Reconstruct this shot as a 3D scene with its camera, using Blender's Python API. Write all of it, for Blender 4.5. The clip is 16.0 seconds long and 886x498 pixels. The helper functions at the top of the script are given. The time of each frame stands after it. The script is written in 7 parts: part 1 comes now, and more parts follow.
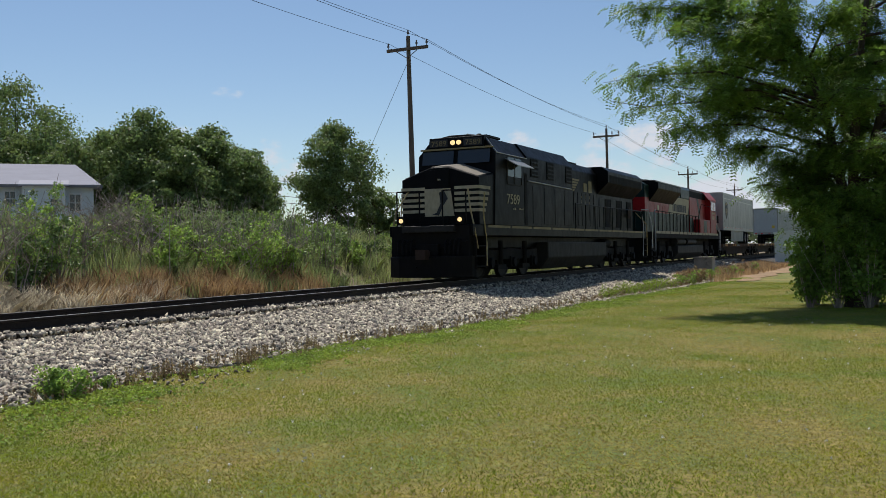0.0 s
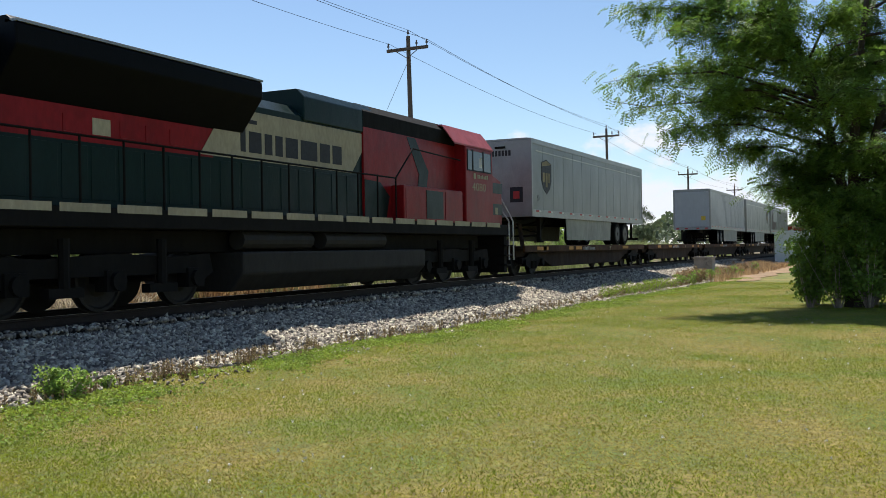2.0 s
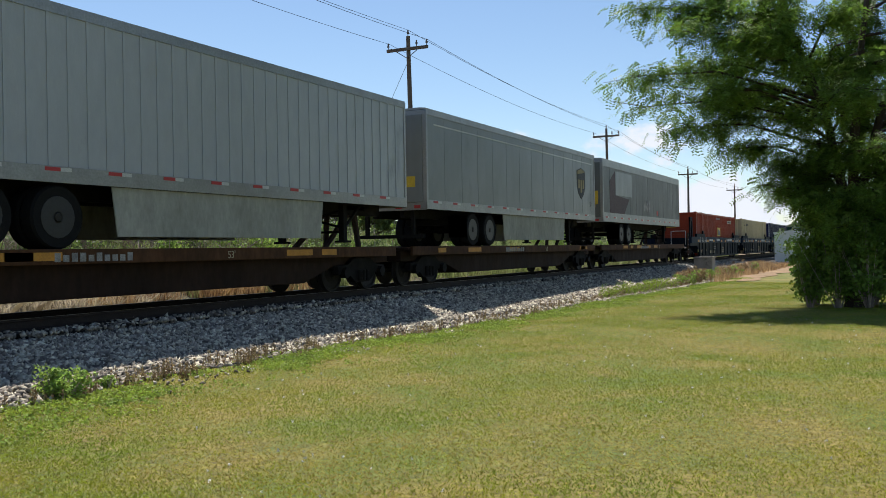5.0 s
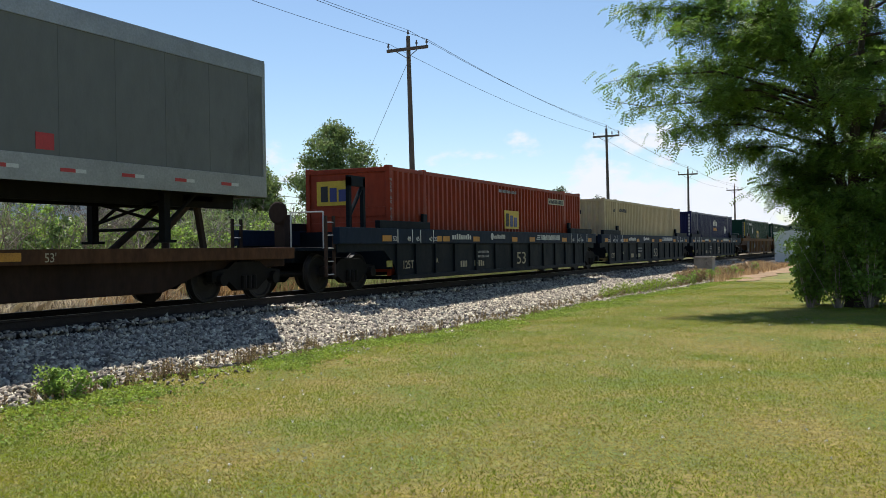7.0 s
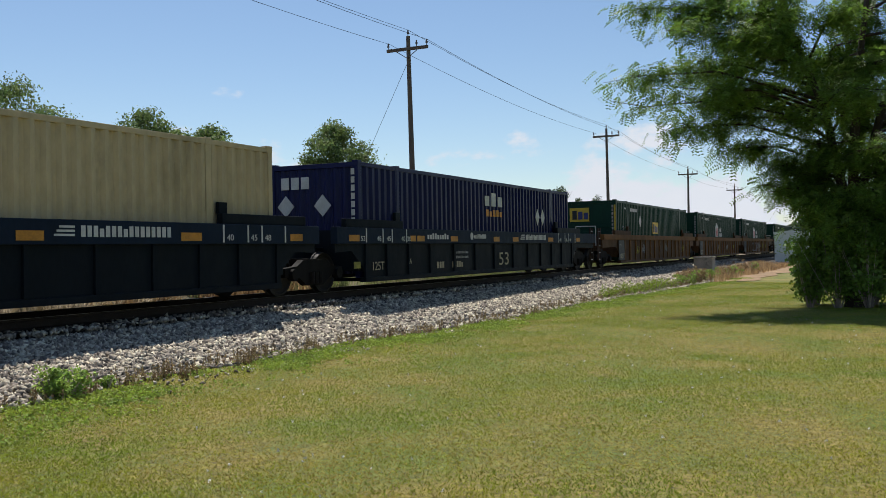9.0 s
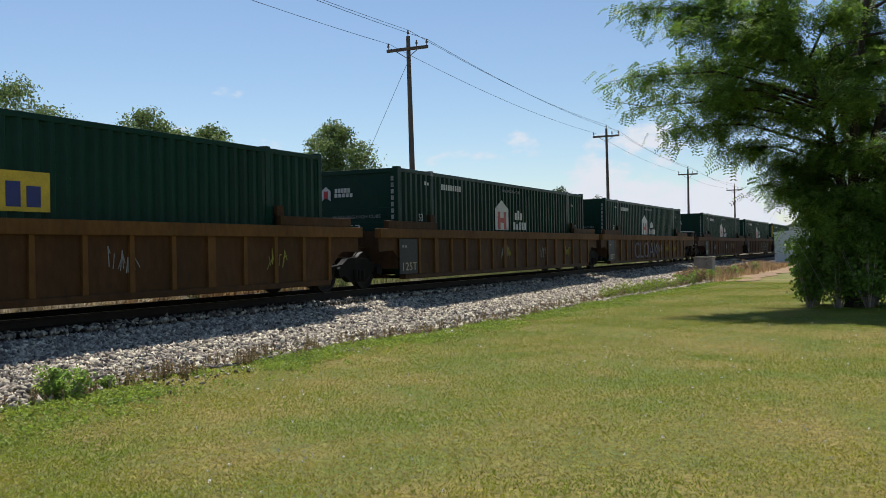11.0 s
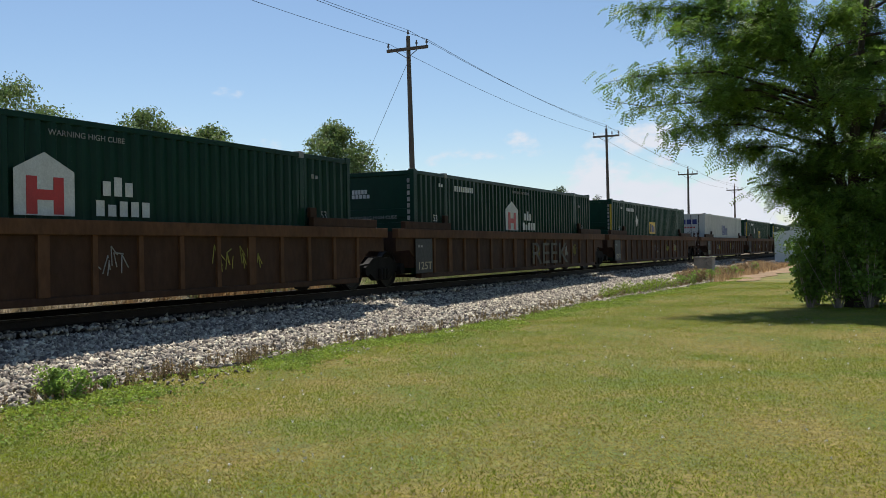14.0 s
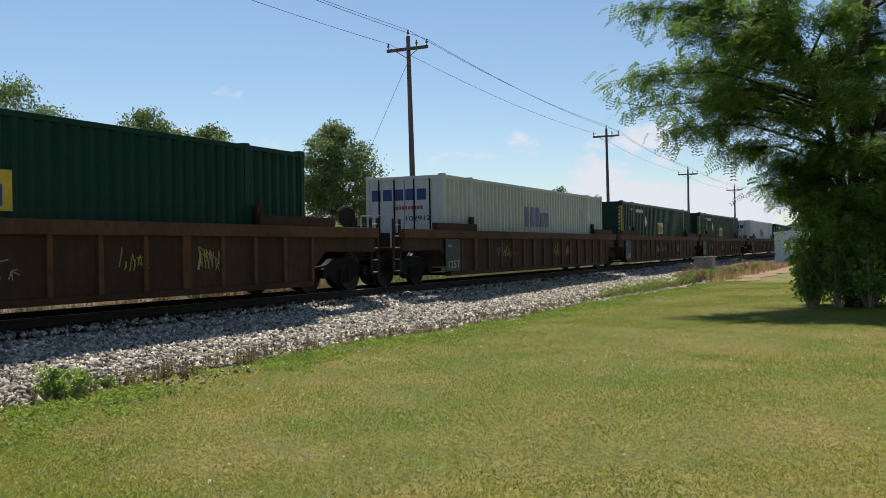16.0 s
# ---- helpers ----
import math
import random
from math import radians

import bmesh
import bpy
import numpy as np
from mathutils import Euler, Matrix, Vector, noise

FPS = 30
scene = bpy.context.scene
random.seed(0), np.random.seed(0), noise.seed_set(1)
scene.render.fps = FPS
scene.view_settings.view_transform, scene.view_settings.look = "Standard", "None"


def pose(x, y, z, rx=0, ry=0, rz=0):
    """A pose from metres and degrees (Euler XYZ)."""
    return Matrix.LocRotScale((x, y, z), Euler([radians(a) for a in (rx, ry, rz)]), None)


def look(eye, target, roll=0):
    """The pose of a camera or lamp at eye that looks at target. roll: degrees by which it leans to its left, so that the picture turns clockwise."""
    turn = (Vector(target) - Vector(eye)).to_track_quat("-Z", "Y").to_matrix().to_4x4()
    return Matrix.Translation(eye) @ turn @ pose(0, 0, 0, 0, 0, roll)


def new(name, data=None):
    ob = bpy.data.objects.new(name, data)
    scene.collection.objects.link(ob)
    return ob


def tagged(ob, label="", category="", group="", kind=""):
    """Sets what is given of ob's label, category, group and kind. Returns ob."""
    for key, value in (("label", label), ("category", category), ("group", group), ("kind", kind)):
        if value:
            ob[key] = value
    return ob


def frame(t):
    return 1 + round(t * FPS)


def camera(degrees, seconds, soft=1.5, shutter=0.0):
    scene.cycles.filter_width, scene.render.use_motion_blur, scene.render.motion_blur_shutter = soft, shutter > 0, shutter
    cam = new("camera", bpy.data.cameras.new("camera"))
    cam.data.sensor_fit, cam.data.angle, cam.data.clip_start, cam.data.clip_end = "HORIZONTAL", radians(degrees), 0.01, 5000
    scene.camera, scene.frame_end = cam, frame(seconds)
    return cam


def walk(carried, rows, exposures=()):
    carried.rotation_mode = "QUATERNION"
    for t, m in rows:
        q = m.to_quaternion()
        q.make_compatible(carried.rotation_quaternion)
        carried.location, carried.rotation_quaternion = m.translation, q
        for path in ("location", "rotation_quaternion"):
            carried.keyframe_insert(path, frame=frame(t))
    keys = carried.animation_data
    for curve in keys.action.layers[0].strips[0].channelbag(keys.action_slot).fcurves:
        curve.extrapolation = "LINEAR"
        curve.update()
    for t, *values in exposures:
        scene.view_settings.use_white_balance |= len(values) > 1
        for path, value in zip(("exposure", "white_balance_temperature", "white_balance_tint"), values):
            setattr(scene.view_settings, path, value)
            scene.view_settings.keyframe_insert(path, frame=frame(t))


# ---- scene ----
cam = camera(50.436, 16.0, soft=0.75)
TRACK_Y = 13.108        # centre line of the track; it runs along x, rail heads at z = 0
SPEED = 20.476          # metres per second, towards -x
YAW, PITCH = radians(25.84), radians(0.073)
EYE = Vector((0, 0, 0.962))
VIEW = look(EYE, EYE + 50 * Vector((math.cos(YAW) * math.cos(PITCH), math.sin(YAW) * math.cos(PITCH), math.sin(PITCH))), -0.98)
walk(cam, [(0.0, VIEW), (16.0, VIEW)],
     [(0.0, -0.18), (0.7, -0.12), (1.5, 0.28), (3.5, 0.26), (4.2, 0.18), (6.3, 0.36), (7.0, 0.27), (7.8, 0.02), (9.0, 0.0), (12.5, 0.03), (16.0, 0.03)])

# ---- sky and sun ----
SUN_DIR = Vector((0.45, 0.385, 1.0)).normalized()
world = bpy.data.worlds.new("sky")
scene.world = world
world.use_nodes = True


def build_sky():
    nt = world.node_tree
    nt.nodes.clear()
    N = nt.nodes.new
    out, bg = N("ShaderNodeOutputWorld"), N("ShaderNodeBackground")
    sky = N("ShaderNodeTexSky")
    sky.sky_type, sky.sun_disc = "NISHITA", False
    sky.sun_elevation = math.asin(SUN_DIR.z)
    sky.sun_rotation = math.atan2(SUN_DIR.x, SUN_DIR.y)
    sky.air_density, sky.dust_density, sky.ozone_density = 1.0, 0.15, 3.2
    co = N("ShaderNodeTexCoord")
    sep = N("ShaderNodeSeparateXYZ")
    nt.links.new(co.outputs["Generated"], sep.inputs[0])
    # cumulus heaps low over the land, thin haze veils higher up
    mp = N("ShaderNodeMapping")
    mp.inputs["Scale"].default_value = (9.0, 9.0, 17.0)
    mp.inputs["Location"].default_value = (0.55, 0.2, 0.0)
    nt.links.new(co.outputs["Generated"], mp.inputs[0])
    no = N("ShaderNodeTexNoise")
    no.inputs["Scale"].default_value, no.inputs["Detail"].default_value, no.inputs["Roughness"].default_value = 1.0, 9.0, 0.52
    nt.links.new(mp.outputs[0], no.inputs["Vector"])
    low = N("ShaderNodeMapRange")
    low.inputs["From Min"].default_value, low.inputs["From Max"].default_value = 0.03, 0.17
    low.inputs["To Min"].default_value, low.inputs["To Max"].default_value = 0.02, -0.20
    nt.links.new(sep.outputs["Z"], low.inputs["Value"])
    add = N("ShaderNodeMath")
    add.operation = "ADD"
    nt.links.new(no.outputs["Fac"], add.inputs[0]), nt.links.new(low.outputs[0], add.inputs[1])
    for azimuth, elevation, reach, gain in ((13.0, 0.085, 0.16, 0.21), (27.0, 0.09, 0.08, 0.13), (37.0, 0.085, 0.13, 0.16)):      # heaps of cloud over the land
        far = N("ShaderNodeVectorMath")
        far.operation = "DISTANCE"
        far.inputs[1].default_value = (math.cos(radians(azimuth)), math.sin(radians(azimuth)), elevation)
        nt.links.new(co.outputs["Generated"], far.inputs[0])
        heap = N("ShaderNodeMapRange")
        heap.inputs["From Max"].default_value, heap.inputs["To Min"].default_value, heap.inputs["To Max"].default_value = reach, gain, 0.0
        nt.links.new(far.outputs["Value"], heap.inputs["Value"])
        plus = N("ShaderNodeMath")
        plus.operation = "ADD"
        nt.links.new(add.outputs[0], plus.inputs[0]), nt.links.new(heap.outputs[0], plus.inputs[1])
        add = plus
    ramp = N("ShaderNodeMapRange")
    ramp.interpolation_type = "SMOOTHSTEP"
    ramp.inputs["From Min"].default_value, ramp.inputs["From Max"].default_value = 0.51, 0.60
    nt.links.new(add.outputs[0], ramp.inputs["Value"])
    shade = N("ShaderNodeMapRange")
    shade.inputs["From Min"].default_value, shade.inputs["From Max"].default_value = 0.5, 0.75
    shade.inputs["To Min"].default_value, shade.inputs["To Max"].default_value = 0.78, 1.0
    nt.links.new(add.outputs[0], shade.inputs["Value"])
    cloud = N("ShaderNodeMix")
    cloud.data_type = "RGBA"
    cloud.inputs["A"].default_value, cloud.inputs["B"].default_value = (5.4, 6.2, 7.5, 1), (7.3, 7.6, 8.2, 1)
    nt.links.new(shade.outputs[0], cloud.inputs["Factor"])
    mix = N("ShaderNodeMix")
    mix.data_type = "RGBA"
    nt.links.new(ramp.outputs[0], mix.inputs["Factor"])
    nt.links.new(sky.outputs[0], mix.inputs["A"]), nt.links.new(cloud.outputs["Result"], mix.inputs["B"])
    nt.links.new(mix.outputs["Result"], bg.inputs["Color"])
    bg.inputs["Strength"].default_value = 0.105
    nt.links.new(bg.outputs[0], out.inputs["Surface"])


build_sky()
sun_data = bpy.data.lights.new("sun", "SUN")
sun_data.energy, sun_data.angle, sun_data.color = 5.0, radians(0.53), (1.0, 0.95, 0.87)
sun = new("sun", sun_data)
sun.matrix_world = look(SUN_DIR * 100, (0, 0, 0))


# ---- materials ----
def material(name, col, rough=0.6, metal=0.0, var=0.25, scale=3.0, col2=None, grime=0.0, grime_col=(0.03, 0.025, 0.02), bump=0.0, bump_scale=40.0,
             stretch=(1, 1, 1), coat=0.0, emit=0.0, spec=0.5, patch=(0.35, 0.65), grain=0.0, rand=0.0, island=0.0, translucent=0.0):
    """A principled surface: two-scale colour variation, blotches of grime, fine relief."""
    m = bpy.data.materials.new(name)
    m.use_nodes = True
    nt = m.node_tree
    nt.nodes.clear()
    N, L = nt.nodes.new, nt.links.new
    out, bs = N("ShaderNodeOutputMaterial"), N("ShaderNodeBsdfPrincipled")
    co, mp = N("ShaderNodeTexCoord"), N("ShaderNodeMapping")
    mp.inputs["Scale"].default_value = stretch
    L(co.outputs["Object"], mp.inputs[0])

    def tex(sc, detail=5.0, ro=0.6):
        n = N("ShaderNodeTexNoise")
        n.inputs["Scale"].default_value, n.inputs["Detail"].default_value, n.inputs["Roughness"].default_value = sc, detail, ro
        L(mp.outputs[0], n.inputs["Vector"])
        return n.outputs["Fac"]

    def mix(fac, a, b):
        n = N("ShaderNodeMix")
        n.data_type = "RGBA"
        for val, key in ((fac, "Factor"), (a, "A"), (b, "B")):
            if isinstance(val, tuple):
                n.inputs[key].default_value = (*val[:3], 1)
            elif isinstance(val, float):
                n.inputs[key].default_value = val
            else:
                L(val, n.inputs[key])
        return n.outputs["Result"]

    def span(val, a, b, c=0.0, d=1.0):
        n = N("ShaderNodeMapRange")
        for k, x in zip(("From Min", "From Max", "To Min", "To Max"), (a, b, c, d)):
            n.inputs[k].default_value = x
        L(val, n.inputs["Value"])
        return n.outputs[0]

    if col2 is None:
        col2 = tuple(c * (1 - var) for c in col)
    big = span(tex(scale, 7.0), *patch)
    c = mix(big, col, col2)
    fine = span(tex(scale * 13, 3.0), 0.3, 0.7, 1 - var * 0.6, 1 + var * 0.6)
    hv = N("ShaderNodeHueSaturation")
    L(c, hv.inputs["Color"])
    L(fine, hv.inputs["Value"])
    c = hv.outputs[0]
    if grain:
        h3 = N("ShaderNodeHueSaturation")
        L(c, h3.inputs["Color"])
        L(span(tex(16.0, 9.0, 0.78), 0.36, 0.64, 1 - grain, 1 + grain), h3.inputs["Value"])
        c = h3.outputs[0]
    if rand or island:
        src = N("ShaderNodeObjectInfo").outputs["Random"] if rand else N("ShaderNodeNewGeometry").outputs["Random Per Island"]
        k = rand or island
        h2 = N("ShaderNodeHueSaturation")
        L(c, h2.inputs["Color"])
        L(span(src, 0, 1, 1 - k, 1 + k), h2.inputs["Value"])
        L(span(src, 0, 1, 0.5 - 0.03 * k, 0.5 + 0.03 * k), h2.inputs["Hue"])
        c = h2.outputs[0]
    if grime:
        g = span(tex(scale * 0.7 + 0.37, 8.0, 0.7), 0.62 - grime * 0.25, 0.75 - grime * 0.1, 0.0, 0.9)
        c = mix(g, c, grime_col)
    L(c, bs.inputs["Base Color"])
    L(span(tex(scale * 5), 0.3, 0.7, max(0.02, rough - 0.08), min(1, rough + 0.08)), bs.inputs["Roughness"])
    bs.inputs["Metallic"].default_value = metal
    bs.inputs["Specular IOR Level"].default_value = spec
    bs.inputs["Coat Weight"].default_value = coat
    if emit:
        L(c, bs.inputs["Emission Color"])
        bs.inputs["Emission Strength"].default_value = emit
    if bump:
        b = N("ShaderNodeBump")
        b.inputs["Strength"].default_value, b.inputs["Distance"].default_value = 0.6, bump
        L(tex(bump_scale), b.inputs["Height"])
        L(b.outputs[0], bs.inputs["Normal"])
    if translucent:
        tr, ms = N("ShaderNodeBsdfTranslucent"), N("ShaderNodeMixShader")
        L(c, tr.inputs["Color"])
        ms.inputs["Fac"].default_value = translucent
        L(bs.outputs[0], ms.inputs[1]), L(tr.outputs[0], ms.inputs[2])
        L(ms.outputs[0], out.inputs["Surface"])
    else:
        L(bs.outputs[0], out.inputs["Surface"])
    return m


def glass(name, tint=(0.02, 0.025, 0.03)):
    return material(name, tint, rough=0.06, var=0.1, spec=0.6)


# ---- mesh building ----
class Shape:
    """Collects solids; every solid keeps its own vertices."""

    def __init__(self):
        self.v, self.f = [], []

    def add(self, vs, fs):
        n = len(self.v)
        self.v += [tuple(p) for p in vs]
        self.f += [tuple(n + i for i in f) for f in fs]
        return self

    def box(self, x0, x1, y0, y1, z0, z1, cut=0.0):
        """A box; cut chamfers the edges along x."""
        if cut:
            pr = [(y0 + cut, z0), (y1 - cut, z0), (y1, z0 + cut), (y1, z1 - cut), (y1 - cut, z1), (y0 + cut, z1), (y0, z1 - cut), (y0, z0 + cut)]
            return self.along(pr, x0, x1)
        return self.add([(x, y, z) for x in (x0, x1) for y in (y0, y1) for z in (z0, z1)],
                        [(0, 1, 3, 2), (4, 6, 7, 5), (0, 4, 5, 1), (2, 3, 7, 6), (0, 2, 6, 4), (1, 5, 7, 3)])

    def along(self, yz, x0, x1):
        """A prism: a closed outline in y, z drawn out along x."""
        n = len(yz)
        vs = [(x0, y, z) for y, z in yz] + [(x1, y, z) for y, z in yz]
        return self.add(vs, [tuple(range(n))[::-1], tuple(range(n, 2 * n))] + [(i, (i + 1) % n, n + (i + 1) % n, n + i) for i in range(n)])

    def across(self, xz, y0, y1):
        """A prism: a closed outline in x, z drawn out along y."""
        n = len(xz)
        vs = [(x, y0, z) for x, z in xz] + [(x, y1, z) for x, z in xz]
        return self.add(vs, [tuple(range(n)), tuple(range(n, 2 * n))[::-1]] + [(i, n + i, n + (i + 1) % n, (i + 1) % n) for i in range(n)])

    def upward(self, xy, z0, z1):
        n = len(xy)
        vs = [(x, y, z0) for x, y in xy] + [(x, y, z1) for x, y in xy]
        return self.add(vs, [tuple(range(n))[::-1], tuple(range(n, 2 * n))] + [(i, (i + 1) % n, n + (i + 1) % n, n + i) for i in range(n)])

    def rod(self, a, b, r, r2=None, n=8):
        a, b = Vector(a), Vector(b)
        r2 = r if r2 is None else r2
        q = (b - a).to_track_quat("Z", "Y")
        vs = []
        for p, rr in ((a, r), (b, r2)):
            for i in range(n):
                t = 2 * math.pi * i / n
                vs.append(p + q @ Vector((rr * math.cos(t), rr * math.sin(t), 0)))
        return self.add(vs, [tuple(range(n))[::-1], tuple(range(n, 2 * n))] + [(i, (i + 1) % n, n + (i + 1) % n, n + i) for i in range(n)])

    def pipe(self, pts, r, n=6):
        for a, b in zip(pts, pts[1:]):
            self.rod(a, b, r, n=n)
        return self

    def tube(self, pts, r, n=5):
        """One continuous cable through the points."""
        pts = [Vector(p) for p in pts]
        vs = []
        for i, p in enumerate(pts):
            q = (pts[min(i + 1, len(pts) - 1)] - pts[max(i - 1, 0)]).to_track_quat("Z", "Y")
            vs += [p + q @ Vector((r * math.cos(2 * math.pi * k / n), r * math.sin(2 * math.pi * k / n), 0)) for k in range(n)]
        m = len(pts)
        fs = [(j * n + i, j * n + (i + 1) % n, (j + 1) * n + (i + 1) % n, (j + 1) * n + i) for j in range(m - 1) for i in range(n)]
        return self.add(vs, fs + [tuple(range(n))[::-1], tuple(range((m - 1) * n, m * n))])

    def disc_ring(self, c, profile, n=24, axis="y"):
        """A turned body about the y axis (or x, z): profile of (offset along the axis, radius)."""
        vs = []
        for o, r in profile:
            for i in range(n):
                t = 2 * math.pi * i / n
                a, b = r * math.cos(t), r * math.sin(t)
                vs.append({"y": (c[0] + a, c[1] + o, c[2] + b), "x": (c[0] + o, c[1] + a, c[2] + b), "z": (c[0] + a, c[1] + b, c[2] + o)}[axis])
        k = len(profile)
        fs = [(j * n + i, j * n + (i + 1) % n, (j + 1) * n + (i + 1) % n, (j + 1) * n + i) for j in range(k - 1) for i in range(n)]
        fs += [tuple(range(n))[::-1], tuple(range((k - 1) * n, k * n))]
        return self.add(vs, fs)

    def mesh(self, name, mat, smooth=False):
        me = bpy.data.meshes.new(name)
        me.from_pydata(self.v, [], self.f)
        if mat:
            me.materials.append(mat)
        bm = bmesh.new()
        bm.from_mesh(me)
        bmesh.ops.recalc_face_normals(bm, faces=bm.faces)
        bm.to_mesh(me)
        bm.free()
        if smooth:
            me.shade_smooth()
        return me


def part(name, shape, mat, parent=None, label="", bevel=0.0, at=None, smooth=False):
    """One mesh object, a part of parent (or a thing, with no parent)."""
    me = shape if isinstance(shape, bpy.types.Mesh) else shape.mesh(name, mat, smooth)
    ob = new(name, me)
    if parent:
        ob.parent = parent
    if at:
        ob.location = at
    if bevel:
        md = ob.modifiers.new("bevel", "BEVEL")
        md.width, md.segments, md.limit_method, md.angle_limit = bevel, 2, "ANGLE", radians(35)
        md.harden_normals = False
    if label:
        ob["label"] = label
    return ob


def thing(name, label, category, group="", loc=(0, 0, 0)):
    ob = new(name)
    ob.location = loc
    return tagged(ob, label, category, group)


def raw_mesh(name, verts, faces_n, mat, smooth=False):
    """A mesh of many equal polygons from an array: verts (k*n, 3), n corners each."""
    me = bpy.data.meshes.new(name)
    nv = len(verts)
    me.vertices.add(nv)
    me.vertices.foreach_set("co", np.ascontiguousarray(verts, dtype=np.float32).ravel())
    me.loops.add(nv)
    me.loops.foreach_set("vertex_index", np.arange(nv, dtype=np.int32))
    k = nv // faces_n
    me.polygons.add(k)
    me.polygons.foreach_set("loop_start", np.arange(0, nv, faces_n, dtype=np.int32))
    me.polygons.foreach_set("loop_total", np.full(k, faces_n, dtype=np.int32))
    me.update(calc_edges=True)
    me.materials.append(mat)
    if smooth:
        me.shade_smooth()
    return me


def text_part(name, body, mat, parent, x, y, z, size, facing="side", label="", width=None, upright=False):
    """Lettering as a thin mesh, lying on a side wall that faces -y, or on an end wall that faces -x."""
    cu = bpy.data.curves.new(name, "FONT")
    cu.body, cu.size, cu.extrude = body, size, 0.002
    if upright:
        cu.body = "\n".join(body)
        cu.align_x = "CENTER"
        cu.space_line = 0.8
    tmp = new(name + "_shape", cu)
    dg = bpy.context.evaluated_depsgraph_get()
    me = bpy.data.meshes.new_from_object(tmp.evaluated_get(dg))
    bpy.data.objects.remove(tmp)
    bpy.data.curves.remove(cu)
    me.name = name
    me.materials.clear()
    me.materials.append(mat)
    s = 1.0
    if width:
        xs = [v.co.x for v in me.vertices]
        s = width / max(1e-3, max(xs) - min(xs))
    turn = Matrix(((s, 0, 0, 0), (0, 0, -1, 0), (0, 1, 0, 0), (0, 0, 0, 1))) if facing == "side" else Matrix(((0, 0, -1, 0), (-s, 0, 0, 0), (0, 1, 0, 0), (0, 0, 0, 1)))
    me.transform(turn)
    ob = new(name, me)
    ob.parent = parent
    ob.location = (x, y, z)
    if label:
        ob["label"] = label
    return ob


WHEELS = []      # (wheelset, place on its truck, radius)
MOVERS = []      # (thing, where it stands on the train at 0 s, height)


def rolling(ob, u, z=0.0, y=0.0):
    MOVERS.append((ob, u, y, z))
    ob.location = (u, TRACK_Y + y, z)
    return ob


# ---- surfaces of the place ----
M_LAWN = material("mown_lawn", (0.115, 0.145, 0.014), 0.9, var=0.4, scale=0.9, col2=(0.225, 0.18, 0.04), grain=0.6, bump=0.03, bump_scale=60, patch=(0.40, 0.62))
M_BLADE = material("lawn_blades", (0.215, 0.295, 0.022), 0.7, var=0.3, scale=0.7, col2=(0.33, 0.335, 0.035), island=0.45, translucent=0.45, patch=(0.40, 0.62))
M_STRAWBLADE = material("dry_lawn_blades", (0.52, 0.39, 0.11), 0.8, var=0.3, scale=0.9, col2=(0.38, 0.31, 0.07), island=0.4, translucent=0.35)
M_CLOVER = material("clover_flower", (0.75, 0.73, 0.66), 0.8, var=0.15, scale=6.0)
M_VERGE = material("verge_weeds", (0.34, 0.42, 0.06), 0.7, var=0.3, scale=1.2, col2=(0.22, 0.31, 0.05), island=0.4, translucent=0.4)
M_FIELD = material("rough_meadow_soil", (0.24, 0.185, 0.115), 0.95, var=0.4, scale=0.6, col2=(0.095, 0.085, 0.045), bump=0.08, bump_scale=12, grain=0.4)
M_TALL = material("tall_grass", (0.31, 0.40, 0.14), 0.7, var=0.35, scale=0.35, col2=(0.43, 0.44, 0.20), island=0.4, translucent=0.4)
M_DRY = material("dry_grass", (0.52, 0.37, 0.20), 0.8, var=0.3, scale=0.8, col2=(0.40, 0.25, 0.13), island=0.35, translucent=0.45)
M_BROWNWEED = material("withered_weed", (0.26, 0.165, 0.09), 0.9, var=0.35, scale=1.5, col2=(0.42, 0.32, 0.17), island=0.4, translucent=0.15)
M_STRAW = material("bleached_straw", (0.75, 0.66, 0.50), 0.8, var=0.3, scale=0.8, island=0.35, translucent=0.45)
M_STALK = material("dead_stalks", (0.23, 0.175, 0.14), 0.9, var=0.35, scale=2.0, col2=(0.40, 0.34, 0.29), island=0.4)
# bed under the stones is near-black: the shade of their gaps as colour
M_GRAVEL_SHADE = material("gap_shade_gravel_bed", (0.06, 0.05, 0.04), 0.95, var=0.5, scale=14.0, col2=(0.04, 0.035, 0.03), bump=0.04, bump_scale=22)
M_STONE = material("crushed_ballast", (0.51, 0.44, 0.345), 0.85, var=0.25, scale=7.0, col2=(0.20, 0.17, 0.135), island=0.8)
M_DIRT = material("sandy_dirt", (0.36, 0.235, 0.125), 0.95, var=0.3, scale=0.8, bump=0.03, bump_scale=30, grain=0.3)
M_RAIL = material("rusty_rail_steel", (0.030, 0.019, 0.014), 0.75, metal=0.3, var=0.3, scale=6.0)
M_RAILTOP = material("polished_rail_head", (0.32, 0.31, 0.30), 0.38, metal=1.0, var=0.15, scale=5.0)
M_TIE = material("creosoted_tie", (0.032, 0.025, 0.02), 0.9, var=0.4, scale=6.0, rand=0.3, bump=0.01)
M_BARK = material("bark", (0.085, 0.062, 0.045), 0.95, var=0.4, scale=7.0, bump=0.03, bump_scale=18, stretch=(1, 1, 0.25))
M_POLEWOOD = material("weathered_pole", (0.15, 0.115, 0.09), 0.9, var=0.3, scale=5.0, stretch=(1, 1, 0.15), bump=0.01)
M_WIRE = material("cable", (0.03, 0.03, 0.032), 0.6, var=0.1)
M_PORC = material("porcelain", (0.10, 0.07, 0.06), 0.25, var=0.1)
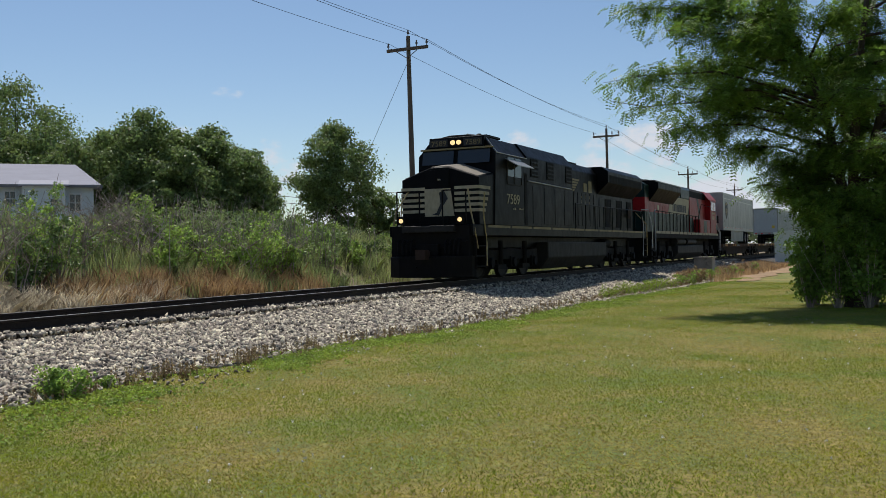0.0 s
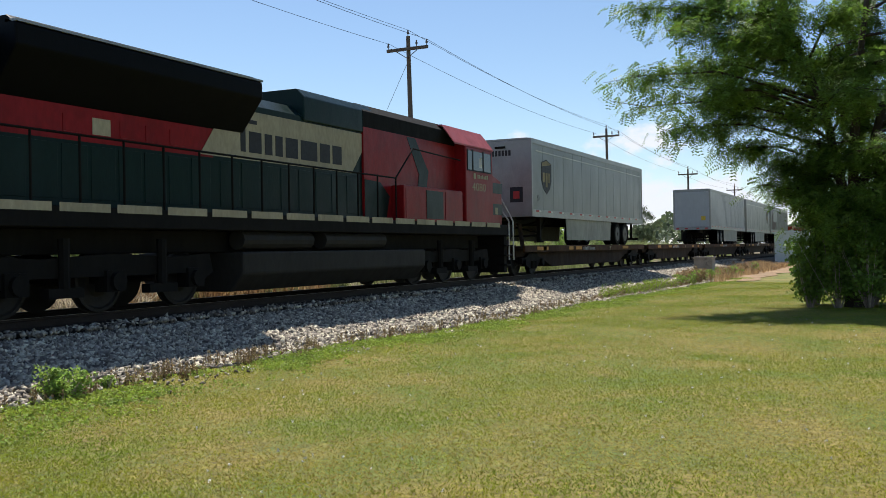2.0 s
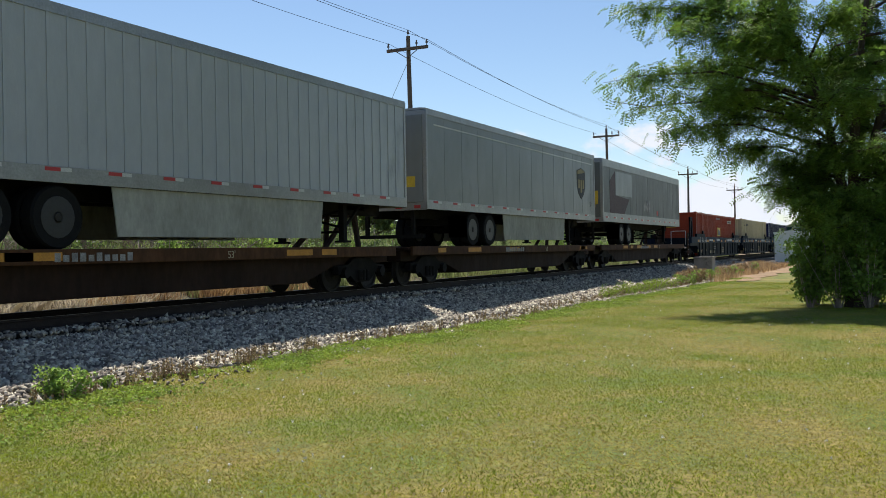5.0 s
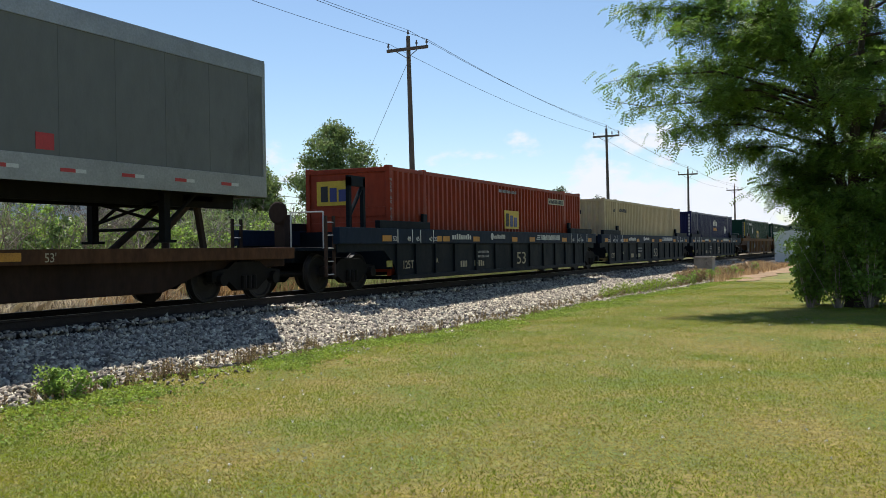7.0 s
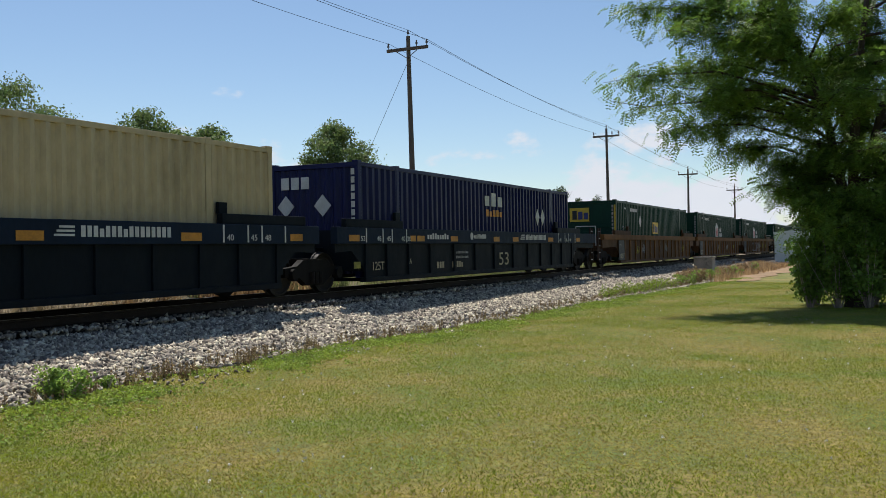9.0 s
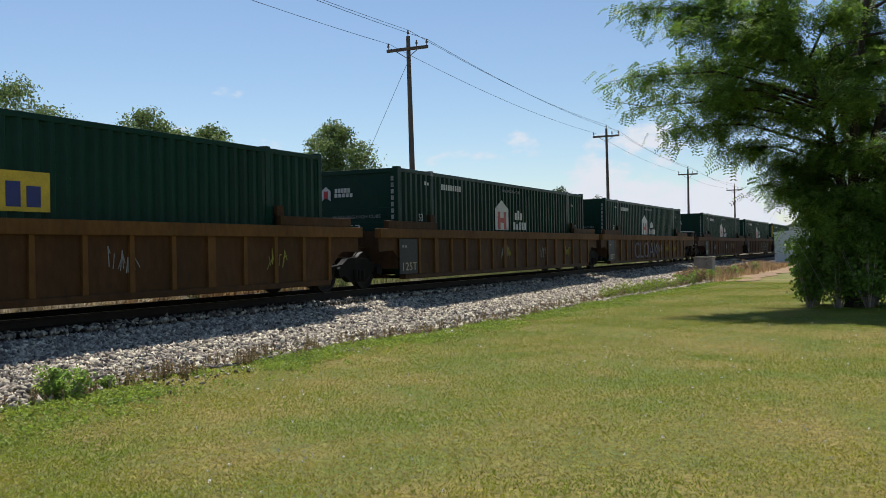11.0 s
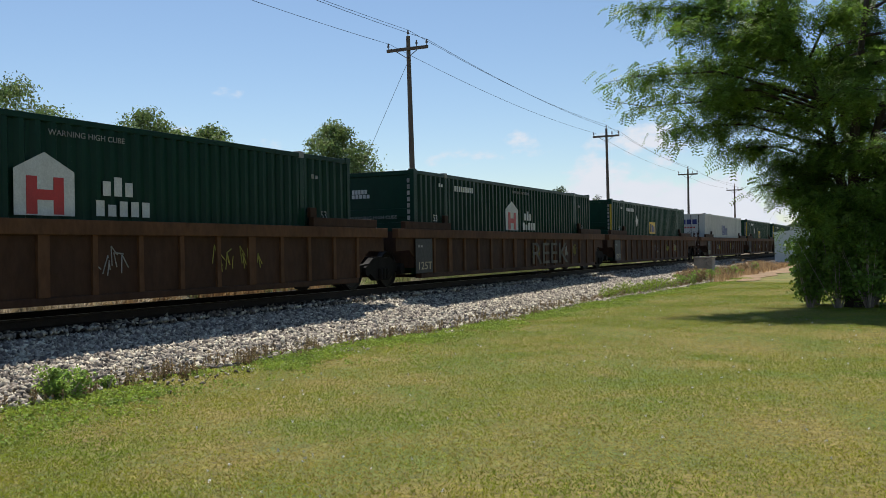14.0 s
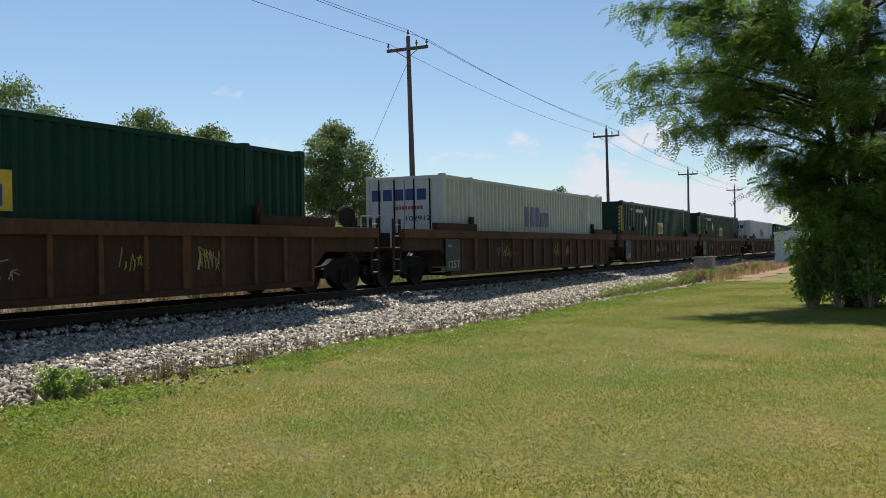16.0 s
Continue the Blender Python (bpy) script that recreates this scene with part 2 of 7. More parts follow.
M_LEAF = material("leaf_shade_tree", (0.19, 0.30, 0.048), 0.5, var=0.3, scale=0.8, col2=(0.14, 0.235, 0.04), island=0.4, translucent=0.5)
M_LEAF_B = material("leaf_broad", (0.14, 0.205, 0.06), 0.55, var=0.3, scale=0.5, col2=(0.20, 0.265, 0.085), island=0.45, translucent=0.42)
M_LEAF_C = material("leaf_fresh_shrub", (0.34, 0.46, 0.095), 0.55, var=0.3, scale=0.9, col2=(0.20, 0.31, 0.07), island=0.4, translucent=0.5)
M_LEAF_E = material("leaf_dull_shrub", (0.24, 0.32, 0.12), 0.6, var=0.3, scale=0.9, col2=(0.32, 0.36, 0.15), island=0.4, translucent=0.45)
M_LEAF_D = material("leaf_far_wood", (0.12, 0.16, 0.075), 0.7, var=0.3, scale=0.1, island=0.3, translucent=0.3)
M_CONC = material("old_concrete", (0.34, 0.31, 0.27), 0.9, var=0.25, scale=4.0, bump=0.01, grime=0.25)
M_WHITE = material("white_paint_metal", (0.72, 0.74, 0.76), 0.45, var=0.06, scale=1.5)
M_SIDING = material("pale_siding", (0.60, 0.66, 0.70), 0.7, var=0.08, scale=1.0)
M_ROOFW = material("pale_metal_roof", (0.40, 0.395, 0.45), 0.85, spec=0.1, var=0.08, scale=0.8, stretch=(1, 4, 1))
M_FASCIA = material("shade_grey_eave_board", (0.20, 0.20, 0.22), 0.8, var=0.15, scale=2.0)
M_DARKGLASS = glass("dark_window_glass")


def smooth(a, b, x):
    t = np.clip((x - a) / (b - a), 0, 1)
    return t * t * (3 - 2 * t)


def waves(x, y):
    return (np.sin(x * 0.31 + 1.3) * np.cos(y * 0.27 + 0.4) + 0.6 * np.sin(x * 0.83 + y * 0.61) * np.cos(y * 0.9 - 0.3 * x))


def patchy(x, y):
    """Uneven patches of half a metre to two metres, about -2 to 2."""
    return np.sin(2.1 * x + 1.3 * np.sin(1.7 * y)) + np.sin(2.9 * y + 1.1 * x + 2 * np.sin(0.9 * x)) + 0.7 * np.sin(5.3 * x - 3.1 * y) + 0.6 * np.sin(0.7 * x + 0.5 * y + 1)


def ground_height(x, y):
    """Lawn, dip, track bed, ditch, and the bank that climbs behind the track."""
    x, y = np.asarray(x, float), np.asarray(y, float)
    lawn = -0.68 + 0.035 * waves(x, y) - 0.05 * smooth(3, 8.5, y) - 0.05 * smooth(20, 60, x)
    foot = 9.3 - 0.9 * smooth(16, 36, x)                      # foot of the ballast slope
    bed = -0.31 - 0.0 * x
    z = lawn + (bed - lawn) * np.clip((y - foot) / (11.5 - foot), 0, 1)
    back = -0.45 + 0.75 * smooth(16.0, 19.5, y) + 1.05 * smooth(18.5, 26, y) * (1 - 0.35 * smooth(35, 90, x)) + 0.5 * smooth(26, 45, y)
    back = back + 0.09 * waves(x * 1.3, y * 1.3) * smooth(16.5, 20, y) + 0.35 * smooth(17, 21, y) * np.exp(-((x - 27) / 9.0) ** 2)
    z = np.where(y > 14.8, bed + (back - bed) * np.clip((y - 14.8) / 1.3, 0, 1), z)
    return z


def build_ground():
    xs = np.concatenate([np.linspace(-2500, -80, 12), np.linspace(-60, 0, 31), np.linspace(0.5, 60, 240), np.linspace(61, 140, 80), np.linspace(160, 3500, 16)])
    ys = np.concatenate([np.linspace(-2500, -40, 10), np.linspace(-30, 0, 31), np.linspace(0.3, 30, 150), np.linspace(31, 70, 40), np.linspace(80, 3500, 14)])
    gx, gy = np.meshgrid(xs, ys, indexing="ij")
    gz = ground_height(gx, gy)
    n, m = gx.shape
    idx = np.arange(n * m).reshape(n, m)
    quads = np.stack([idx[:-1, :-1], idx[1:, :-1], idx[1:, 1:], idx[:-1, 1:]], -1).reshape(-1, 4)
    me = bpy.data.meshes.new("ground")
    me.from_pydata(np.stack([gx, gy, gz], -1).reshape(-1, 3).tolist(), [], quads.tolist())
    cy, cx = gy[:-1, :-1].ravel(), gx[:-1, :-1].ravel()
    foot = 9.25 - 0.9 * smooth(16, 36, cx)
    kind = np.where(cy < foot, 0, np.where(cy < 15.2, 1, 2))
    for mt in (M_LAWN, M_GRAVEL_SHADE, M_FIELD):
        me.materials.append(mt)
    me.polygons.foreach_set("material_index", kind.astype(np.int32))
    me.shade_smooth()
    tagged(new("ground", me), "mown lawn, gravel track bed and rough grassy bank", "ground", kind="structure")


def blades(name, label, cat, mat, x, y, height, width, lean, seed, z0=None):
    """Grass: one curved-over blade (two triangles) at each x, y."""
    rng = np.random.default_rng(seed)
    n = len(x)
    z = ground_height(x, y) - 0.015 if z0 is None else z0
    a = rng.uniform(0, 2 * np.pi, n)
    h = height * rng.uniform(0.55, 1.15, n)
    ln = lean * rng.uniform(0.2, 1.3, n) * h
    b = a + rng.uniform(-1, 1, n)
    dx, dy = np.cos(a + np.pi / 2) * width / 2, np.sin(a + np.pi / 2) * width / 2
    base = np.stack([x, y, z], -1)
    side = np.stack([dx, dy, 0 * x], -1)
    mid = base + np.stack([np.cos(b) * ln * 0.35, np.sin(b) * ln * 0.35, h * 0.6], -1)
    tip = base + np.stack([np.cos(b) * ln, np.sin(b) * ln, h], -1)
    v = np.stack([base - side, base + side, mid + side * 0.7, tip, mid - side * 0.7], 1).reshape(-1, 3)
    me = raw_mesh(name, v, 5, mat)
    return tagged(new(name, me), label, cat, kind="stuff")


def leaf_quads(c, size, rng, flat=0.35, aspect=0.5):
    """A pointed leaf (four corners) at each centre, turned at random."""
    n = len(c)
    d = rng.normal(size=(n, 3))
    d[:, 2] *= flat * 2
    d /= np.linalg.norm(d, axis=1, keepdims=True)
    e = np.cross(d, rng.normal(size=(n, 3)))
    e /= np.linalg.norm(e, axis=1, keepdims=True) + 1e-9
    s = size * rng.uniform(0.6, 1.25, (n, 1))
    return np.stack([c - d * s * 0.5, c + e * s * aspect * 0.5, c + d * s * 0.5, c - e * s * aspect * 0.5], 1).reshape(-1, 3)


def sprays(c, way, rng, length, leaflets, size):
    """Compound leaves: a drooping stem with leaflets on both sides."""
    n = len(c)
    t = (np.arange(leaflets) + 0.5) / leaflets
    way = way / np.linalg.norm(way, axis=1, keepdims=True)
    up = np.tile([0, 0, 1.0], (n, 1)) + rng.normal(scale=0.45, size=(n, 3))
    side = np.cross(way, up)
    side /= np.linalg.norm(side, axis=1, keepdims=True) + 1e-9
    ln = length * rng.uniform(0.6, 1.2, (n, 1, 1))
    p = c[:, None] + way[:, None] * ln * t[None, :, None] - np.array([0, 0, 1.0]) * (t ** 2)[None, :, None] * ln * 0.35
    out = []
    for sgn in (-1, 1):
        tip = p + sgn * side[:, None] * size + way[:, None] * size * 0.35 + rng.normal(scale=size * 0.12, size=p.shape)
        mid = (p + tip) / 2
        w = way[:, None] * size * 0.22
        out.append(np.stack([p, mid + w, tip, mid - w], 2).reshape(-1, 3))
    return np.concatenate(out)


def clumped(cen, rad, per, leaf, rng, flat=0.78, loose=0.3):
    """Leaves on the outside of many rounded clumps, facing outwards as a crown's leaves do."""
    k = len(cen)
    c, r = np.repeat(cen, per, 0), np.repeat(rad, per)[:, None]
    d = rng.normal(size=(k * per, 3)) + np.array([0, 0, 0.3])
    d /= np.linalg.norm(d, axis=1, keepdims=True)
    out = rng.random((k * per, 1)) ** 0.4 * (1 + loose * np.abs(rng.normal(size=(k * per, 1))))
    p = c + d * r * out * np.array([1, 1, flat])
    nrm = d + 0.75 * rng.normal(size=d.shape)
    e = np.cross(nrm, rng.normal(size=d.shape))
    e /= np.linalg.norm(e, axis=1, keepdims=True) + 1e-9
    f = np.cross(nrm, e)
    f /= np.linalg.norm(f, axis=1, keepdims=True) + 1e-9
    s = leaf * rng.uniform(0.55, 1.3, (k * per, 1))
    return p, np.stack([p - e * s * 0.5, p + f * s * 0.3, p + e * s * 0.5, p - f * s * 0.3], 1)


def tree(name, label, base, height, spread, seed, leaves=5000, leaf=0.22, mat=None, bare=0.22, clumps=46, group="", trunk_r=0.16):
    """Tapered trunk, limbs to each clump, and a crown of separate leaves in rounded, uneven clumps."""
    rng = np.random.default_rng(seed)
    x, y = base
    z = float(ground_height(x, y)) - 0.1
    th = thing(name, label, "tree", group, (x, y, z))
    cen, rad = [], []
    while len(cen) < clumps * 1.5:
        q = rng.uniform(-1, 1, 3)
        r = np.linalg.norm(q)
        if 0.35 < r < 0.97:
            squeeze = 1.0 - 0.35 * max(0, q[2])
            cen.append((q[0] * spread * squeeze, q[1] * spread * squeeze, height * (bare + (1 - bare) * (0.47 + 0.47 * q[2]))))
            rad.append(spread * rng.uniform(0.14, 0.30))
    cen, rad = np.array(cen), np.array(rad)
    sh = Shape()
    fork = height * (bare + 0.1)
    sh.rod((0, 0, 0), (0.1, 0.05, fork), trunk_r, trunk_r * 0.65, 8)
    sh.rod((0.1, 0.05, fork), (0.05, 0.1, height * 0.85), trunk_r * 0.65, trunk_r * 0.15, 6)
    for k in range(0, len(cen), 3):
        c = cen[k]
        zf = max(fork * 0.7, c[2] * 0.55)
        sh.rod((0.08, 0.05, zf), tuple(c), trunk_r * 0.28, 0.012, 5)
    part("trunk", sh, M_BARK, th, "rough brown bark")
    p, quads = clumped(cen, rad, int(leaves * 3.2) // len(cen), leaf * 0.72, rng)
    ob = new("crown", raw_mesh("crown", quads[p[:, 2] > 0.25].reshape(-1, 3), 4, mat or M_LEAF_B))
    ob.parent = th
    return th


def shrub(name, label, base, height, spread, seed, leaves=900, leaf=0.11, mat=None, cat="shrub", group="", stems=7):
    rng = np.random.default_rng(seed)
    x, y = base
    th = thing(name, label, cat, group, (x, y, float(ground_height(x, y)) - 0.05))
    sh = Shape()
    cen, rad = [], []
    for k in range(stems):
        a, q = rng.uniform(0, 2 * math.pi), rng.uniform(0.15, 1.0)
        tip = np.array([math.cos(a) * spread * q, math.sin(a) * spread * q, height * rng.uniform(0.55, 1.0)])
        sh.rod((0.05 * math.cos(a), 0.05 * math.sin(a), 0), tuple(tip), 0.018, 0.005, 5)
        for t in (0.35, 0.68, 0.97):
            cen.append(tip * t + rng.normal(size=3) * spread * 0.10)
            rad.append(spread * rng.uniform(0.16, 0.36) * (1.15 - 0.5 * t))
    p, quads = clumped(np.array(cen), np.array(rad), max(4, leaves // len(cen)), leaf, rng, 0.85, 0.45)
    part("stem", sh, M_STALK, th)
    ob = new("leaves", raw_mesh("leaves", quads[p[:, 2] > 0.03].reshape(-1, 3), 4, mat or M_LEAF_C))
    ob.parent = th
    return th


# ---- the ground and what grows on it ----
def build_lawn():
    rng = np.random.default_rng(5)
    # density falls with distance from the path
    n = 980000
    x = 3.2 + 42 * rng.random(n) ** 1.9
    y = -3.0 + 12.6 * rng.random(n)
    keep = (y < 9.0 - 0.9 * smooth(16, 36, x) + 0.25 * rng.normal(size=n)) & (y > x * -0.02 - 0.3) & (y < 1.32 * x + 0.6)
    x, y = x[keep], y[keep]
    straw = rng.random(len(x)) < np.clip(0.30 + 0.18 * patchy(x, y) + 0.17 * patchy(x * 0.31 + 4, y * 0.31), 0.03, 0.9)
    g = ~straw
    blades("lawn_grass", "short mown green lawn grass", "grass", M_BLADE, x[g], y[g], 0.034, 0.0095, 1.0, 6)
    blades("dry_lawn_grass", "straw-coloured dry blades in the mown lawn", "grass", M_STRAWBLADE, x[straw], y[straw], 0.028, 0.0085, 1.5, 7)
    # white clover heads in the lawn
    n = 240
    x = 4.5 + 26 * rng.random(n) ** 1.4
    y = np.clip(x * (0.02 + 0.85 * rng.random(n)), 0, 8.3)
    c = np.stack([x, y, ground_height(x, y) + 0.03], -1)
    c = np.repeat(c, 6, 0) + rng.normal(scale=0.006, size=(n * 6, 3))
    tagged(new("clover_flowers", raw_mesh("clover_flowers", leaf_quads(c, 0.02, rng, aspect=0.8), 4, M_CLOVER)), "small white clover heads scattered in the lawn", "flowers", kind="stuff")
    # low broad-leaved weeds between lawn and gravel, in patches
    n = 11000
    x = 4.5 + 46 * rng.random(n) ** 1.5
    y = 8.30 - 0.55 * smooth(16, 36, x) + 0.42 * rng.normal(size=n)
    k = (patchy(x * 0.8, y * 1.1) + 0.8 * rng.normal(size=n) > 0.1) & (y < 9.3)
    x, y = x[k], y[k]
    c = np.repeat(np.stack([x, y, ground_height(x, y) + 0.02], -1), 11, 0)
    c = c + rng.normal(size=c.shape) * np.array([0.055, 0.055, 0.014]) + np.array([0, 0, 0.012])
    tagged(new("verge_weeds", raw_mesh("verge_weeds", leaf_quads(c, 0.042, rng, 0.3, 0.6), 4, M_VERGE)), "low bright green broad-leaved weeds between lawn and gravel", "weeds", kind="stuff")
    # brown dried weeds standing along the foot of the gravel
    v, tips = Shape(), []
    for _ in range(300):
        x = 5.5 + 42 * rng.random() ** 1.25
        y = 8.95 - 0.45 * float(smooth(16, 36, x)) + 0.17 * rng.normal()
        z = float(ground_height(x, y)) - 0.02
        for _ in range(int(rng.integers(1, 5))):
            h = rng.uniform(0.08, 0.27)
            bx, by = x + rng.normal(0, 0.05), y + rng.normal(0, 0.05)
            tip = (bx + rng.normal(0, 0.025), by + rng.normal(0, 0.025), z + h)
            v.rod((bx, by, z), tip, 0.007, 0.004, 4)
            for _ in range(16):
                t = rng.uniform(0.25, 1.0)
                tips.append((bx + (tip[0] - bx) * t + rng.normal(0, 0.016), by + (tip[1] - by) * t + rng.normal(0, 0.016), z + h * t))
    st = tagged(part("dried_weeds", v, M_BROWNWEED), "small brown dried weeds along the gravel edge", "weeds", kind="stuff")
    ob = new("withered_leaves", raw_mesh("withered_leaves", leaf_quads(np.array(tips), 0.042, rng, 1.0, 0.5), 4, M_BROWNWEED))
    ob.parent = st
    # bare sandy patch beside the weeds
    gx, gy = np.meshgrid(np.linspace(46, 82, 37), np.linspace(6.2, 8.3, 9), indexing="ij")
    gy = gy + 0.25 * np.sin(gx * 0.9)
    idx = np.arange(gx.size).reshape(gx.shape)
    me = bpy.data.meshes.new("dirt_patch")
    me.from_pydata(np.stack([gx, gy, ground_height(gx, gy) + 0.03], -1).reshape(-1, 3).tolist(), [], np.stack([idx[:-1, :-1], idx[1:, :-1], idx[1:, 1:], idx[:-1, 1:]], -1).reshape(-1, 4).tolist())
    me.materials.append(M_DIRT)
    tagged(new("dirt_patch", me), "bare sandy dirt patch between lawn and track", "ground", kind="structure")
    n = 9000
    x = 44 + 34 * rng.random(n)
    y = 7.4 + 2.4 * rng.random(n)
    k = patchy(x, y) > -0.2
    blades("lineside_weeds", "tall straw-coloured weeds beside the concrete box", "weeds", M_DRY, x[k], y[k], 0.42, 0.02, 0.5, 9)
    shrub("low_bush", "low bright green bush at the gravel edge", (8.05, 8.95), 0.36, 0.34, 90, 2600, 0.05, M_LEAF_C, stems=18)
    shrub("low_bush", "small bright green weed beside the low bush", (8.75, 9.0), 0.24, 0.14, 91, 500, 0.04, M_LEAF_C, stems=7)
    for i in range(18):
        x = rng.uniform(42, 60)
        shrub("lineside_weed", "leafy green weed beside the track", (x, rng.uniform(7.9, 9.0)), rng.uniform(0.4, 0.95), 0.4, 500 + i, 420, 0.08, M_LEAF_C if i % 2 else M_BROWNWEED, "weed", "lineside weeds")
    for i in range(12):
        x = 30.0 + i * 0.8
        shrub("verge_weed", "low bright green weed patch at the gravel edge", (x, 8.55 + 0.12 * math.sin(i * 2.1)), 0.26 + 0.1 * (i % 3), 0.45, 530 + i, 600, 0.055, M_VERGE, "weed", "verge weeds", 12)


def build_bank():
    rng = np.random.default_rng(11)
    n = 170000
    x = 6 + 110 * rng.random(n) ** 1.6
    y = 17.2 + 24 * rng.random(n) ** 1.7
    k = (patchy(x * 0.5, y * 0.5) + 0.7 * rng.normal(size=n) > -0.7) & ~((x < 20) & (y < 17.9 + 0.3 * np.sin(x)))
    x, y = x[k], y[k]
    tall = np.clip(0.55 + 0.14 * patchy(x * 0.6, y * 0.6), 0.25, 1.0)
    blades("tall_meadow_grass", "tall unmown green meadow grass on the bank", "grass", M_TALL, x, y, tall, 0.017, 0.6, 12)
    n = 26000
    x = 15.5 + 11 * rng.random(n)
    y = 16.7 + 1.7 * rng.random(n)
    k = (patchy(x * 0.7, y * 0.7) + 0.8 * rng.normal(size=n) > -0.5) & (rng.random(n) < 1.15 - np.abs(x - 20.5) / 5.5)
    blades("dry_grass", "brown dry grass on the foot of the bank", "grass", M_DRY, x[k], y[k], 0.58, 0.012, 0.5, 13)
    # bleached tufts that hang over the bare edge of the ditch
    cx, cy = 12.5 + 6.5 * rng.random(46), 16.6 + 1.0 * rng.random(46)
    x = np.repeat(cx, 110) + rng.normal(scale=0.13, size=46 * 110)
    y = np.repeat(cy, 110) + rng.normal(scale=0.10, size=46 * 110)
    blades("bleached_grass", "bleached straw-coloured tufts on the bare ditch edge", "grass", M_STRAW, x, y, 0.46, 0.014, 0.95, 14)
    # dead upright stalks
    v = Shape()
    for _ in range(230):
        x, y = rng.uniform(10, 36), rng.uniform(17.6, 25)
        if rng.random() < 0.45:
            x, y = rng.normal(27.5, 2.0), rng.uniform(18.0, 21.0)
        z = float(ground_height(x, y)) - 0.05
        h = rng.uniform(1.0, 2.3)
        dx, dy = rng.normal(0.1, 0.2), rng.normal(0, 0.2)
        mid = (x + dx * 0.35, y + dy * 0.3, z + h * 0.55)
        tip = (x + dx * h * 0.6, y + dy * h * 0.5, z + h)
        v.rod((x, y, z), mid, 0.014, 0.011, 4).rod(mid, tip, 0.011, 0.004, 4)
        for _ in range(2):
            t = rng.uniform(0.2, 0.9)
            q = [mid[i] + (tip[i] - mid[i]) * t for i in range(3)]
            v.rod(q, (q[0] + rng.normal(0, 0.15), q[1] + rng.normal(0, 0.15), q[2] + rng.uniform(0.1, 0.4)), 0.006, 0.003, 3)
    tagged(part("dead_stalks", v, M_STALK), "bare grey-brown dead weed stalks standing on the bank", "weeds", kind="stuff")
    # leafless bushes with forking grey twigs
    for i in range(26):
        x, y = (rng.uniform(12, 19), rng.uniform(17.9, 20)) if i < 9 else (rng.normal(22.0, 2.2), rng.uniform(18.3, 22.5))
        th = thing("bare_bush", "leafless grey-brown bush with forking twigs on the bank", "shrub", "bare bushes", (x, y, float(ground_height(x, y)) - 0.05))
        sh = Shape()
        h = rng.uniform(1.3, 2.3)
        for _ in range(4):
            a = Vector((rng.normal(0, 0.06), rng.normal(0, 0.06), 0))
            b = a + Vector((rng.normal(0, 0.22), rng.normal(0, 0.22), 0.42)) * h
            sh.rod(a, b, 0.018, 0.013, 5)
            for _ in range(3):
                c = b + Vector((rng.normal(0, 0.24), rng.normal(0, 0.24), rng.uniform(0.18, 0.36))) * h
                sh.rod(b, c, 0.011, 0.007, 4)
                for _ in range(3):
                    sh.rod(c, c + Vector((rng.normal(0, 0.18), rng.normal(0, 0.18), rng.uniform(0.05, 0.30))) * h, 0.007, 0.003, 3)
        part("branch", sh, M_STALK, th)
    # leafy weeds and saplings in front of the wood
    lab = "leafy green shrub growing among the weeds on the bank"
    for i in range(120):
        x, y = rng.uniform(13, 35), rng.uniform(18.2, 24)
        h = rng.uniform(0.6, 1.5) * (1.25 if rng.random() < 0.25 else 1.0)
        shrub("bank_shrub", lab, (x, y), h, h * 0.62, 100 + i, 1000, 0.105, (M_LEAF_C, M_LEAF_E, M_LEAF_C, M_LEAF_B)[i % 4], group="bank shrubs", stems=9)
    for i in range(40):
        x, y = rng.uniform(34, 85), rng.uniform(20, 34)
        h = rng.uniform(0.8, 2.0)
        shrub("bank_shrub", lab, (x, y), h, h * 0.6, 260 + i, 600, 0.15, M_LEAF_C if i % 2 else M_LEAF_E, group="bank shrubs")
    shrub("sapling", "slender fresh green sapling on the bank before the house", (16.4, 19.0), 2.5, 0.75, 305, 1700, 0.085, M_LEAF_C, "sapling", stems=9)


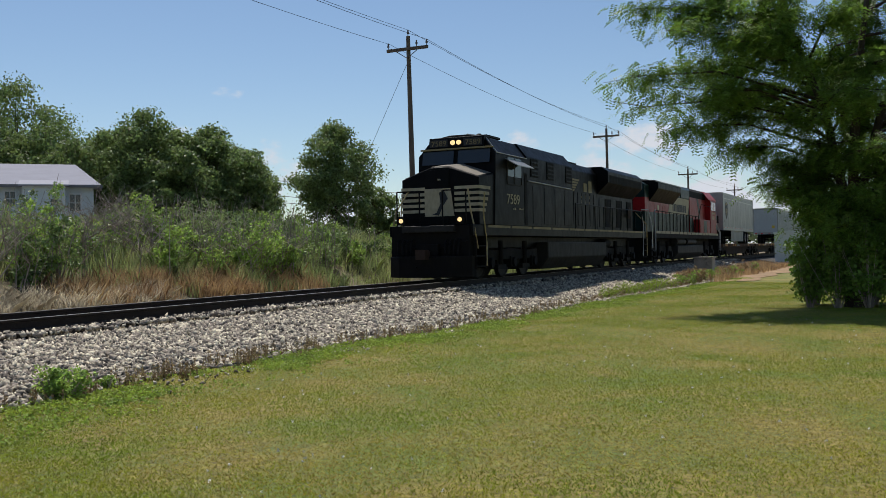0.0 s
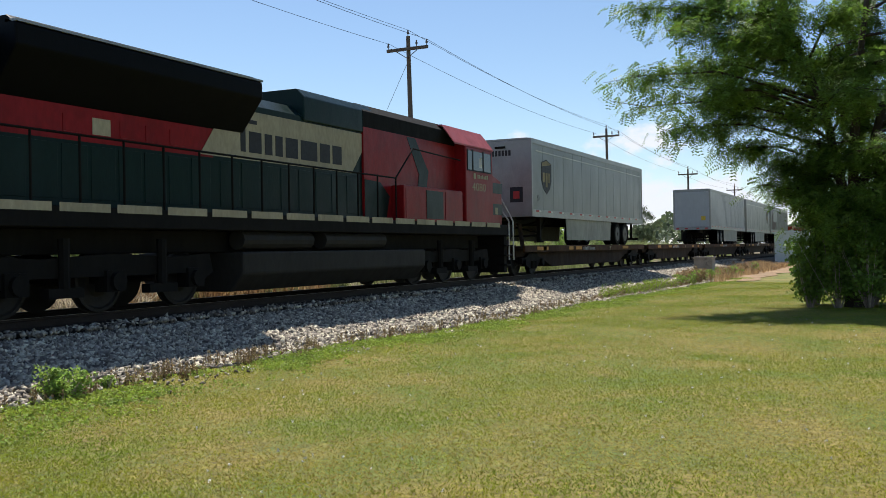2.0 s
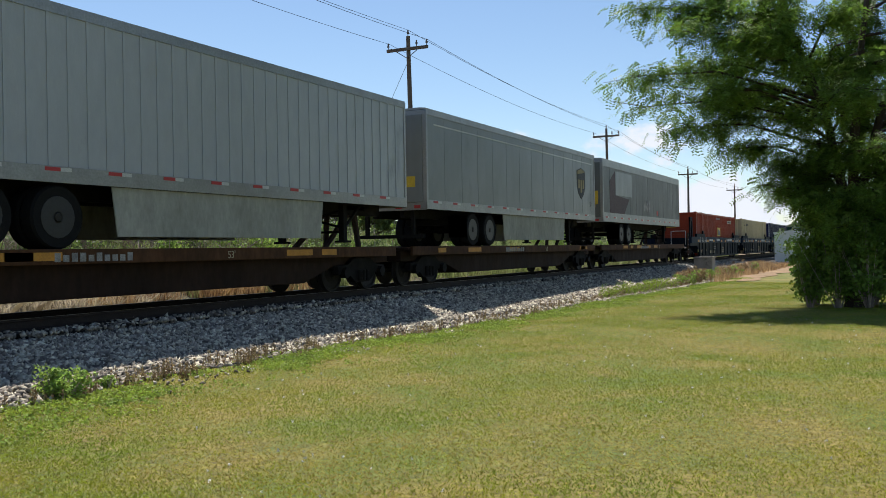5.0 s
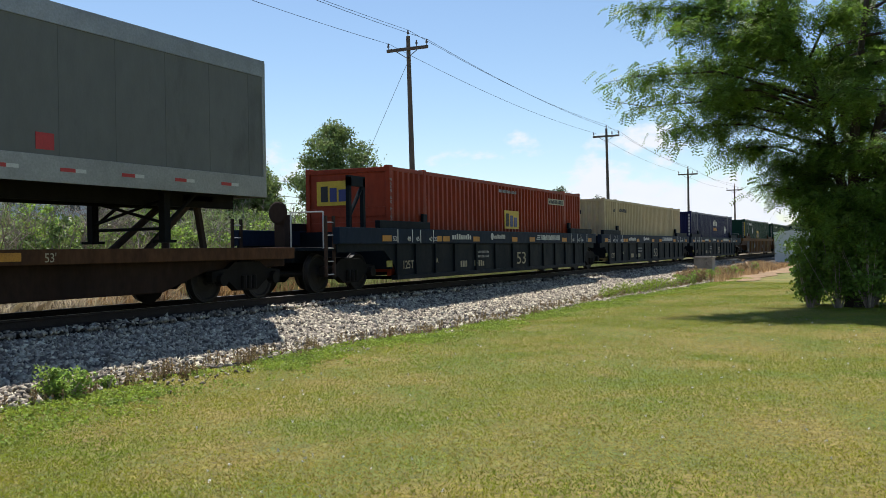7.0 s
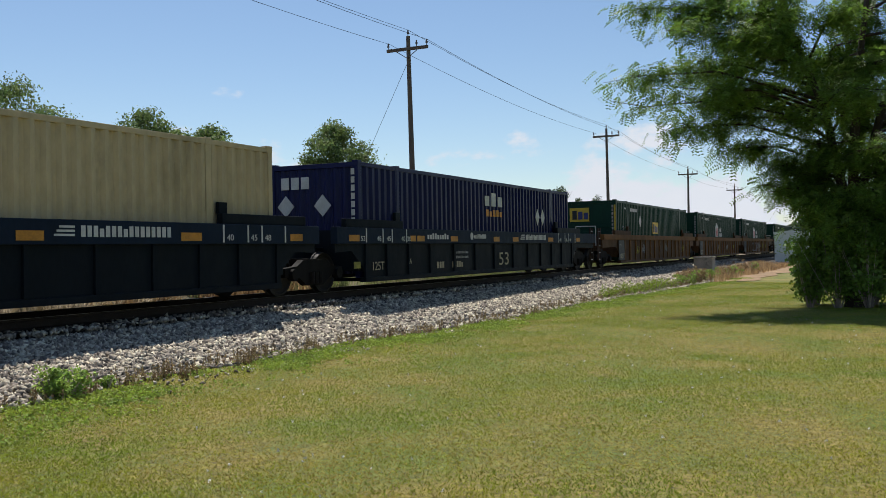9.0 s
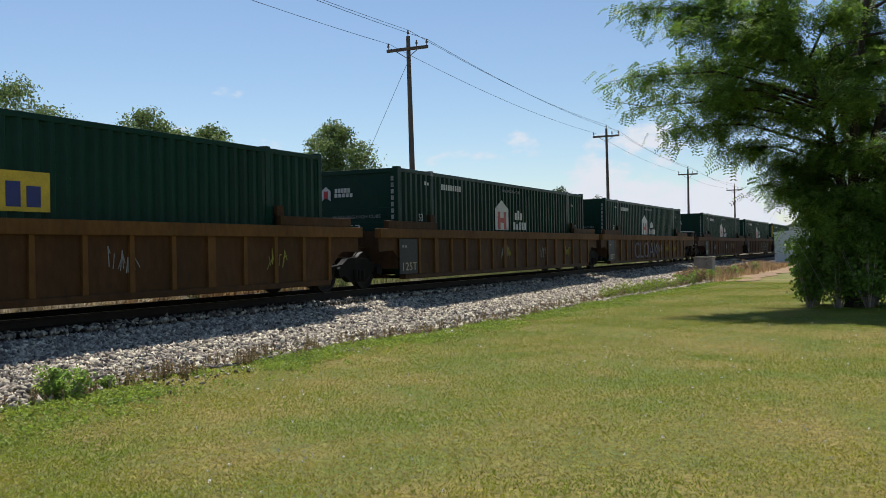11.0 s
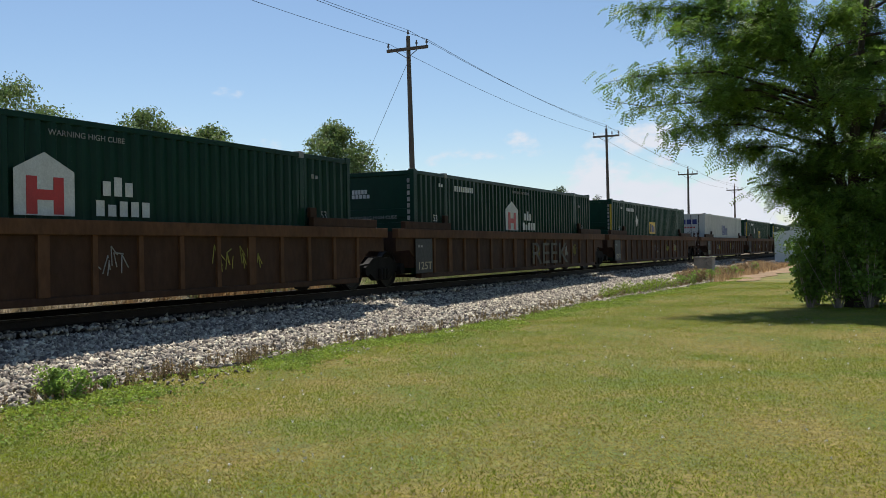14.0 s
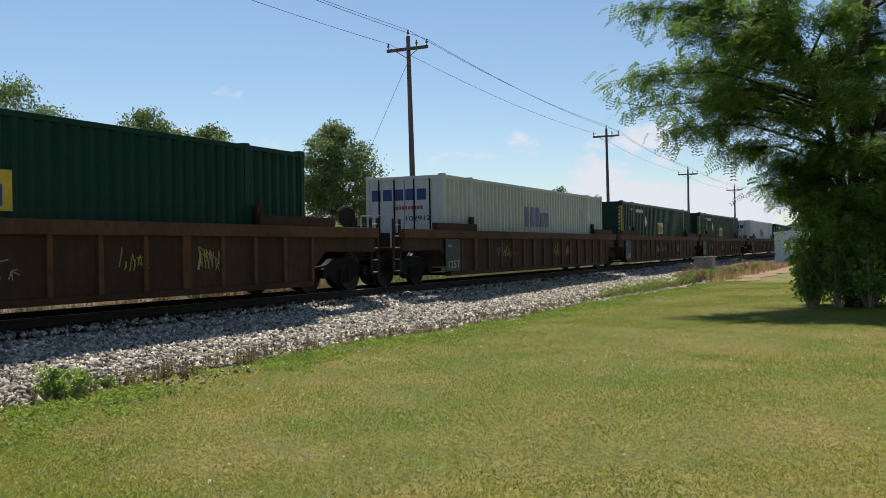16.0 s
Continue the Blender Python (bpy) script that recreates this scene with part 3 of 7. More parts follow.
def build_gravel():
    rng = np.random.default_rng(21)
    n = 74000
    x = 4 + 72 * rng.random(n) ** 1.75
    y = 8.9 - 0.9 * smooth(16, 36, x) + (12.25 - 8.9 + 0.9 * smooth(16, 36, x)) * rng.random(n) ** 0.9
    thin = (y < 9.5 - 0.9 * smooth(16, 36, x)) & (rng.random(n) < 0.5)
    x, y = x[~thin], y[~thin]
    # stones strewn into the weeds, and the fill between the ties
    m = 1100
    vx = 5 + 40 * rng.random(m) ** 1.4
    vy = 8.45 - 0.5 * smooth(16, 36, vx) + 0.22 * rng.normal(size=m)
    k = patchy(vx * 0.8 + 2, vy * 1.1) + 1.2 * rng.normal(size=m) > 0.9
    fx = 4 + 76 * rng.random(17000) ** 1.5
    fy = 11.6 + 3.0 * rng.random(17000)
    x, y = np.concatenate([x, vx[k], fx]), np.concatenate([y, vy[k], fy])
    n = len(x)
    z = ground_height(x, y) + 0.012 + 0.012 * rng.random(n)
    z[-17000:] = -0.215 + 0.03 * rng.random(17000)
    octa = np.array([(1, 0, 0), (0, 1, 0), (-1, 0, 0), (0, -1, 0), (0, 0, 1), (0, 0, -1)], float)
    tri = np.array([(0, 1, 4), (1, 2, 4), (2, 3, 4), (3, 0, 4), (1, 0, 5), (2, 1, 5), (3, 2, 5), (0, 3, 5)])
    q = rng.normal(size=(n, 4))
    q /= np.linalg.norm(q, axis=1, keepdims=True)
    w, a, b, c = q.T
    R = np.stack([np.stack([1 - 2 * (b * b + c * c), 2 * (a * b - w * c), 2 * (a * c + w * b)], -1),
                  np.stack([2 * (a * b + w * c), 1 - 2 * (a * a + c * c), 2 * (b * c - w * a)], -1),
                  np.stack([2 * (a * c - w * b), 2 * (b * c + w * a), 1 - 2 * (a * a + b * b)], -1)], 1)
    size = 0.037 * (1 + 0.012 * np.clip(x, 0, 60)) * rng.uniform(0.6, 1.45, n)
    size[-17000 - int(k.sum()):-17000] *= 0.62
    pts = octa[None] * rng.uniform(0.82, 1.15, (n, 6, 1)) * size[:, None, None] * np.array([1.4, 1.05, 0.6])
    pts = np.einsum("nij,nkj->nki", R, pts) + np.stack([x, y, z], -1)[:, None]
    me = bpy.data.meshes.new("ballast_stones")
    off = (np.arange(n) * 6)[:, None, None]
    me.vertices.add(n * 6)
    me.vertices.foreach_set("co", pts.astype(np.float32).ravel())
    loops = (tri[None] + off).reshape(-1).astype(np.int32)
    me.loops.add(len(loops))
    me.loops.foreach_set("vertex_index", loops)
    me.polygons.add(n * 8)
    me.polygons.foreach_set("loop_start", np.arange(0, len(loops), 3, dtype=np.int32))
    me.polygons.foreach_set("loop_total", np.full(n * 8, 3, dtype=np.int32))
    me.update(calc_edges=True)
    me.materials.append(M_STONE)
    tagged(new("ballast_stones", me), "loose pale grey crushed stone of the track bed", "gravel", kind="stuff")


def build_track():
    tr = thing("railway_track", "straight single railway track on pale crushed stone", "railway track", loc=(0, TRACK_Y, 0))
    tr["kind"] = "structure"
    prof = [(-0.075, -0.18), (0.075, -0.18), (0.075, -0.165), (0.012, -0.145), (0.012, -0.045), (0.037, -0.035), (0.037, -0.004), (0.03, 0.0),
            (-0.03, 0.0), (-0.037, -0.004), (-0.037, -0.035), (-0.012, -0.045), (-0.012, -0.145), (-0.075, -0.165)]
    for s in (-1, 1):
        r = part("rail", Shape().along([(s * 0.755 + a, b) for a, b in prof], -420, 520), M_RAIL, tr, "rust-brown steel rail with a bright worn head")
        part("rail_head", Shape().box(-420, 520, s * 0.755 - 0.024, s * 0.755 + 0.024, 0.0005, 0.003), M_RAILTOP, r, "bright worn rail head")
    me = Shape().box(-0.11, 0.11, -1.3, 1.3, -0.36, -0.182).mesh("tie", M_TIE)
    plate = Shape().box(-0.1, 0.1, -0.92, -0.6, -0.182, -0.172).box(-0.1, 0.1, 0.6, 0.92, -0.182, -0.172).mesh("tie_plate", M_RAIL)
    for i in range(230):
        t = part("tie", me, None, tr, at=(-2 + i * 0.5, 0.03 * math.sin(i * 2.3), 0))
        if i < 110:
            part("tie_plate", plate, None, t)


build_ground()
build_track()


# ---- trees, poles, house ----
def utility_pole(x, y, top, lean, name_group="poles along the track", guy=False):
    z = float(ground_height(x, y)) - 0.1
    th = thing("utility_pole", "tall weathered wooden utility pole with one crossarm", "utility pole", name_group, (x, y, z))
    h = top - z
    part("post", Shape().rod((0, 0, 0), (lean[0], lean[1], h), 0.17, 0.105, 12), M_POLEWOOD, th)
    tx, ty = lean
    arm = part("crossarm", Shape().box(tx - 0.07 - 0.1, tx + 0.05 - 0.1, ty - 1.22, ty + 1.22, h - 0.78, h - 0.62), M_POLEWOOD, th)
    br = Shape()
    for s in (-1, 1):
        br.rod((tx - 0.17, ty + s * 0.75, h - 0.72), (tx - 0.13, ty, h - 1.2), 0.022, n=5)
    part("brace", br, M_POLEWOOD, th)
    for dy, dz in ((-1.15, -0.62), (-0.55, -0.62), (1.15, -0.62), (0.0, 0.0)):
        part("insulator", Shape().disc_ring((tx - 0.1 * (dz < 0), ty + dy, h + dz), [(0, 0.02), (0.1, 0.022), (0.12, 0.06), (0.2, 0.065), (0.24, 0.035), (0.3, 0.045), (0.34, 0.02)], 10, "z"), M_PORC, th)
    if guy:
        part("guy_wire", Shape().pipe([(tx, ty, h - 1.3), (tx + 0.2, ty + 5.5, 0.2)], 0.012, 4), M_WIRE, th)
    return Vector((x + tx, y + ty, z + h))


def build_poles():
    tops = []
    for x, top, lean in ((4.5, 12.4, (0, 0)), (44.36, 12.35, (-0.17, 0.1)), (83.0, 11.7, (0, 0.1)), (119.0, 10.6, (0, 0)), (156.0, 10.5, (0, 0))):
        tops.append(utility_pole(x, 23.15 if x == 44.36 else 23.5, top, lean, guy=(x == 44.36)))
    for (dy, dz) in ((-1.15, -0.3), (1.15, -0.3), (0.0, 0.33)):
        pts = []
        for a, b in zip(tops, tops[1:]):
            pts += [a.lerp(b, i / 14) + Vector((0, dy, dz - 4 * 0.45 * i / 14 * (1 - i / 14))) for i in range(14)]
        tagged(part("power_line", Shape().tube(pts, 0.011), M_WIRE), "thin dark overhead power line between the poles", "power line", "power lines")
    # a second line far behind, over the field
    for dz in (0.0, -1.6, -2.3):
        tagged(part("power_line", Shape().tube([(62, 62, 9.2 + dz), (100, 57, 8.2 + dz), (150, 52, 9.0 + dz)], 0.03), M_WIRE), "thin dark overhead power line beyond the meadow", "power line", "power lines")


def build_house():
    z = 2.3
    th = thing("house", "low pale-sided house with a light metal roof", "house", loc=(40.0, 46.0, z))
    th.rotation_euler = (0, 0, math.atan2(0.69, -0.72))
    # local x runs along the ridge; -5.. is the gable end
    part("wall", Shape().box(-3.0, 14, -2.6, 2.6, 0, 2.75), M_SIDING, th, "pale siding")
    part("roof", Shape().add([(-3.5, 3.0, 2.72), (-3.5, -3.0, 2.72), (-2.0, 0, 4.2), (14.5, 0, 4.2), (14.5, -3.0, 2.72), (14.5, 3.0, 2.72)],
                             [(0, 1, 2), (1, 4, 3, 2), (0, 2, 3, 5), (3, 4, 5), (0, 5, 4, 1)]), M_ROOFW, th, "light metal roof")
    # eave board is coloured grey for the shade along the eave
    part("fascia", Shape().box(-3.5, 14.5, 3.0, 3.06, 2.62, 2.78), M_FASCIA, th, "eave board with its shade painted grey")
    for x0, x1, za, zb in ((1.1, 1.75, 1.5, 2.45), (-2.35, -1.65, 1.2, 2.3), (4.2, 5.1, 1.4, 2.45), (7.6, 8.5, 1.4, 2.45)):
        w = part("window", Shape().box(x0, x1, 2.6, 2.65, za, zb), M_WHITE, th, "white framed window")
        part("pane", Shape().box(x0 + 0.07, x1 - 0.07, 2.65, 2.664, za + 0.07, zb - 0.07), M_DARKGLASS, w)
        part("mullion", Shape().box((x0 + x1) / 2 - 0.02, (x0 + x1) / 2 + 0.02, 2.664, 2.68, za + 0.07, zb - 0.07), M_WHITE, w)
        part("glazing_bar", Shape().box(x0 + 0.07, x1 - 0.07, 2.664, 2.676, (za + zb) / 2 - 0.02, (za + zb) / 2 + 0.02), M_WHITE, w)
    pc = part("porch", Shape().box(-1.5, 0.7, 2.6, 4.0, 0, 2.62), M_SIDING, th, "enclosed porch with pale blue-grey siding")
    part("porch_roof", Shape().add([(-1.7, 2.9, 2.95), (0.9, 2.9, 2.95), (0.9, 4.25, 2.62), (-1.7, 4.25, 2.62), (-1.7, 2.9, 3.03), (0.9, 2.9, 3.03), (0.9, 4.25, 2.70), (-1.7, 4.25, 2.70)],
                                   [(0, 1, 2, 3), (7, 6, 5, 4), (0, 4, 5, 1), (1, 5, 6, 2), (2, 6, 7, 3), (3, 7, 4, 0)]), M_ROOFW, pc)
    part("porch_window", Shape().box(-1.1, -0.75, 4.0, 4.03, 1.55, 1.9), M_DARKGLASS, pc)
    for x in (5.2, 9.5):
        part("vent_pipe", Shape().rod((x, 1.4, 3.3), (x, 1.4, 4.1), 0.05, n=8), M_TIE, th)


def build_far_trees():
    lab = "broad leafy green tree in the wood behind the bank"
    for i, (x, y, h, s, n) in enumerate((
            (45.5, 54.5, 11.6, 4.6, 8000), (39.5, 57.5, 11.6, 4.6, 7000), (52, 53, 9.6, 3.6, 6000), (51, 49.5, 8.7, 3.8, 6000), (46.5, 43.5, 9.0, 3.4, 7500),
            (50, 41.0, 8.0, 3.2, 6500), (52.2, 40.2, 7.0, 2.4, 6000), (58, 44.5, 6.8, 2.6, 5000), (47, 47.5, 7.8, 3.4, 5500), (40, 52, 9.4, 4.0, 6500), (43.0, 47.0, 6.8, 2.8, 4500), (48.8, 45.2, 8.6, 3.4, 5000), (51.8, 43.2, 8.0, 3.2, 5000), (54.5, 42.4, 7.2, 2.3, 4500), (48.4, 40.2, 7.4, 2.8, 4500), (44.5, 50.5, 9.2, 3.6, 5000), (51.0, 39.4, 5.6, 2.1, 3600), (46.0, 40.6, 6.4, 2.6, 4000))):
        tree("broadleaf_tree", lab, (x, y), h, s, 300 + i, n, 0.30, M_LEAF_B, 0.1, 52, "wood behind the bank")
    tree("broadleaf_tree", "separate leafy green tree standing on the bank", (50.2, 31.7), 8.1, 2.75, 330, 9000, 0.25, M_LEAF_B, 0.12, 60)
    tree("broadleaf_tree", "small leafy green tree beside the taller one", (54.2, 31.2), 4.3, 1.7, 331, 3500, 0.24, M_LEAF_B, 0.1, 36)
    tree("broadleaf_tree", "round green tree far out in the field", (108.2, 52.0), 6.7, 3.3, 332, 5200, 0.36, M_LEAF_B, 0.08, 48)
    for i, (x, y, h, s) in enumerate(((84, 28.5, 6.2, 1.5), (88, 28.0, 5.0, 1.5), (92, 27.4, 5.6, 1.6), (86, 30, 3.8, 1.6), (112, 27.5, 5.0, 1.5), (80, 31, 3.6, 1.7), (120, 44, 5.2, 2.6), (112, 47, 4.4, 2.4), (75, 34, 3.2, 1.6))):
        tree("young_tree", "thin open young tree with light foliage", (x, y), h, s, 340 + i, 1500, 0.22, M_LEAF_D, 0.15, 26, "young trees", 0.06)
    # far woods along the horizon
    rng = np.random.default_rng(77)
    n = 60000
    a = rng.uniform(-0.15, 1.35, n)
    r = rng.uniform(190, 420, n)
    top = 4.0 + 2.0 * np.sin(a * 37) + 1.5 * np.sin(a * 91 + 1) + 1.0 * np.sin(a * 211)
    pts = np.stack([np.cos(a) * r, np.sin(a) * r, 1.6 + (top + 1.5) * rng.random(n) ** 0.7 * (r / 300)], -1)
    tagged(new("far_woods", raw_mesh("far_woods", leaf_quads(pts, 1.1, rng, aspect=0.8), 4, M_LEAF_D)), "distant hazy green woods along the horizon", "woods", kind="stuff")


RIGHT, AHEAD = Vector((math.sin(YAW), -math.cos(YAW), 0)), Vector((math.cos(YAW), math.sin(YAW), 0))


def build_shade_tree():
    """The big feathery-leaved tree at the edge of the lawn."""
    rng = np.random.default_rng(41)
    bx, by = 26.6, 1.0
    bz = float(ground_height(bx, by)) - 0.1
    th = thing("shade_tree", "large spreading shade tree with feathery compound leaves on the lawn", "tree", loc=(bx, by, bz))
    fork = Vector((0.1, 0.1, 2.2))
    sh = Shape()
    sh.rod((0, 0, 0), fork * 0.5, 0.30, 0.23, 10).rod(fork * 0.5, fork, 0.23, 0.20, 10)
    # three leaders rise from the fork and carry the boughs
    leaders = []
    for r, f, zz in ((-1.7, 0.4, 8.2), (0.4, -0.5, 9.6), (2.2, 0.3, 8.8)):
        top = RIGHT * r + AHEAD * f + Vector((0, 0, zz))
        half = fork.lerp(top, 0.5) + RIGHT * (0.25 if r < 0 else -0.15)
        sh.rod(fork, half, 0.15, 0.10, 8).rod(half, top, 0.10, 0.03, 7)
        leaders.append((fork, half, top))
    boughs = ((-6.0, 0.2, 7.4), (-5.5, -0.6, 6.5), (-6.1, 0.1, 5.6), (-5.9, 0.6, 4.9), (-5.1, 0.0, 4.2), (-4.7, -0.7, 5.0), (-4.6, 0.8, 6.0), (-4.5, 0.2, 7.2), (-4.9, 0.3, 8.4),
              (-3.7, -0.8, 6.2), (-3.5, 0.9, 5.3), (-3.4, -1.4, 7.4), (-3.6, 1.4, 8.2), (-3.2, 0.2, 4.5), (-2.7, 1.0, 6.7), (-2.6, -1.0, 5.6), (-3.5, 0.3, 3.7), (-2.3, -0.4, 4.3), (-2.1, 0.6, 3.3), (-2.4, 0.0, 9.0),
              (-1.6, 1.0, 4.9), (-1.7, -1.3, 6.6), (-1.3, 0.2, 2.9), (-1.6, -0.6, 3.7), (-1.2, 1.5, 7.6), (-0.8, -1.6, 5.4), (-0.7, 0.8, 3.4), (-0.6, -0.7, 2.3), (-0.3, 1.6, 6.2), (-0.4, -1.0, 8.6),
              (0.3, -1.7, 6.8), (0.4, 0.8, 4.2), (0.6, -0.8, 3.2), (0.8, 1.4, 7.8), (1.1, -1.5, 5.0), (1.2, 0.6, 5.9), (1.4, -0.6, 9.4), (1.5, 0.9, 3.3), (1.9, -1.2, 7.4), (2.2, -1.4, 4.2), (2.3, 1.2, 6.4), (2.6, 0.4, 8.8), (2.8, -0.6, 5.4), (3.2, 0.5, 3.8), (3.6, -0.9, 6.9), (4.0, 0.7, 5.2), (4.6, -0.2, 7.6), (4.8, 0.3, 4.4), (0.2, 0.3, 10.2), (3.6, 0.4, 10.0), (-1.8, 2.4, 5.6), (-3.0, 2.2, 6.2), (1.8, -2.0, 6.0), (0.1, -2.1, 4.6), (-1.4, -1.9, 4.6))
    boughs += ((-2.3, 0.1, 2.6), (-1.9, 0.5, 2.7), (-1.7, -0.5, 2.0), (-1.2, 0.3, 2.2), (-1.1, -0.6, 1.5), (-0.8, 0.4, 1.7), (-0.5, 0.1, 1.2), (-0.1, -0.8, 1.5))
    boughs += tuple((rng.uniform(-1.2, 6.5), rng.uniform(-1.8, 1.8), rng.uniform(1.4, 9.6)) for _ in range(66))
    boughs += tuple((rng.uniform(-4.6, -1.5), rng.uniform(-1.2, 1.4), rng.uniform(5.2, 9.8)) for _ in range(5))
    cen, way = [], []
    for k, (r, f, zz) in enumerate(boughs):
        tip = RIGHT * (r + 0.45) + AHEAD * (f * 1.7) + Vector((0, 0, zz + 0.62))
        a, b, c = leaders[0 if r < -0.6 else 1 if r < 1.5 else 2]
        h = min(0.95, max(0.05, (zz - 2.0) / 6.5))
        start = a.lerp(b, h * 2) if h < 0.5 else b.lerp(c, h * 2 - 1)
        bend = start.lerp(tip, 0.55) + Vector((0, 0, 0.06 * (tip - start).length + 0.1))
        sh.rod(start, bend, 0.045, 0.028, 6).rod(bend, tip, 0.028, 0.010, 5)
        far = min(1.0, (tip - start).length / 4.5)
        for j in range(15 if r > -1.5 else 12):
            t = rng.uniform(0.42, 1.0) if far > 0.5 else rng.uniform(0.25, 1.0)
            p = (start.lerp(bend, t * 2) if t < 0.5 else bend.lerp(tip, t * 2 - 1))
            out = Vector(rng.normal(size=3) * np.array([0.55, 0.55, 0.2])) + (tip - start).normalized() * 0.5 - Vector((0, 0, 0.12))
            q = p + out * rng.uniform(0.4, 0.85)
            sh.rod(p, q, 0.014, 0.005, 4)
            for _ in range(21):
                e = p.lerp(q, rng.uniform(0.05, 1.05)) + Vector(rng.normal(size=3) * np.array([0.22, 0.22, 0.16]))
                cen.append(e)
                way.append(out.normalized() * 0.8 + Vector(rng.normal(size=3) * np.array([0.7, 0.7, 0.3])) - Vector((0, 0, 0.35)))
    part("trunk", sh, M_BARK, th, "dark rough bark")
    cen, way = np.array(cen), np.array(way)
    ob = new("crown", raw_mesh("crown", sprays(cen, way, rng, 0.36, 7, 0.092), 4, M_LEAF))
    ob.parent = th
    for i, (r, f, h, s) in enumerate(((-1.1, 0.3, 1.7, 0.8), (0.0, -0.7, 2.2, 1.1), (1.3, -0.4, 2.6, 1.2), (-0.5, 1.4, 2.4, 1.0), (2.6, -0.6, 2.6, 1.3), (1.0, 1.6, 2.8, 1.2), (-0.6, -0.3, 2.5, 1.0), (3.6, 0.2, 2.8, 1.3), (0.7, 0.6, 3.0, 1.2), (2.0, 1.0, 3.0, 1.3), (4.6, -0.4, 2.6, 1.2))):
        p = Vector((bx, by, 0)) + RIGHT * r + AHEAD * f
        shrub("undergrowth_shrub", "dense dark green shrub round the foot of the shade tree", (p.x, p.y), h, s, 420 + i, 4200, 0.10, M_LEAF, group="undergrowth", stems=18)


def build_lineside():
    cb = thing("concrete_box", "squat weathered concrete box beside the track", "concrete box", loc=(53.3, 9.7, -0.78))
    part("body", Shape().box(-0.5, 0.5, -0.5, 0.5, 0, 1.05), M_CONC, cb, bevel=0.03)
    part("lid", Shape().box(-0.55, 0.55, -0.55, 0.55, 1.05, 1.13), M_CONC, cb, "pale concrete lid", bevel=0.015)
    wb = thing("signal_cabin", "white metal signal equipment cabin beside the track", "equipment cabin", loc=(90.0, 8.6, -0.8))
    part("body", Shape().box(-1.2, 1.2, -1.4, 1.4, 0, 2.75), M_WHITE, wb, bevel=0.02)
    part("roof", Shape().along([(-1.5, 2.75), (1.5, 2.75), (1.5, 2.85), (0, 3.0), (-1.5, 2.85)], -1.3, 1.3), M_WHITE, wb)
    part("door", Shape().box(-1.23, -1.2, -0.5, 0.4, 0.15, 2.15), M_WHITE, wb)


build_lawn()
build_bank()
build_gravel()
build_poles()
build_house()
build_far_trees()
build_shade_tree()
build_lineside()


# ---- paints of the train ----
def paint(name, col, rough=0.5, var=0.22, grime=0.35, scale=0.9, spec=0.16, **kw):
    return material(name, col, rough, var=var, scale=scale, grime=grime, bump=0.004, bump_scale=25, stretch=(1, 1, 0.45), spec=spec, grime_col=tuple(0.55 * c + 0.003 for c in col), **kw)


M_BLACK = paint("black_loco_paint", (0.0035, 0.004, 0.0048), 0.45, spec=0.07)
M_UNDER = paint("sooty_underframe", (0.0085, 0.0075, 0.0065), 0.8)
M_WHEEL = material("wheel_steel", (0.018, 0.015, 0.013), 0.7, metal=0.2, var=0.3, scale=5)
M_GOLD = paint("dull_gold_stripe", (0.28, 0.225, 0.12), 0.6, grime=0.5)
M_CREAM = paint("cream_paint", (0.42, 0.365, 0.25), 0.6, grime=0.35)
M_WHITEMARK = material("white_marking", (0.56, 0.56, 0.53), 0.6, var=0.2, scale=3)
M_FADEMARK = material("faded_marking", (0.33, 0.32, 0.30), 0.7, var=0.5, scale=4)
M_YELLOWMARK = material("yellow_marking", (0.62, 0.42, 0.03), 0.6, var=0.2, scale=3)
M_ORANGEMARK = material("orange_marking", (0.55, 0.24, 0.02), 0.6, var=0.3, scale=3)
M_REDMARK = material("red_marking", (0.45, 0.03, 0.03), 0.5, var=0.2, scale=3)
M_DARKMARK = material("dark_marking", (0.012, 0.012, 0.015), 0.6, var=0.2, scale=3)
M_BLUEMARK = material("navy_marking", (0.02, 0.03, 0.16), 0.5, var=0.2, scale=3)
M_RAILING = material("yellowed_handrail", (0.42, 0.32, 0.14), 0.5, var=0.3, scale=4)
M_GREYRAIL = material("grey_handrail", (0.45, 0.45, 0.44), 0.5, var=0.2, scale=4)
M_LAMP = material("headlight_lens", (1.0, 0.70, 0.32), 0.2, var=0.02, emit=1.1)
M_DULL_LAMP = material("unlit_lens", (0.5, 0.5, 0.5), 0.15, var=0.1)
M_FXRED = paint("red_loco_paint", (0.25, 0.010, 0.013), 0.40, spec=0.16)
M_FXGREEN = paint("dark_green_loco_paint", (0.005, 0.022, 0.020), 0.40, spec=0.16)
M_TANK = paint("dusty_fuel_tank", (0.030, 0.028, 0.026), 0.65)
M_TIRE = material("tyre_rubber", (0.012, 0.012, 0.012), 0.85, spec=0.1, var=0.2, scale=6)
M_RIM = material("wheel_rim", (0.03, 0.03, 0.03), 0.5, metal=0.3, var=0.2, scale=6)
M_TRAILER = paint("grey_trailer_skin", (0.185, 0.195, 0.19), 0.36, spec=0.3, var=0.08, grime=0.2, scale=0.35)
M_TRAILER_W = paint("white_trailer_skin", (0.37, 0.39, 0.41), 0.36, spec=0.3, var=0.08, grime=0.18, scale=0.35)
M_TRAILER_D = paint("dull_grey_trailer_skin", (0.135, 0.14, 0.135), 0.45, var=0.10, grime=0.25, scale=0.35)
M_ALU = material("trailer_aluminium", (0.32, 0.32, 0.31), 0.45, metal=0.6, var=0.2, scale=2)
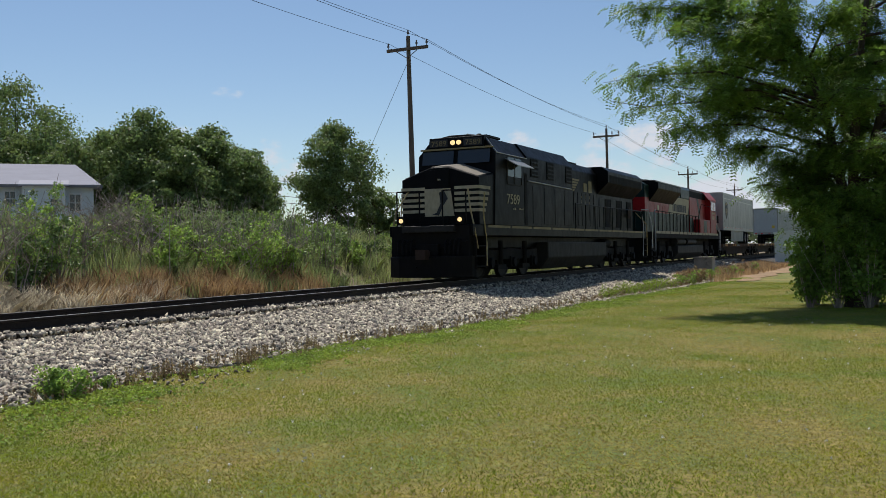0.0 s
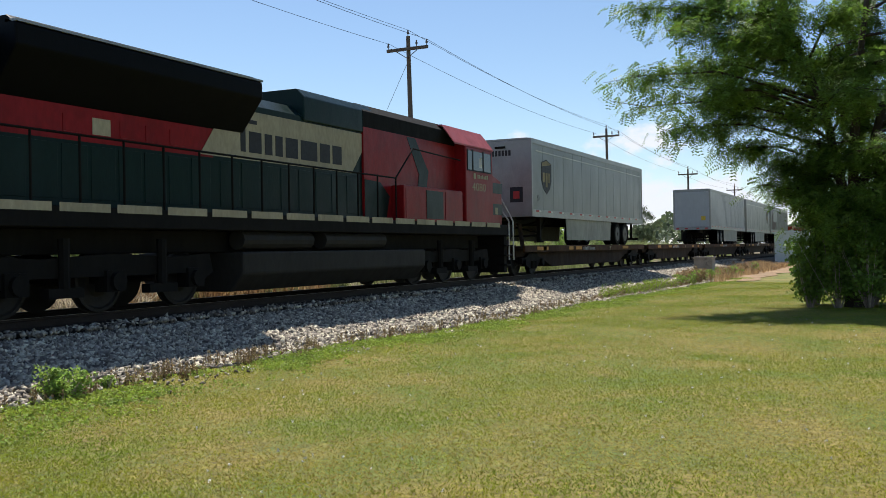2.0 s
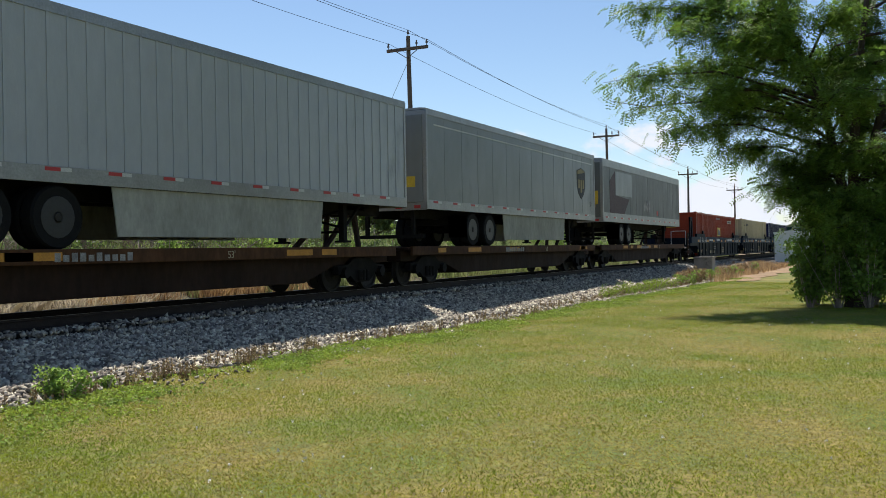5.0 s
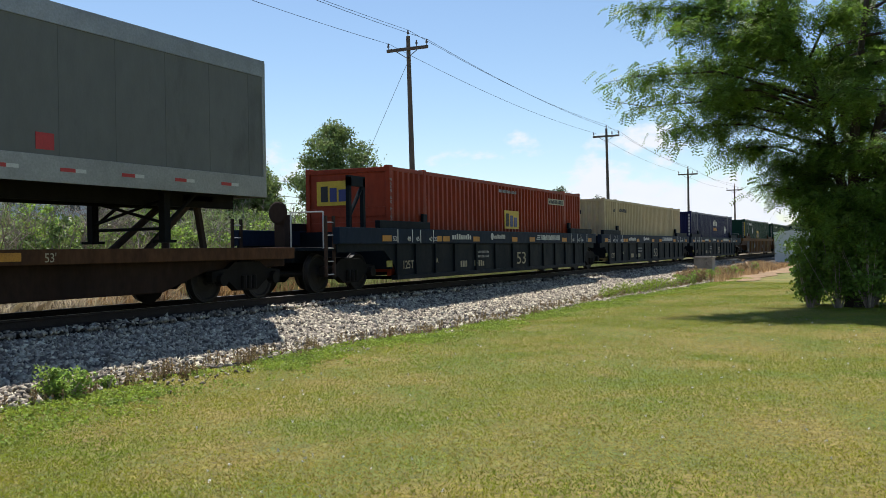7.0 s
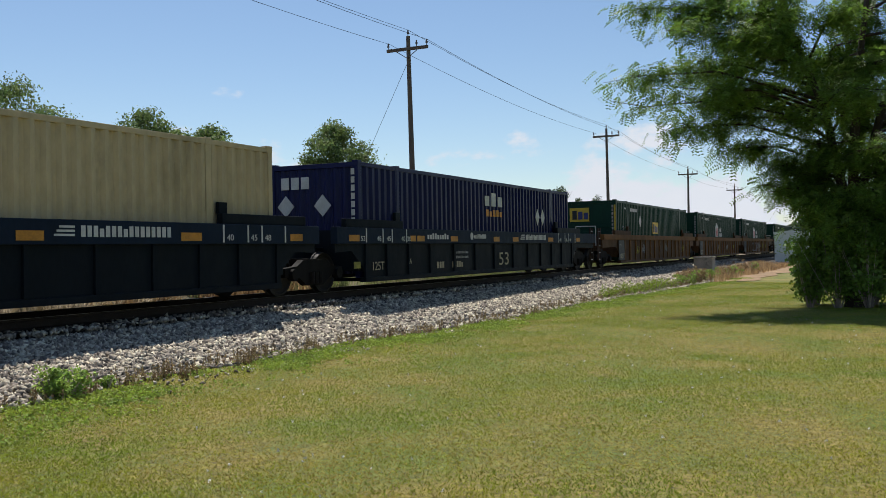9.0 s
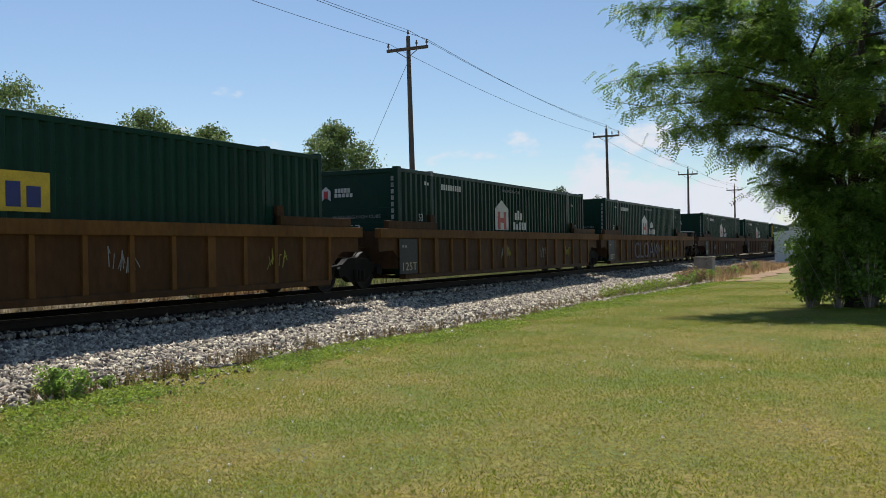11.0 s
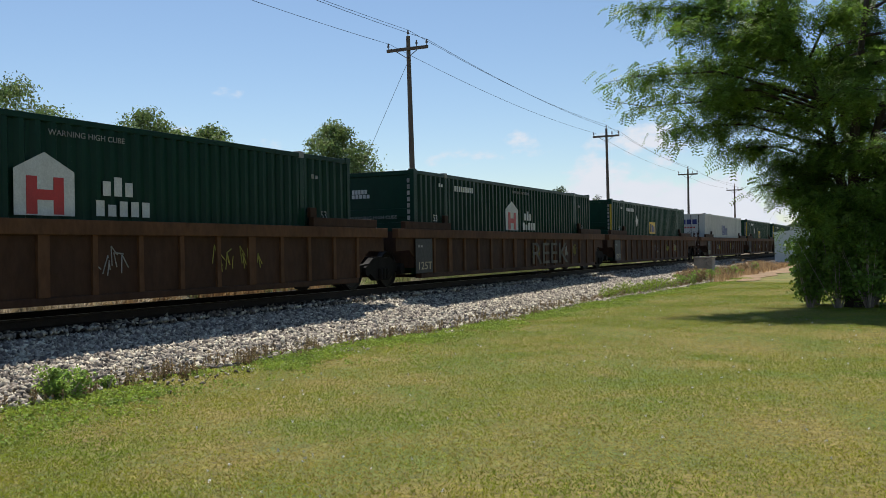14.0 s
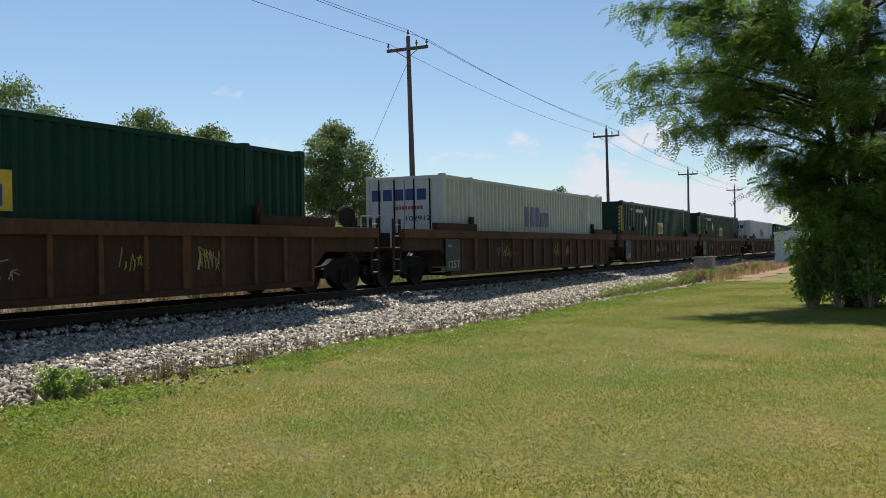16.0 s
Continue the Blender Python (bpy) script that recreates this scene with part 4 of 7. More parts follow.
M_SKIRT = paint("pale_side_skirt", (0.34, 0.34, 0.30), 0.6, grime=0.35)
M_DECK = paint("rusty_brown_flat_car", (0.032, 0.017, 0.011), 0.75, var=0.4, scale=0.7)
M_SILL = paint("worn_brown_sill", (0.085, 0.038, 0.016), 0.75, var=0.45, scale=0.8)
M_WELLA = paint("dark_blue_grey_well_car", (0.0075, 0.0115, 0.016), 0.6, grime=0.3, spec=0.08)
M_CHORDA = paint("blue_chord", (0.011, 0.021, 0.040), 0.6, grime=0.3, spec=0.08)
# the two brown chord paints are lightened copies: light on chords and ribs painted in
M_LITCHORDB = paint("lit_yellow_brown_chord", (0.155, 0.072, 0.019), 0.7, var=0.35, grime=0.4, scale=0.6)
M_LITCHORDC = paint("lit_red_brown_chord", (0.115, 0.055, 0.026), 0.75, var=0.35, grime=0.4, scale=0.6)
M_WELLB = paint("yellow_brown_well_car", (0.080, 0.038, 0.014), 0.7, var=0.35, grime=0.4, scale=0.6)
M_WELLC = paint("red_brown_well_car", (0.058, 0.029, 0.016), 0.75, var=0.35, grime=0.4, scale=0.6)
M_CHALKMARK = material("chalky_spray", (0.17, 0.15, 0.165), 0.8, var=0.5, scale=4)
M_GHOSTMARK = material("worn_grey_spray", (0.115, 0.105, 0.08), 0.8, var=0.5, scale=4)
M_YELLOWFADE = material("faded_yellow_spray", (0.33, 0.30, 0.06), 0.8, var=0.4, scale=5)
M_COUPLER = paint("brown_iron", (0.05, 0.032, 0.024), 0.8)


def wheelset(x, r, parent):
    sh = Shape()
    for s in (-1, 1):
        sh.disc_ring((0, s * 0.755, 0), [(-s * 0.07, r + 0.025), (-s * 0.045, r + 0.025), (-s * 0.04, r), (s * 0.06, r - 0.006), (s * 0.065, r - 0.06), (s * 0.03, r - 0.09), (s * 0.01, r * 0.5), (s * 0.05, r * 0.25), (s * 0.09, r * 0.2)], 28)
    sh.rod((0, -1.0, 0), (0, 1.0, 0), 0.08, n=10)
    ob = part("wheelset", sh, M_WHEEL, parent, at=(x, 0, r))
    WHEELS.append((ob, x, r))
    return ob


def truck(th, x, axles=(-0.88, 0.88), r=0.46, loco=False):
    """A bogie with cast side frames, springs and its wheelsets."""
    sh = Shape()
    a, b = min(axles), max(axles)
    for s in (-1, 1):
        y0, y1 = s * 1.0, s * 1.16
        y0, y1 = min(y0, y1), max(y0, y1)
        if loco:
            sh.across([(a - 0.55, 0.62), (a - 0.45, 0.98), (a + 0.5, 0.92), (0, 1.0), (b - 0.5, 0.92), (b + 0.45, 0.98), (b + 0.55, 0.62), (b + 0.2, 0.45), (b - 0.2, 0.62), (a + 0.2, 0.62), (a - 0.2, 0.45)][:11], y0, y1)
            for ax in axles:
                sh.box(ax - 0.22, ax + 0.22, s * 1.08 - 0.14, s * 1.08 + 0.14, 0.36, 0.72)
                sh.rod((ax, s * 1.1, r), (ax, s * 1.3, r), 0.16, n=12)
            for ax in (a + 0.9, b - 0.9):
                sh.rod((ax, s * 1.2, 0.45), (ax, s * 1.2, 1.25), 0.09, n=8)
                sh.box(ax - 0.35, ax + 0.35, s * 1.15 - 0.1, s * 1.15 + 0.1, 0.3, 0.46)
        else:
            sh.across([(a - 0.25, 0.42), (a - 0.25, 0.62), (a + 0.2, 0.66), (a + 0.45, 0.80), (b - 0.45, 0.80), (b - 0.2, 0.66), (b + 0.25, 0.62), (b + 0.25, 0.42), (b - 0.2, 0.44), (0.32, 0.22), (-0.32, 0.22), (a + 0.2, 0.44)], y0, y1)
            for ax in axles:
                sh.rod((ax, s * 1.1, r), (ax, s * 1.26, r), 0.13, n=10)
            for dx in (-0.16, 0, 0.16):
                sh.rod((dx, s * 1.18, 0.26), (dx, s * 1.18, 0.52), 0.065, n=8)
    sh.box(-0.2, 0.2, -1.1, 1.1, 0.5, 0.82)
    t = part("truck", sh, M_UNDER, th, "grimy cast steel truck", at=(x, 0, 0))
    for ax in axles:
        wheelset(ax, r, t)
    return t


def coupler(th, x, s):
    """Knuckle coupler that points to -x (s = -1) or +x."""
    part("coupler", Shape().box(min(x, x + s * 0.55), max(x, x + s * 0.55), -0.1, 0.1, 0.72, 0.94).box(min(x + s * 0.4, x + s * 0.7), max(x + s * 0.4, x + s * 0.7), -0.16, 0.16, 0.68, 0.98), M_COUPLER, th)
    part("air_hose", Shape().pipe([(x, 0.3, 0.8), (x + s * 0.25, 0.34, 0.45), (x + s * 0.6, 0.2, 0.42)], 0.03), M_TIRE, th)


def rail_run(th, pts, posts, z0, mat, name="handrail", r=0.022):
    part(name, Shape().pipe(pts, r, 6), mat, th)
    for x, y, z1 in posts:
        part("stanchion", Shape().rod((x, y, z0), (x, y, z1), r, n=6), mat, th)


def plate(name, th, x0, x1, z0, z1, y, mat, label="", t=0.006):
    """A thin marking on a side wall that faces -y."""
    return part(name, Shape().box(x0, x1, y - t, y, z0, z1), mat, th, label)


def end_plate(name, th, y0, y1, z0, z1, x, mat, label="", t=0.006):
    """A thin marking on an end wall that faces -x."""
    return part(name, Shape().box(x - t, x, y0, y1, z0, z1), mat, th, label)


def letters_as_bars(th, x0, x1, z0, z1, y, mat, n, seed):
    """Unnamed lettering: a row of plain bars of its size."""
    rng = random.Random(seed)
    w = (x1 - x0) / n
    sh = Shape()
    for i in range(n):
        k = rng.random()
        sh.box(x0 + i * w, x0 + i * w + w * 0.68, y - 0.005, y, z0, z0 + (z1 - z0) * (1.0 if k > 0.35 else 0.75))
    tagged(part("lettering", sh, mat, th), kind="stuff")


# ---- leading locomotive ----
def build_black_locomotive():
    th = thing("locomotive", "black six-axle diesel locomotive with pale nose stripes and lit headlights", "locomotive")
    K, U = M_BLACK, M_UNDER
    part("frame", Shape().box(0.45, 22.2, -1.45, 1.45, 1.40, 1.74).box(2.0, 20.5, -0.9, 0.9, 1.0, 1.4), K, th, bevel=0.02)
    for i in range(10):
        plate("sill_stripe", th, 1.6 + i * 2.05, 3.5 + i * 2.05, 1.66, 1.74, -1.452, M_GOLD, "dull gold stripe along the sill")
    part("plow", Shape().upward([(0.0, -0.9), (0.0, 0.9), (0.4, 1.42), (0.75, 1.42), (0.75, -1.42), (0.4, -1.42)], 0.12, 0.78), U, th, "black pilot plow", bevel=0.03)
    part("pilot", Shape().box(0.4, 0.62, -1.35, 1.35, 0.78, 1.72), U, th)
    coupler(th, 0.4, -1)
    coupler(th, 22.3, 1)
    part("draft_box", Shape().box(0.2, 0.45, -0.36, 0.36, 0.6, 1.15), U, th, bevel=0.02)
    part("anticlimber", Shape().box(0.22, 0.48, -0.9, 0.9, 1.52, 1.72), M_TANK, th, "dusty anticlimber lip", bevel=0.02)
    for y in (-1.05, -0.9, -0.75, -0.6, 0.6, 0.75, 0.9, 1.05):
        part("air_hose", Shape().pipe([(0.4, y, 1.3), (0.26, y, 1.2), (0.22, y * 0.98, 0.86), (0.32, y * 0.96, 0.7)], 0.026), M_TIRE, th)
    part("uncoupling_lever", Shape().pipe([(0.3, -1.3, 1.25), (0.25, -0.5, 1.05), (0.25, 0.5, 1.05), (0.3, 1.3, 1.25)], 0.016), M_UNDER, th)
    # steps
    for xe in (0.65, 21.55):
        for s in (-1, 1):
            for z in (0.42, 0.74, 1.06, 1.38):
                part("step", Shape().box(xe, xe + 0.7, min(s * 1.12, s * 1.48), max(s * 1.12, s * 1.48), z, z + 0.04), U, th)
            for xs in (xe - 0.03, xe + 0.7):
                part("step_side", Shape().box(xs, xs + 0.03, min(s * 1.1, s * 1.48), max(s * 1.1, s * 1.48), 0.38, 1.45), U, th)
    # nose: ridge in the middle, shoulders sloping to the sides
    n0, n1 = 1.15, 2.4
    vs = []
    for x, dz in ((n0, -0.06), (n1, 0.12)):
        vs += [(x, -1.36, 1.74), (x, -1.36, 3.30 + dz), (x, -0.3, 3.66 + dz), (x, 0.3, 3.66 + dz), (x, 1.36, 3.30 + dz), (x, 1.36, 1.74)]
    part("nose", Shape().add(vs, [(0, 1, 2, 3, 4, 5), (11, 10, 9, 8, 7, 6)] + [(i, 6 + i, 6 + (i + 1) % 6, (i + 1) % 6) for i in range(6)]), K, th, bevel=0.03)
    # the dusty tan also carries the sunlight that falls on the nose top
    part("nose_top", Shape().add([(n0 + 0.05, -1.3, 3.285), (n0 + 0.05, -0.3, 3.63), (n0 + 0.05, 0.3, 3.63), (n0 + 0.05, 1.3, 3.285), (n1 - 0.1, -1.3, 3.445), (n1 - 0.1, -0.3, 3.79), (n1 - 0.1, 0.3, 3.79), (n1 - 0.1, 1.3, 3.445)],
                                 [(0, 1, 5, 4), (1, 2, 6, 5), (2, 3, 7, 6)]), material("sunlit_dusty_tan_nose_top", (0.20, 0.17, 0.13), 0.7, var=0.3, scale=3), th, "dusty tan nose top with its sunlit look painted in")
    part("nose_door", Shape().box(n0 - 0.03, n0, -0.34, 0.34, 1.8, 3.52), K, th, bevel=0.01)
    part("nose_latch", Shape().box(n0 - 0.045, n0 - 0.03, -0.05, 0.05, 3.18, 3.23), M_CREAM, th, "small pale latch plate")
    for i in range(5):
        z = 2.16 + i * 0.18
        for y0, y1 in ((-1.38, -0.52), (0.52, 1.38)):
            end_plate("nose_stripe", th, y0, y1, z, z + 0.10, n0 - 0.012, M_CREAM, "pale stripe on the nose")
        plate("nose_stripe", th, n0, n0 + 0.5 + 0.1 * i, z, z + 0.10, -1.363, M_CREAM, "pale stripe on the nose")
    part("emblem", Shape().add([(n0 - 0.045, 0.52, 2.04), (n0 - 0.045, -0.52, 2.04), (n0 - 0.045, -0.4, 2.92), (n0 - 0.045, 0.52, 2.92), (n0 - 0.035, 0.52, 2.04), (n0 - 0.035, -0.52, 2.04), (n0 - 0.035, -0.4, 2.92), (n0 - 0.035, 0.52, 2.92)],
                               [(0, 1, 2, 3), (7, 6, 5, 4), (0, 4, 5, 1), (1, 5, 6, 2), (2, 6, 7, 3), (3, 7, 4, 0)]), M_CREAM, th, "pale panel with a dark plain shape")
    part("emblem_shape", Shape().along([(0.25, 2.1), (0.1, 2.15), (-0.05, 2.45), (0.0, 2.8), (-0.18, 2.84), (-0.3, 2.6), (-0.12, 2.35), (0.02, 2.06)], n0 - 0.055, n0 - 0.046), M_DARKMARK, th)
    # cab
    cab_side = [(-1.4, 1.74), (-1.4, 4.1), (-0.95, 4.66), (-0.3, 4.78), (0.3, 4.78), (0.95, 4.66), (1.4, 4.1), (1.4, 1.74)]
    vs = [(2.3 + 0.2 * max(0, z - 3.4), y, z) for y, z in cab_side] + [(5.3, y, z) for y, z in cab_side]
    n = len(cab_side)
    part("cab", Shape().add(vs, [tuple(range(n))[::-1], tuple(range(n, 2 * n))] + [(i, (i + 1) % n, n + (i + 1) % n, n + i) for i in range(n)]), K, th, bevel=0.025)
    for y0, y1 in ((-1.22, -0.08), (0.08, 1.22)):
        part("windshield", Shape().add([(2.35, y0, 3.8), (2.35, y1, 3.8), (2.44, y1, 4.26), (2.44, y0, 4.26), (2.43, y0, 3.8), (2.43, y1, 3.8), (2.52, y1, 4.26), (2.52, y0, 4.26)],
                                       [(0, 1, 2, 3), (7, 6, 5, 4), (0, 4, 5, 1), (1, 5, 6, 2), (2, 6, 7, 3), (3, 7, 4, 0)]), M_DARKGLASS, th)
    part("visor", Shape().box(2.36, 2.6, -1.28, 1.28, 4.28, 4.33), M_GOLD, th, "pale sun visor above the windshield")
    hb = part("number_board_box", Shape().across([(2.38, 4.34), (2.48, 4.70), (3.0, 4.76), (3.0, 4.34)], -1.0, 1.0), K, th, bevel=0.02)
    for y in (-0.62, 0.62):
        end_plate("number_board", th, y - 0.33, y + 0.33, 4.39, 4.63, 2.40, M_DARKMARK)
        text_part("number", "7589", M_GOLD, th, 2.385, y + 0.27, 4.42, 0.24, "end", width=0.54)
    for y in (-0.11, 0.11):
        part("headlight", Shape().disc_ring((2.40, y, 4.51), [(-0.04, 0.07), (0.0, 0.08), (0.06, 0.085)], 16, "x"), M_LAMP, th, "lit headlight")
    for y in (-1.02, 1.02):
        dl = part("ditch_light", Shape().box(0.42, 0.62, y - 0.14, y + 0.14, 1.76, 2.04), U, th)
        part("lens", Shape().disc_ring((0.41, y, 1.9), [(-0.02, 0.062), (0.0, 0.07), (0.03, 0.075)], 14, "x"), M_LAMP, dl, "lit ditch light")
    for s in (-1, 1):
        yy = s * 1.405
        y0, y1 = min(yy, yy + s * 0.012), max(yy, yy + s * 0.012)
        part("side_window", Shape().box(3.45, 4.05, y0, y1, 3.4, 4.04).box(4.12, 4.72, y0, y1, 3.4, 4.04), M_DARKGLASS, th)
        part("window_shade", Shape().add([(3.3, yy, 3.98), (4.85, yy, 3.98), (4.85, yy + s * 0.42, 3.74), (3.3, yy + s * 0.42, 3.74), (3.3, yy, 3.95), (4.85, yy, 3.95), (4.85, yy + s * 0.42, 3.71), (3.3, yy + s * 0.42, 3.71)],
                                         [(0, 1, 2, 3), (7, 6, 5, 4), (0, 4, 5, 1), (1, 5, 6, 2), (2, 6, 7, 3), (3, 7, 4, 0)]), M_ALU, th, "pale folding window shade")
        part("window_frame", Shape().box(3.4, 3.45, y0 - 0.004, y1 + 0.004, 3.17, 3.93).box(4.05, 4.12, y0 - 0.004, y1 + 0.004, 3.17, 3.93).box(4.72, 4.77, y0 - 0.004, y1 + 0.004, 3.17, 3.93).box(3.4, 4.77, y0 - 0.004, y1 + 0.004, 3.12, 3.17), M_TANK, th)
    text_part("number", "7589", M_CREAM, th, 3.35, -1.408, 2.48, 0.48, width=1.15)
    letters_as_bars(th, 3.9, 4.2, 2.28, 2.36, -1.405, M_CREAM, 2, 1)
    letters_as_bars(th, 4.5, 4.9, 2.30, 2.36, -1.405, M_CREAM, 5, 2)
    part("cab_door", Shape().box(5.0, 5.28, -1.41, -1.40, 1.8, 3.6), M_UNDER, th)
    # pale grey pipes draw the highlight along the lit chamfer of the cab roof
    part("roof_edge", Shape().pipe([(2.56, -1.40, 4.12), (2.66, -0.96, 4.67), (2.70, -0.3, 4.80)], 0.02).pipe([(2.56, -1.405, 4.12), (5.25, -1.405, 4.12)], 0.016), M_GREYRAIL, th, "pale roof edge drawn as a highlight")
    for x, y in ((3.2, -0.5), (3.5, 0.3), (4.8, 0.5)):
        part("antenna", Shape().disc_ring((x, y, 4.76), [(0, 0.10), (0.05, 0.10), (0.09, 0.06)], 12, "z"), M_TANK, th)
    part("roof_hatch", Shape().box(3.4, 4.6, -0.7, 0.7, 4.76, 4.84), K, th, bevel=0.02)
    part("horn", Shape().pipe([(5.0, -0.35, 4.56), (5.0, -0.35, 4.72)], 0.03).rod((4.7, -0.35, 4.74), (5.2, -0.35, 4.74), 0.03, 0.08).rod((4.7, -0.2, 4.74), (5.1, -0.2, 4.74), 0.03, 0.07), M_ALU, th)
    # tall electrical cabinet, engine hood, radiator
    part("cabinet", Shape().along([(-1.38, 1.74), (-1.38, 4.2), (-1.0, 4.68), (1.0, 4.68), (1.38, 4.2), (1.38, 1.74)], 5.3, 10.5), K, th, bevel=0.025)
    for x in (5.9, 7.1, 8.3, 9.4):
        part("cabinet_door", Shape().box(x, x + 1.0, -1.392, -1.38, 1.85, 3.2), K, th, bevel=0.01)
    for x in (5.7, 7.4, 9.6):
        bay = part("air_intake", Shape().box(x, x + 0.75, -1.397, -1.38, 3.52, 4.16), M_UNDER, th, "dark louvred air intake")
        for i in range(4):
            part("slat", Shape().box(x + 0.03, x + 0.72, -1.41, -1.397, 3.57 + i * 0.15, 3.62 + i * 0.15), M_BLACK, bay)
    part("roof_rail", Shape().pipe([(5.6, -1.2, 4.32), (10.3, -1.2, 4.32)], 0.018), M_GREYRAIL, th)
    part("cable_conduit", Shape().pipe([(5.4, -1.42, 3.35), (10.2, -1.42, 3.30)], 0.02), M_GREYRAIL, th)
    part("engine_hood", Shape().along([(-0.98, 1.74), (-0.98, 4.2), (-0.75, 4.52), (0.75, 4.52), (0.98, 4.2), (0.98, 1.74)], 10.5, 15.2), K, th, bevel=0.025)
    for i in range(8):
        x = 10.65 + i * 0.57
        part("hood_door", Shape().box(x, x + 0.5, -1.0, -0.98, 1.9, 3.3), K, th, bevel=0.01)
    part("exhaust", Shape().box(12.6, 13.8, -0.5, 0.5, 4.50, 4.66), U, th, bevel=0.03)
    part("silencer", Shape().rod((10.8, -0.5, 4.58), (11.6, -0.5, 4.58), 0.12).rod((10.8, -0.1, 4.58), (11.6, -0.1, 4.58), 0.12), U, th)
    for i in range(5):
        z = 3.85 - i * 0.11
        part("side_emblem", Shape().add([(11.0 + 0.03 * i, -0.993, z), (12.6 - 0.16 * i, -0.993, z), (12.55 - 0.16 * i, -0.993, z - 0.075), (11.0 + 0.03 * i, -0.993, z - 0.075), (11.0, -0.982, z), (12.6 - 0.16 * i, -0.982, z), (12.55 - 0.16 * i, -0.982, z - 0.075), (11.0, -0.982, z - 0.075)],
                                        [(0, 1, 2, 3), (7, 6, 5, 4), (0, 4, 5, 1), (1, 5, 6, 2), (2, 6, 7, 3), (3, 7, 4, 0)]), M_GOLD, th, "dull gold emblem bars")
    letters_as_bars(th, 13.2, 14.6, 3.36, 3.86, -0.985, M_GOLD, 2, 3)
    letters_as_bars(th, 12.9, 14.4, 3.08, 3.22, -0.985, M_GOLD, 7, 4)
    letters_as_bars(th, 12.85, 14.4, 2.86, 3.0, -0.985, M_GOLD, 8, 5)
    part("rear_hood", Shape().along([(-0.98, 1.74), (-0.98, 3.9), (0.98, 3.9), (0.98, 1.74)], 15.2, 21.45), K, th, bevel=0.025)
    part("radiator", Shape().along([(-0.98, 3.35), (-1.5, 3.86), (-1.5, 4.36), (-1.2, 4.58), (1.2, 4.58), (1.5, 4.36), (1.5, 3.86), (0.98, 3.35)], 15.2, 21.45), K, th, bevel=0.03)
    part("radiator_grille", Shape().box(15.5, 21.2, -1.512, -1.5, 3.85, 4.2), U, th)
    for i in range(4):
        part("radiator_screen", Shape().box(15.6 + i * 1.45, 16.9 + i * 1.45, -1.05, 1.05, 4.58, 4.61), M_ALU, th)
    for i in range(6):
        part("hood_door", Shape().box(15.5 + i * 0.95, 16.3 + i * 0.95, -1.0, -0.98, 1.9, 3.2), U if i % 2 else K, th, bevel=0.01)
    part("brake_wheel", Shape().disc_ring((20.2, -1.12, 2.65), [(-0.03, 0.26), (0.0, 0.29), (0.03, 0.26)], 18), M_COUPLER, th)
    rail_run(th, [(10.7, -1.42, 2.75), (21.5, -1.42, 2.75)], [(10.7 + i * 1.35, -1.42, 2.75) for i in range(9)], 1.74, K)
    rail_run(th, [(10.7, 1.42, 2.75), (21.5, 1.42, 2.75)], [(10.7 + i * 2.7, 1.42, 2.75) for i in range(5)], 1.74, K)
    for s in (-1, 1):
        part("step_handrail", Shape().pipe([(1.35, s * 1.46, 2.75), (1.25, s * 1.46, 2.1), (1.42, s * 1.48, 1.2), (1.42, s * 1.48, 0.45)], 0.024), M_RAILING, th, "yellowed handrail")
        part("step_handrail", Shape().pipe([(1.0, s * 1.05, 2.86), (0.62, s * 1.3, 2.2), (0.6, s * 1.46, 1.5), (0.75, s * 1.48, 1.0)], 0.024), M_RAILING, th, "yellowed handrail")
        part("step_handrail", Shape().pipe([(21.5, s * 1.4, 2.75), (21.75, s * 1.46, 2.1), (21.5, s * 1.48, 0.5)], 0.024), M_GREYRAIL, th)
        part("step_handrail", Shape().pipe([(22.25, s * 0.9, 2.75), (22.4, s * 1.46, 2.1), (22.3, s * 1.48, 0.5)], 0.024), M_RAILING, th)
        part("front_handrail", Shape().pipe([(0.5, s * 0.4, 1.74), (0.5, s * 0.4, 2.82), (0.5, s * 1.2, 2.82), (0.5, s * 1.2, 1.74)], 0.024), K, th)
    part("rear_platform_rail", Shape().pipe([(22.2, -1.3, 1.74), (22.2, -1.3, 2.75), (22.2, 1.3, 2.75), (22.2, 1.3, 1.74)], 0.024), K, th)
    part("fuel_tank", Shape().along([(-1.38, 1.2), (-1.38, 0.62), (-1.05, 0.2), (1.05, 0.2), (1.38, 0.62), (1.38, 1.2)], 7.45, 15.2), M_TANK, th, "dusty dark fuel tank", bevel=0.04)
    part("air_reservoir", Shape().rod((15.4, -1.1, 1.15), (16.2, -1.1, 1.15), 0.2, n=14), U, th)
    for x in (4.35, 18.4):
        truck(th, x, (-2.0, 0.0, 2.0), 0.53, True)
    rolling(th, 25.75)


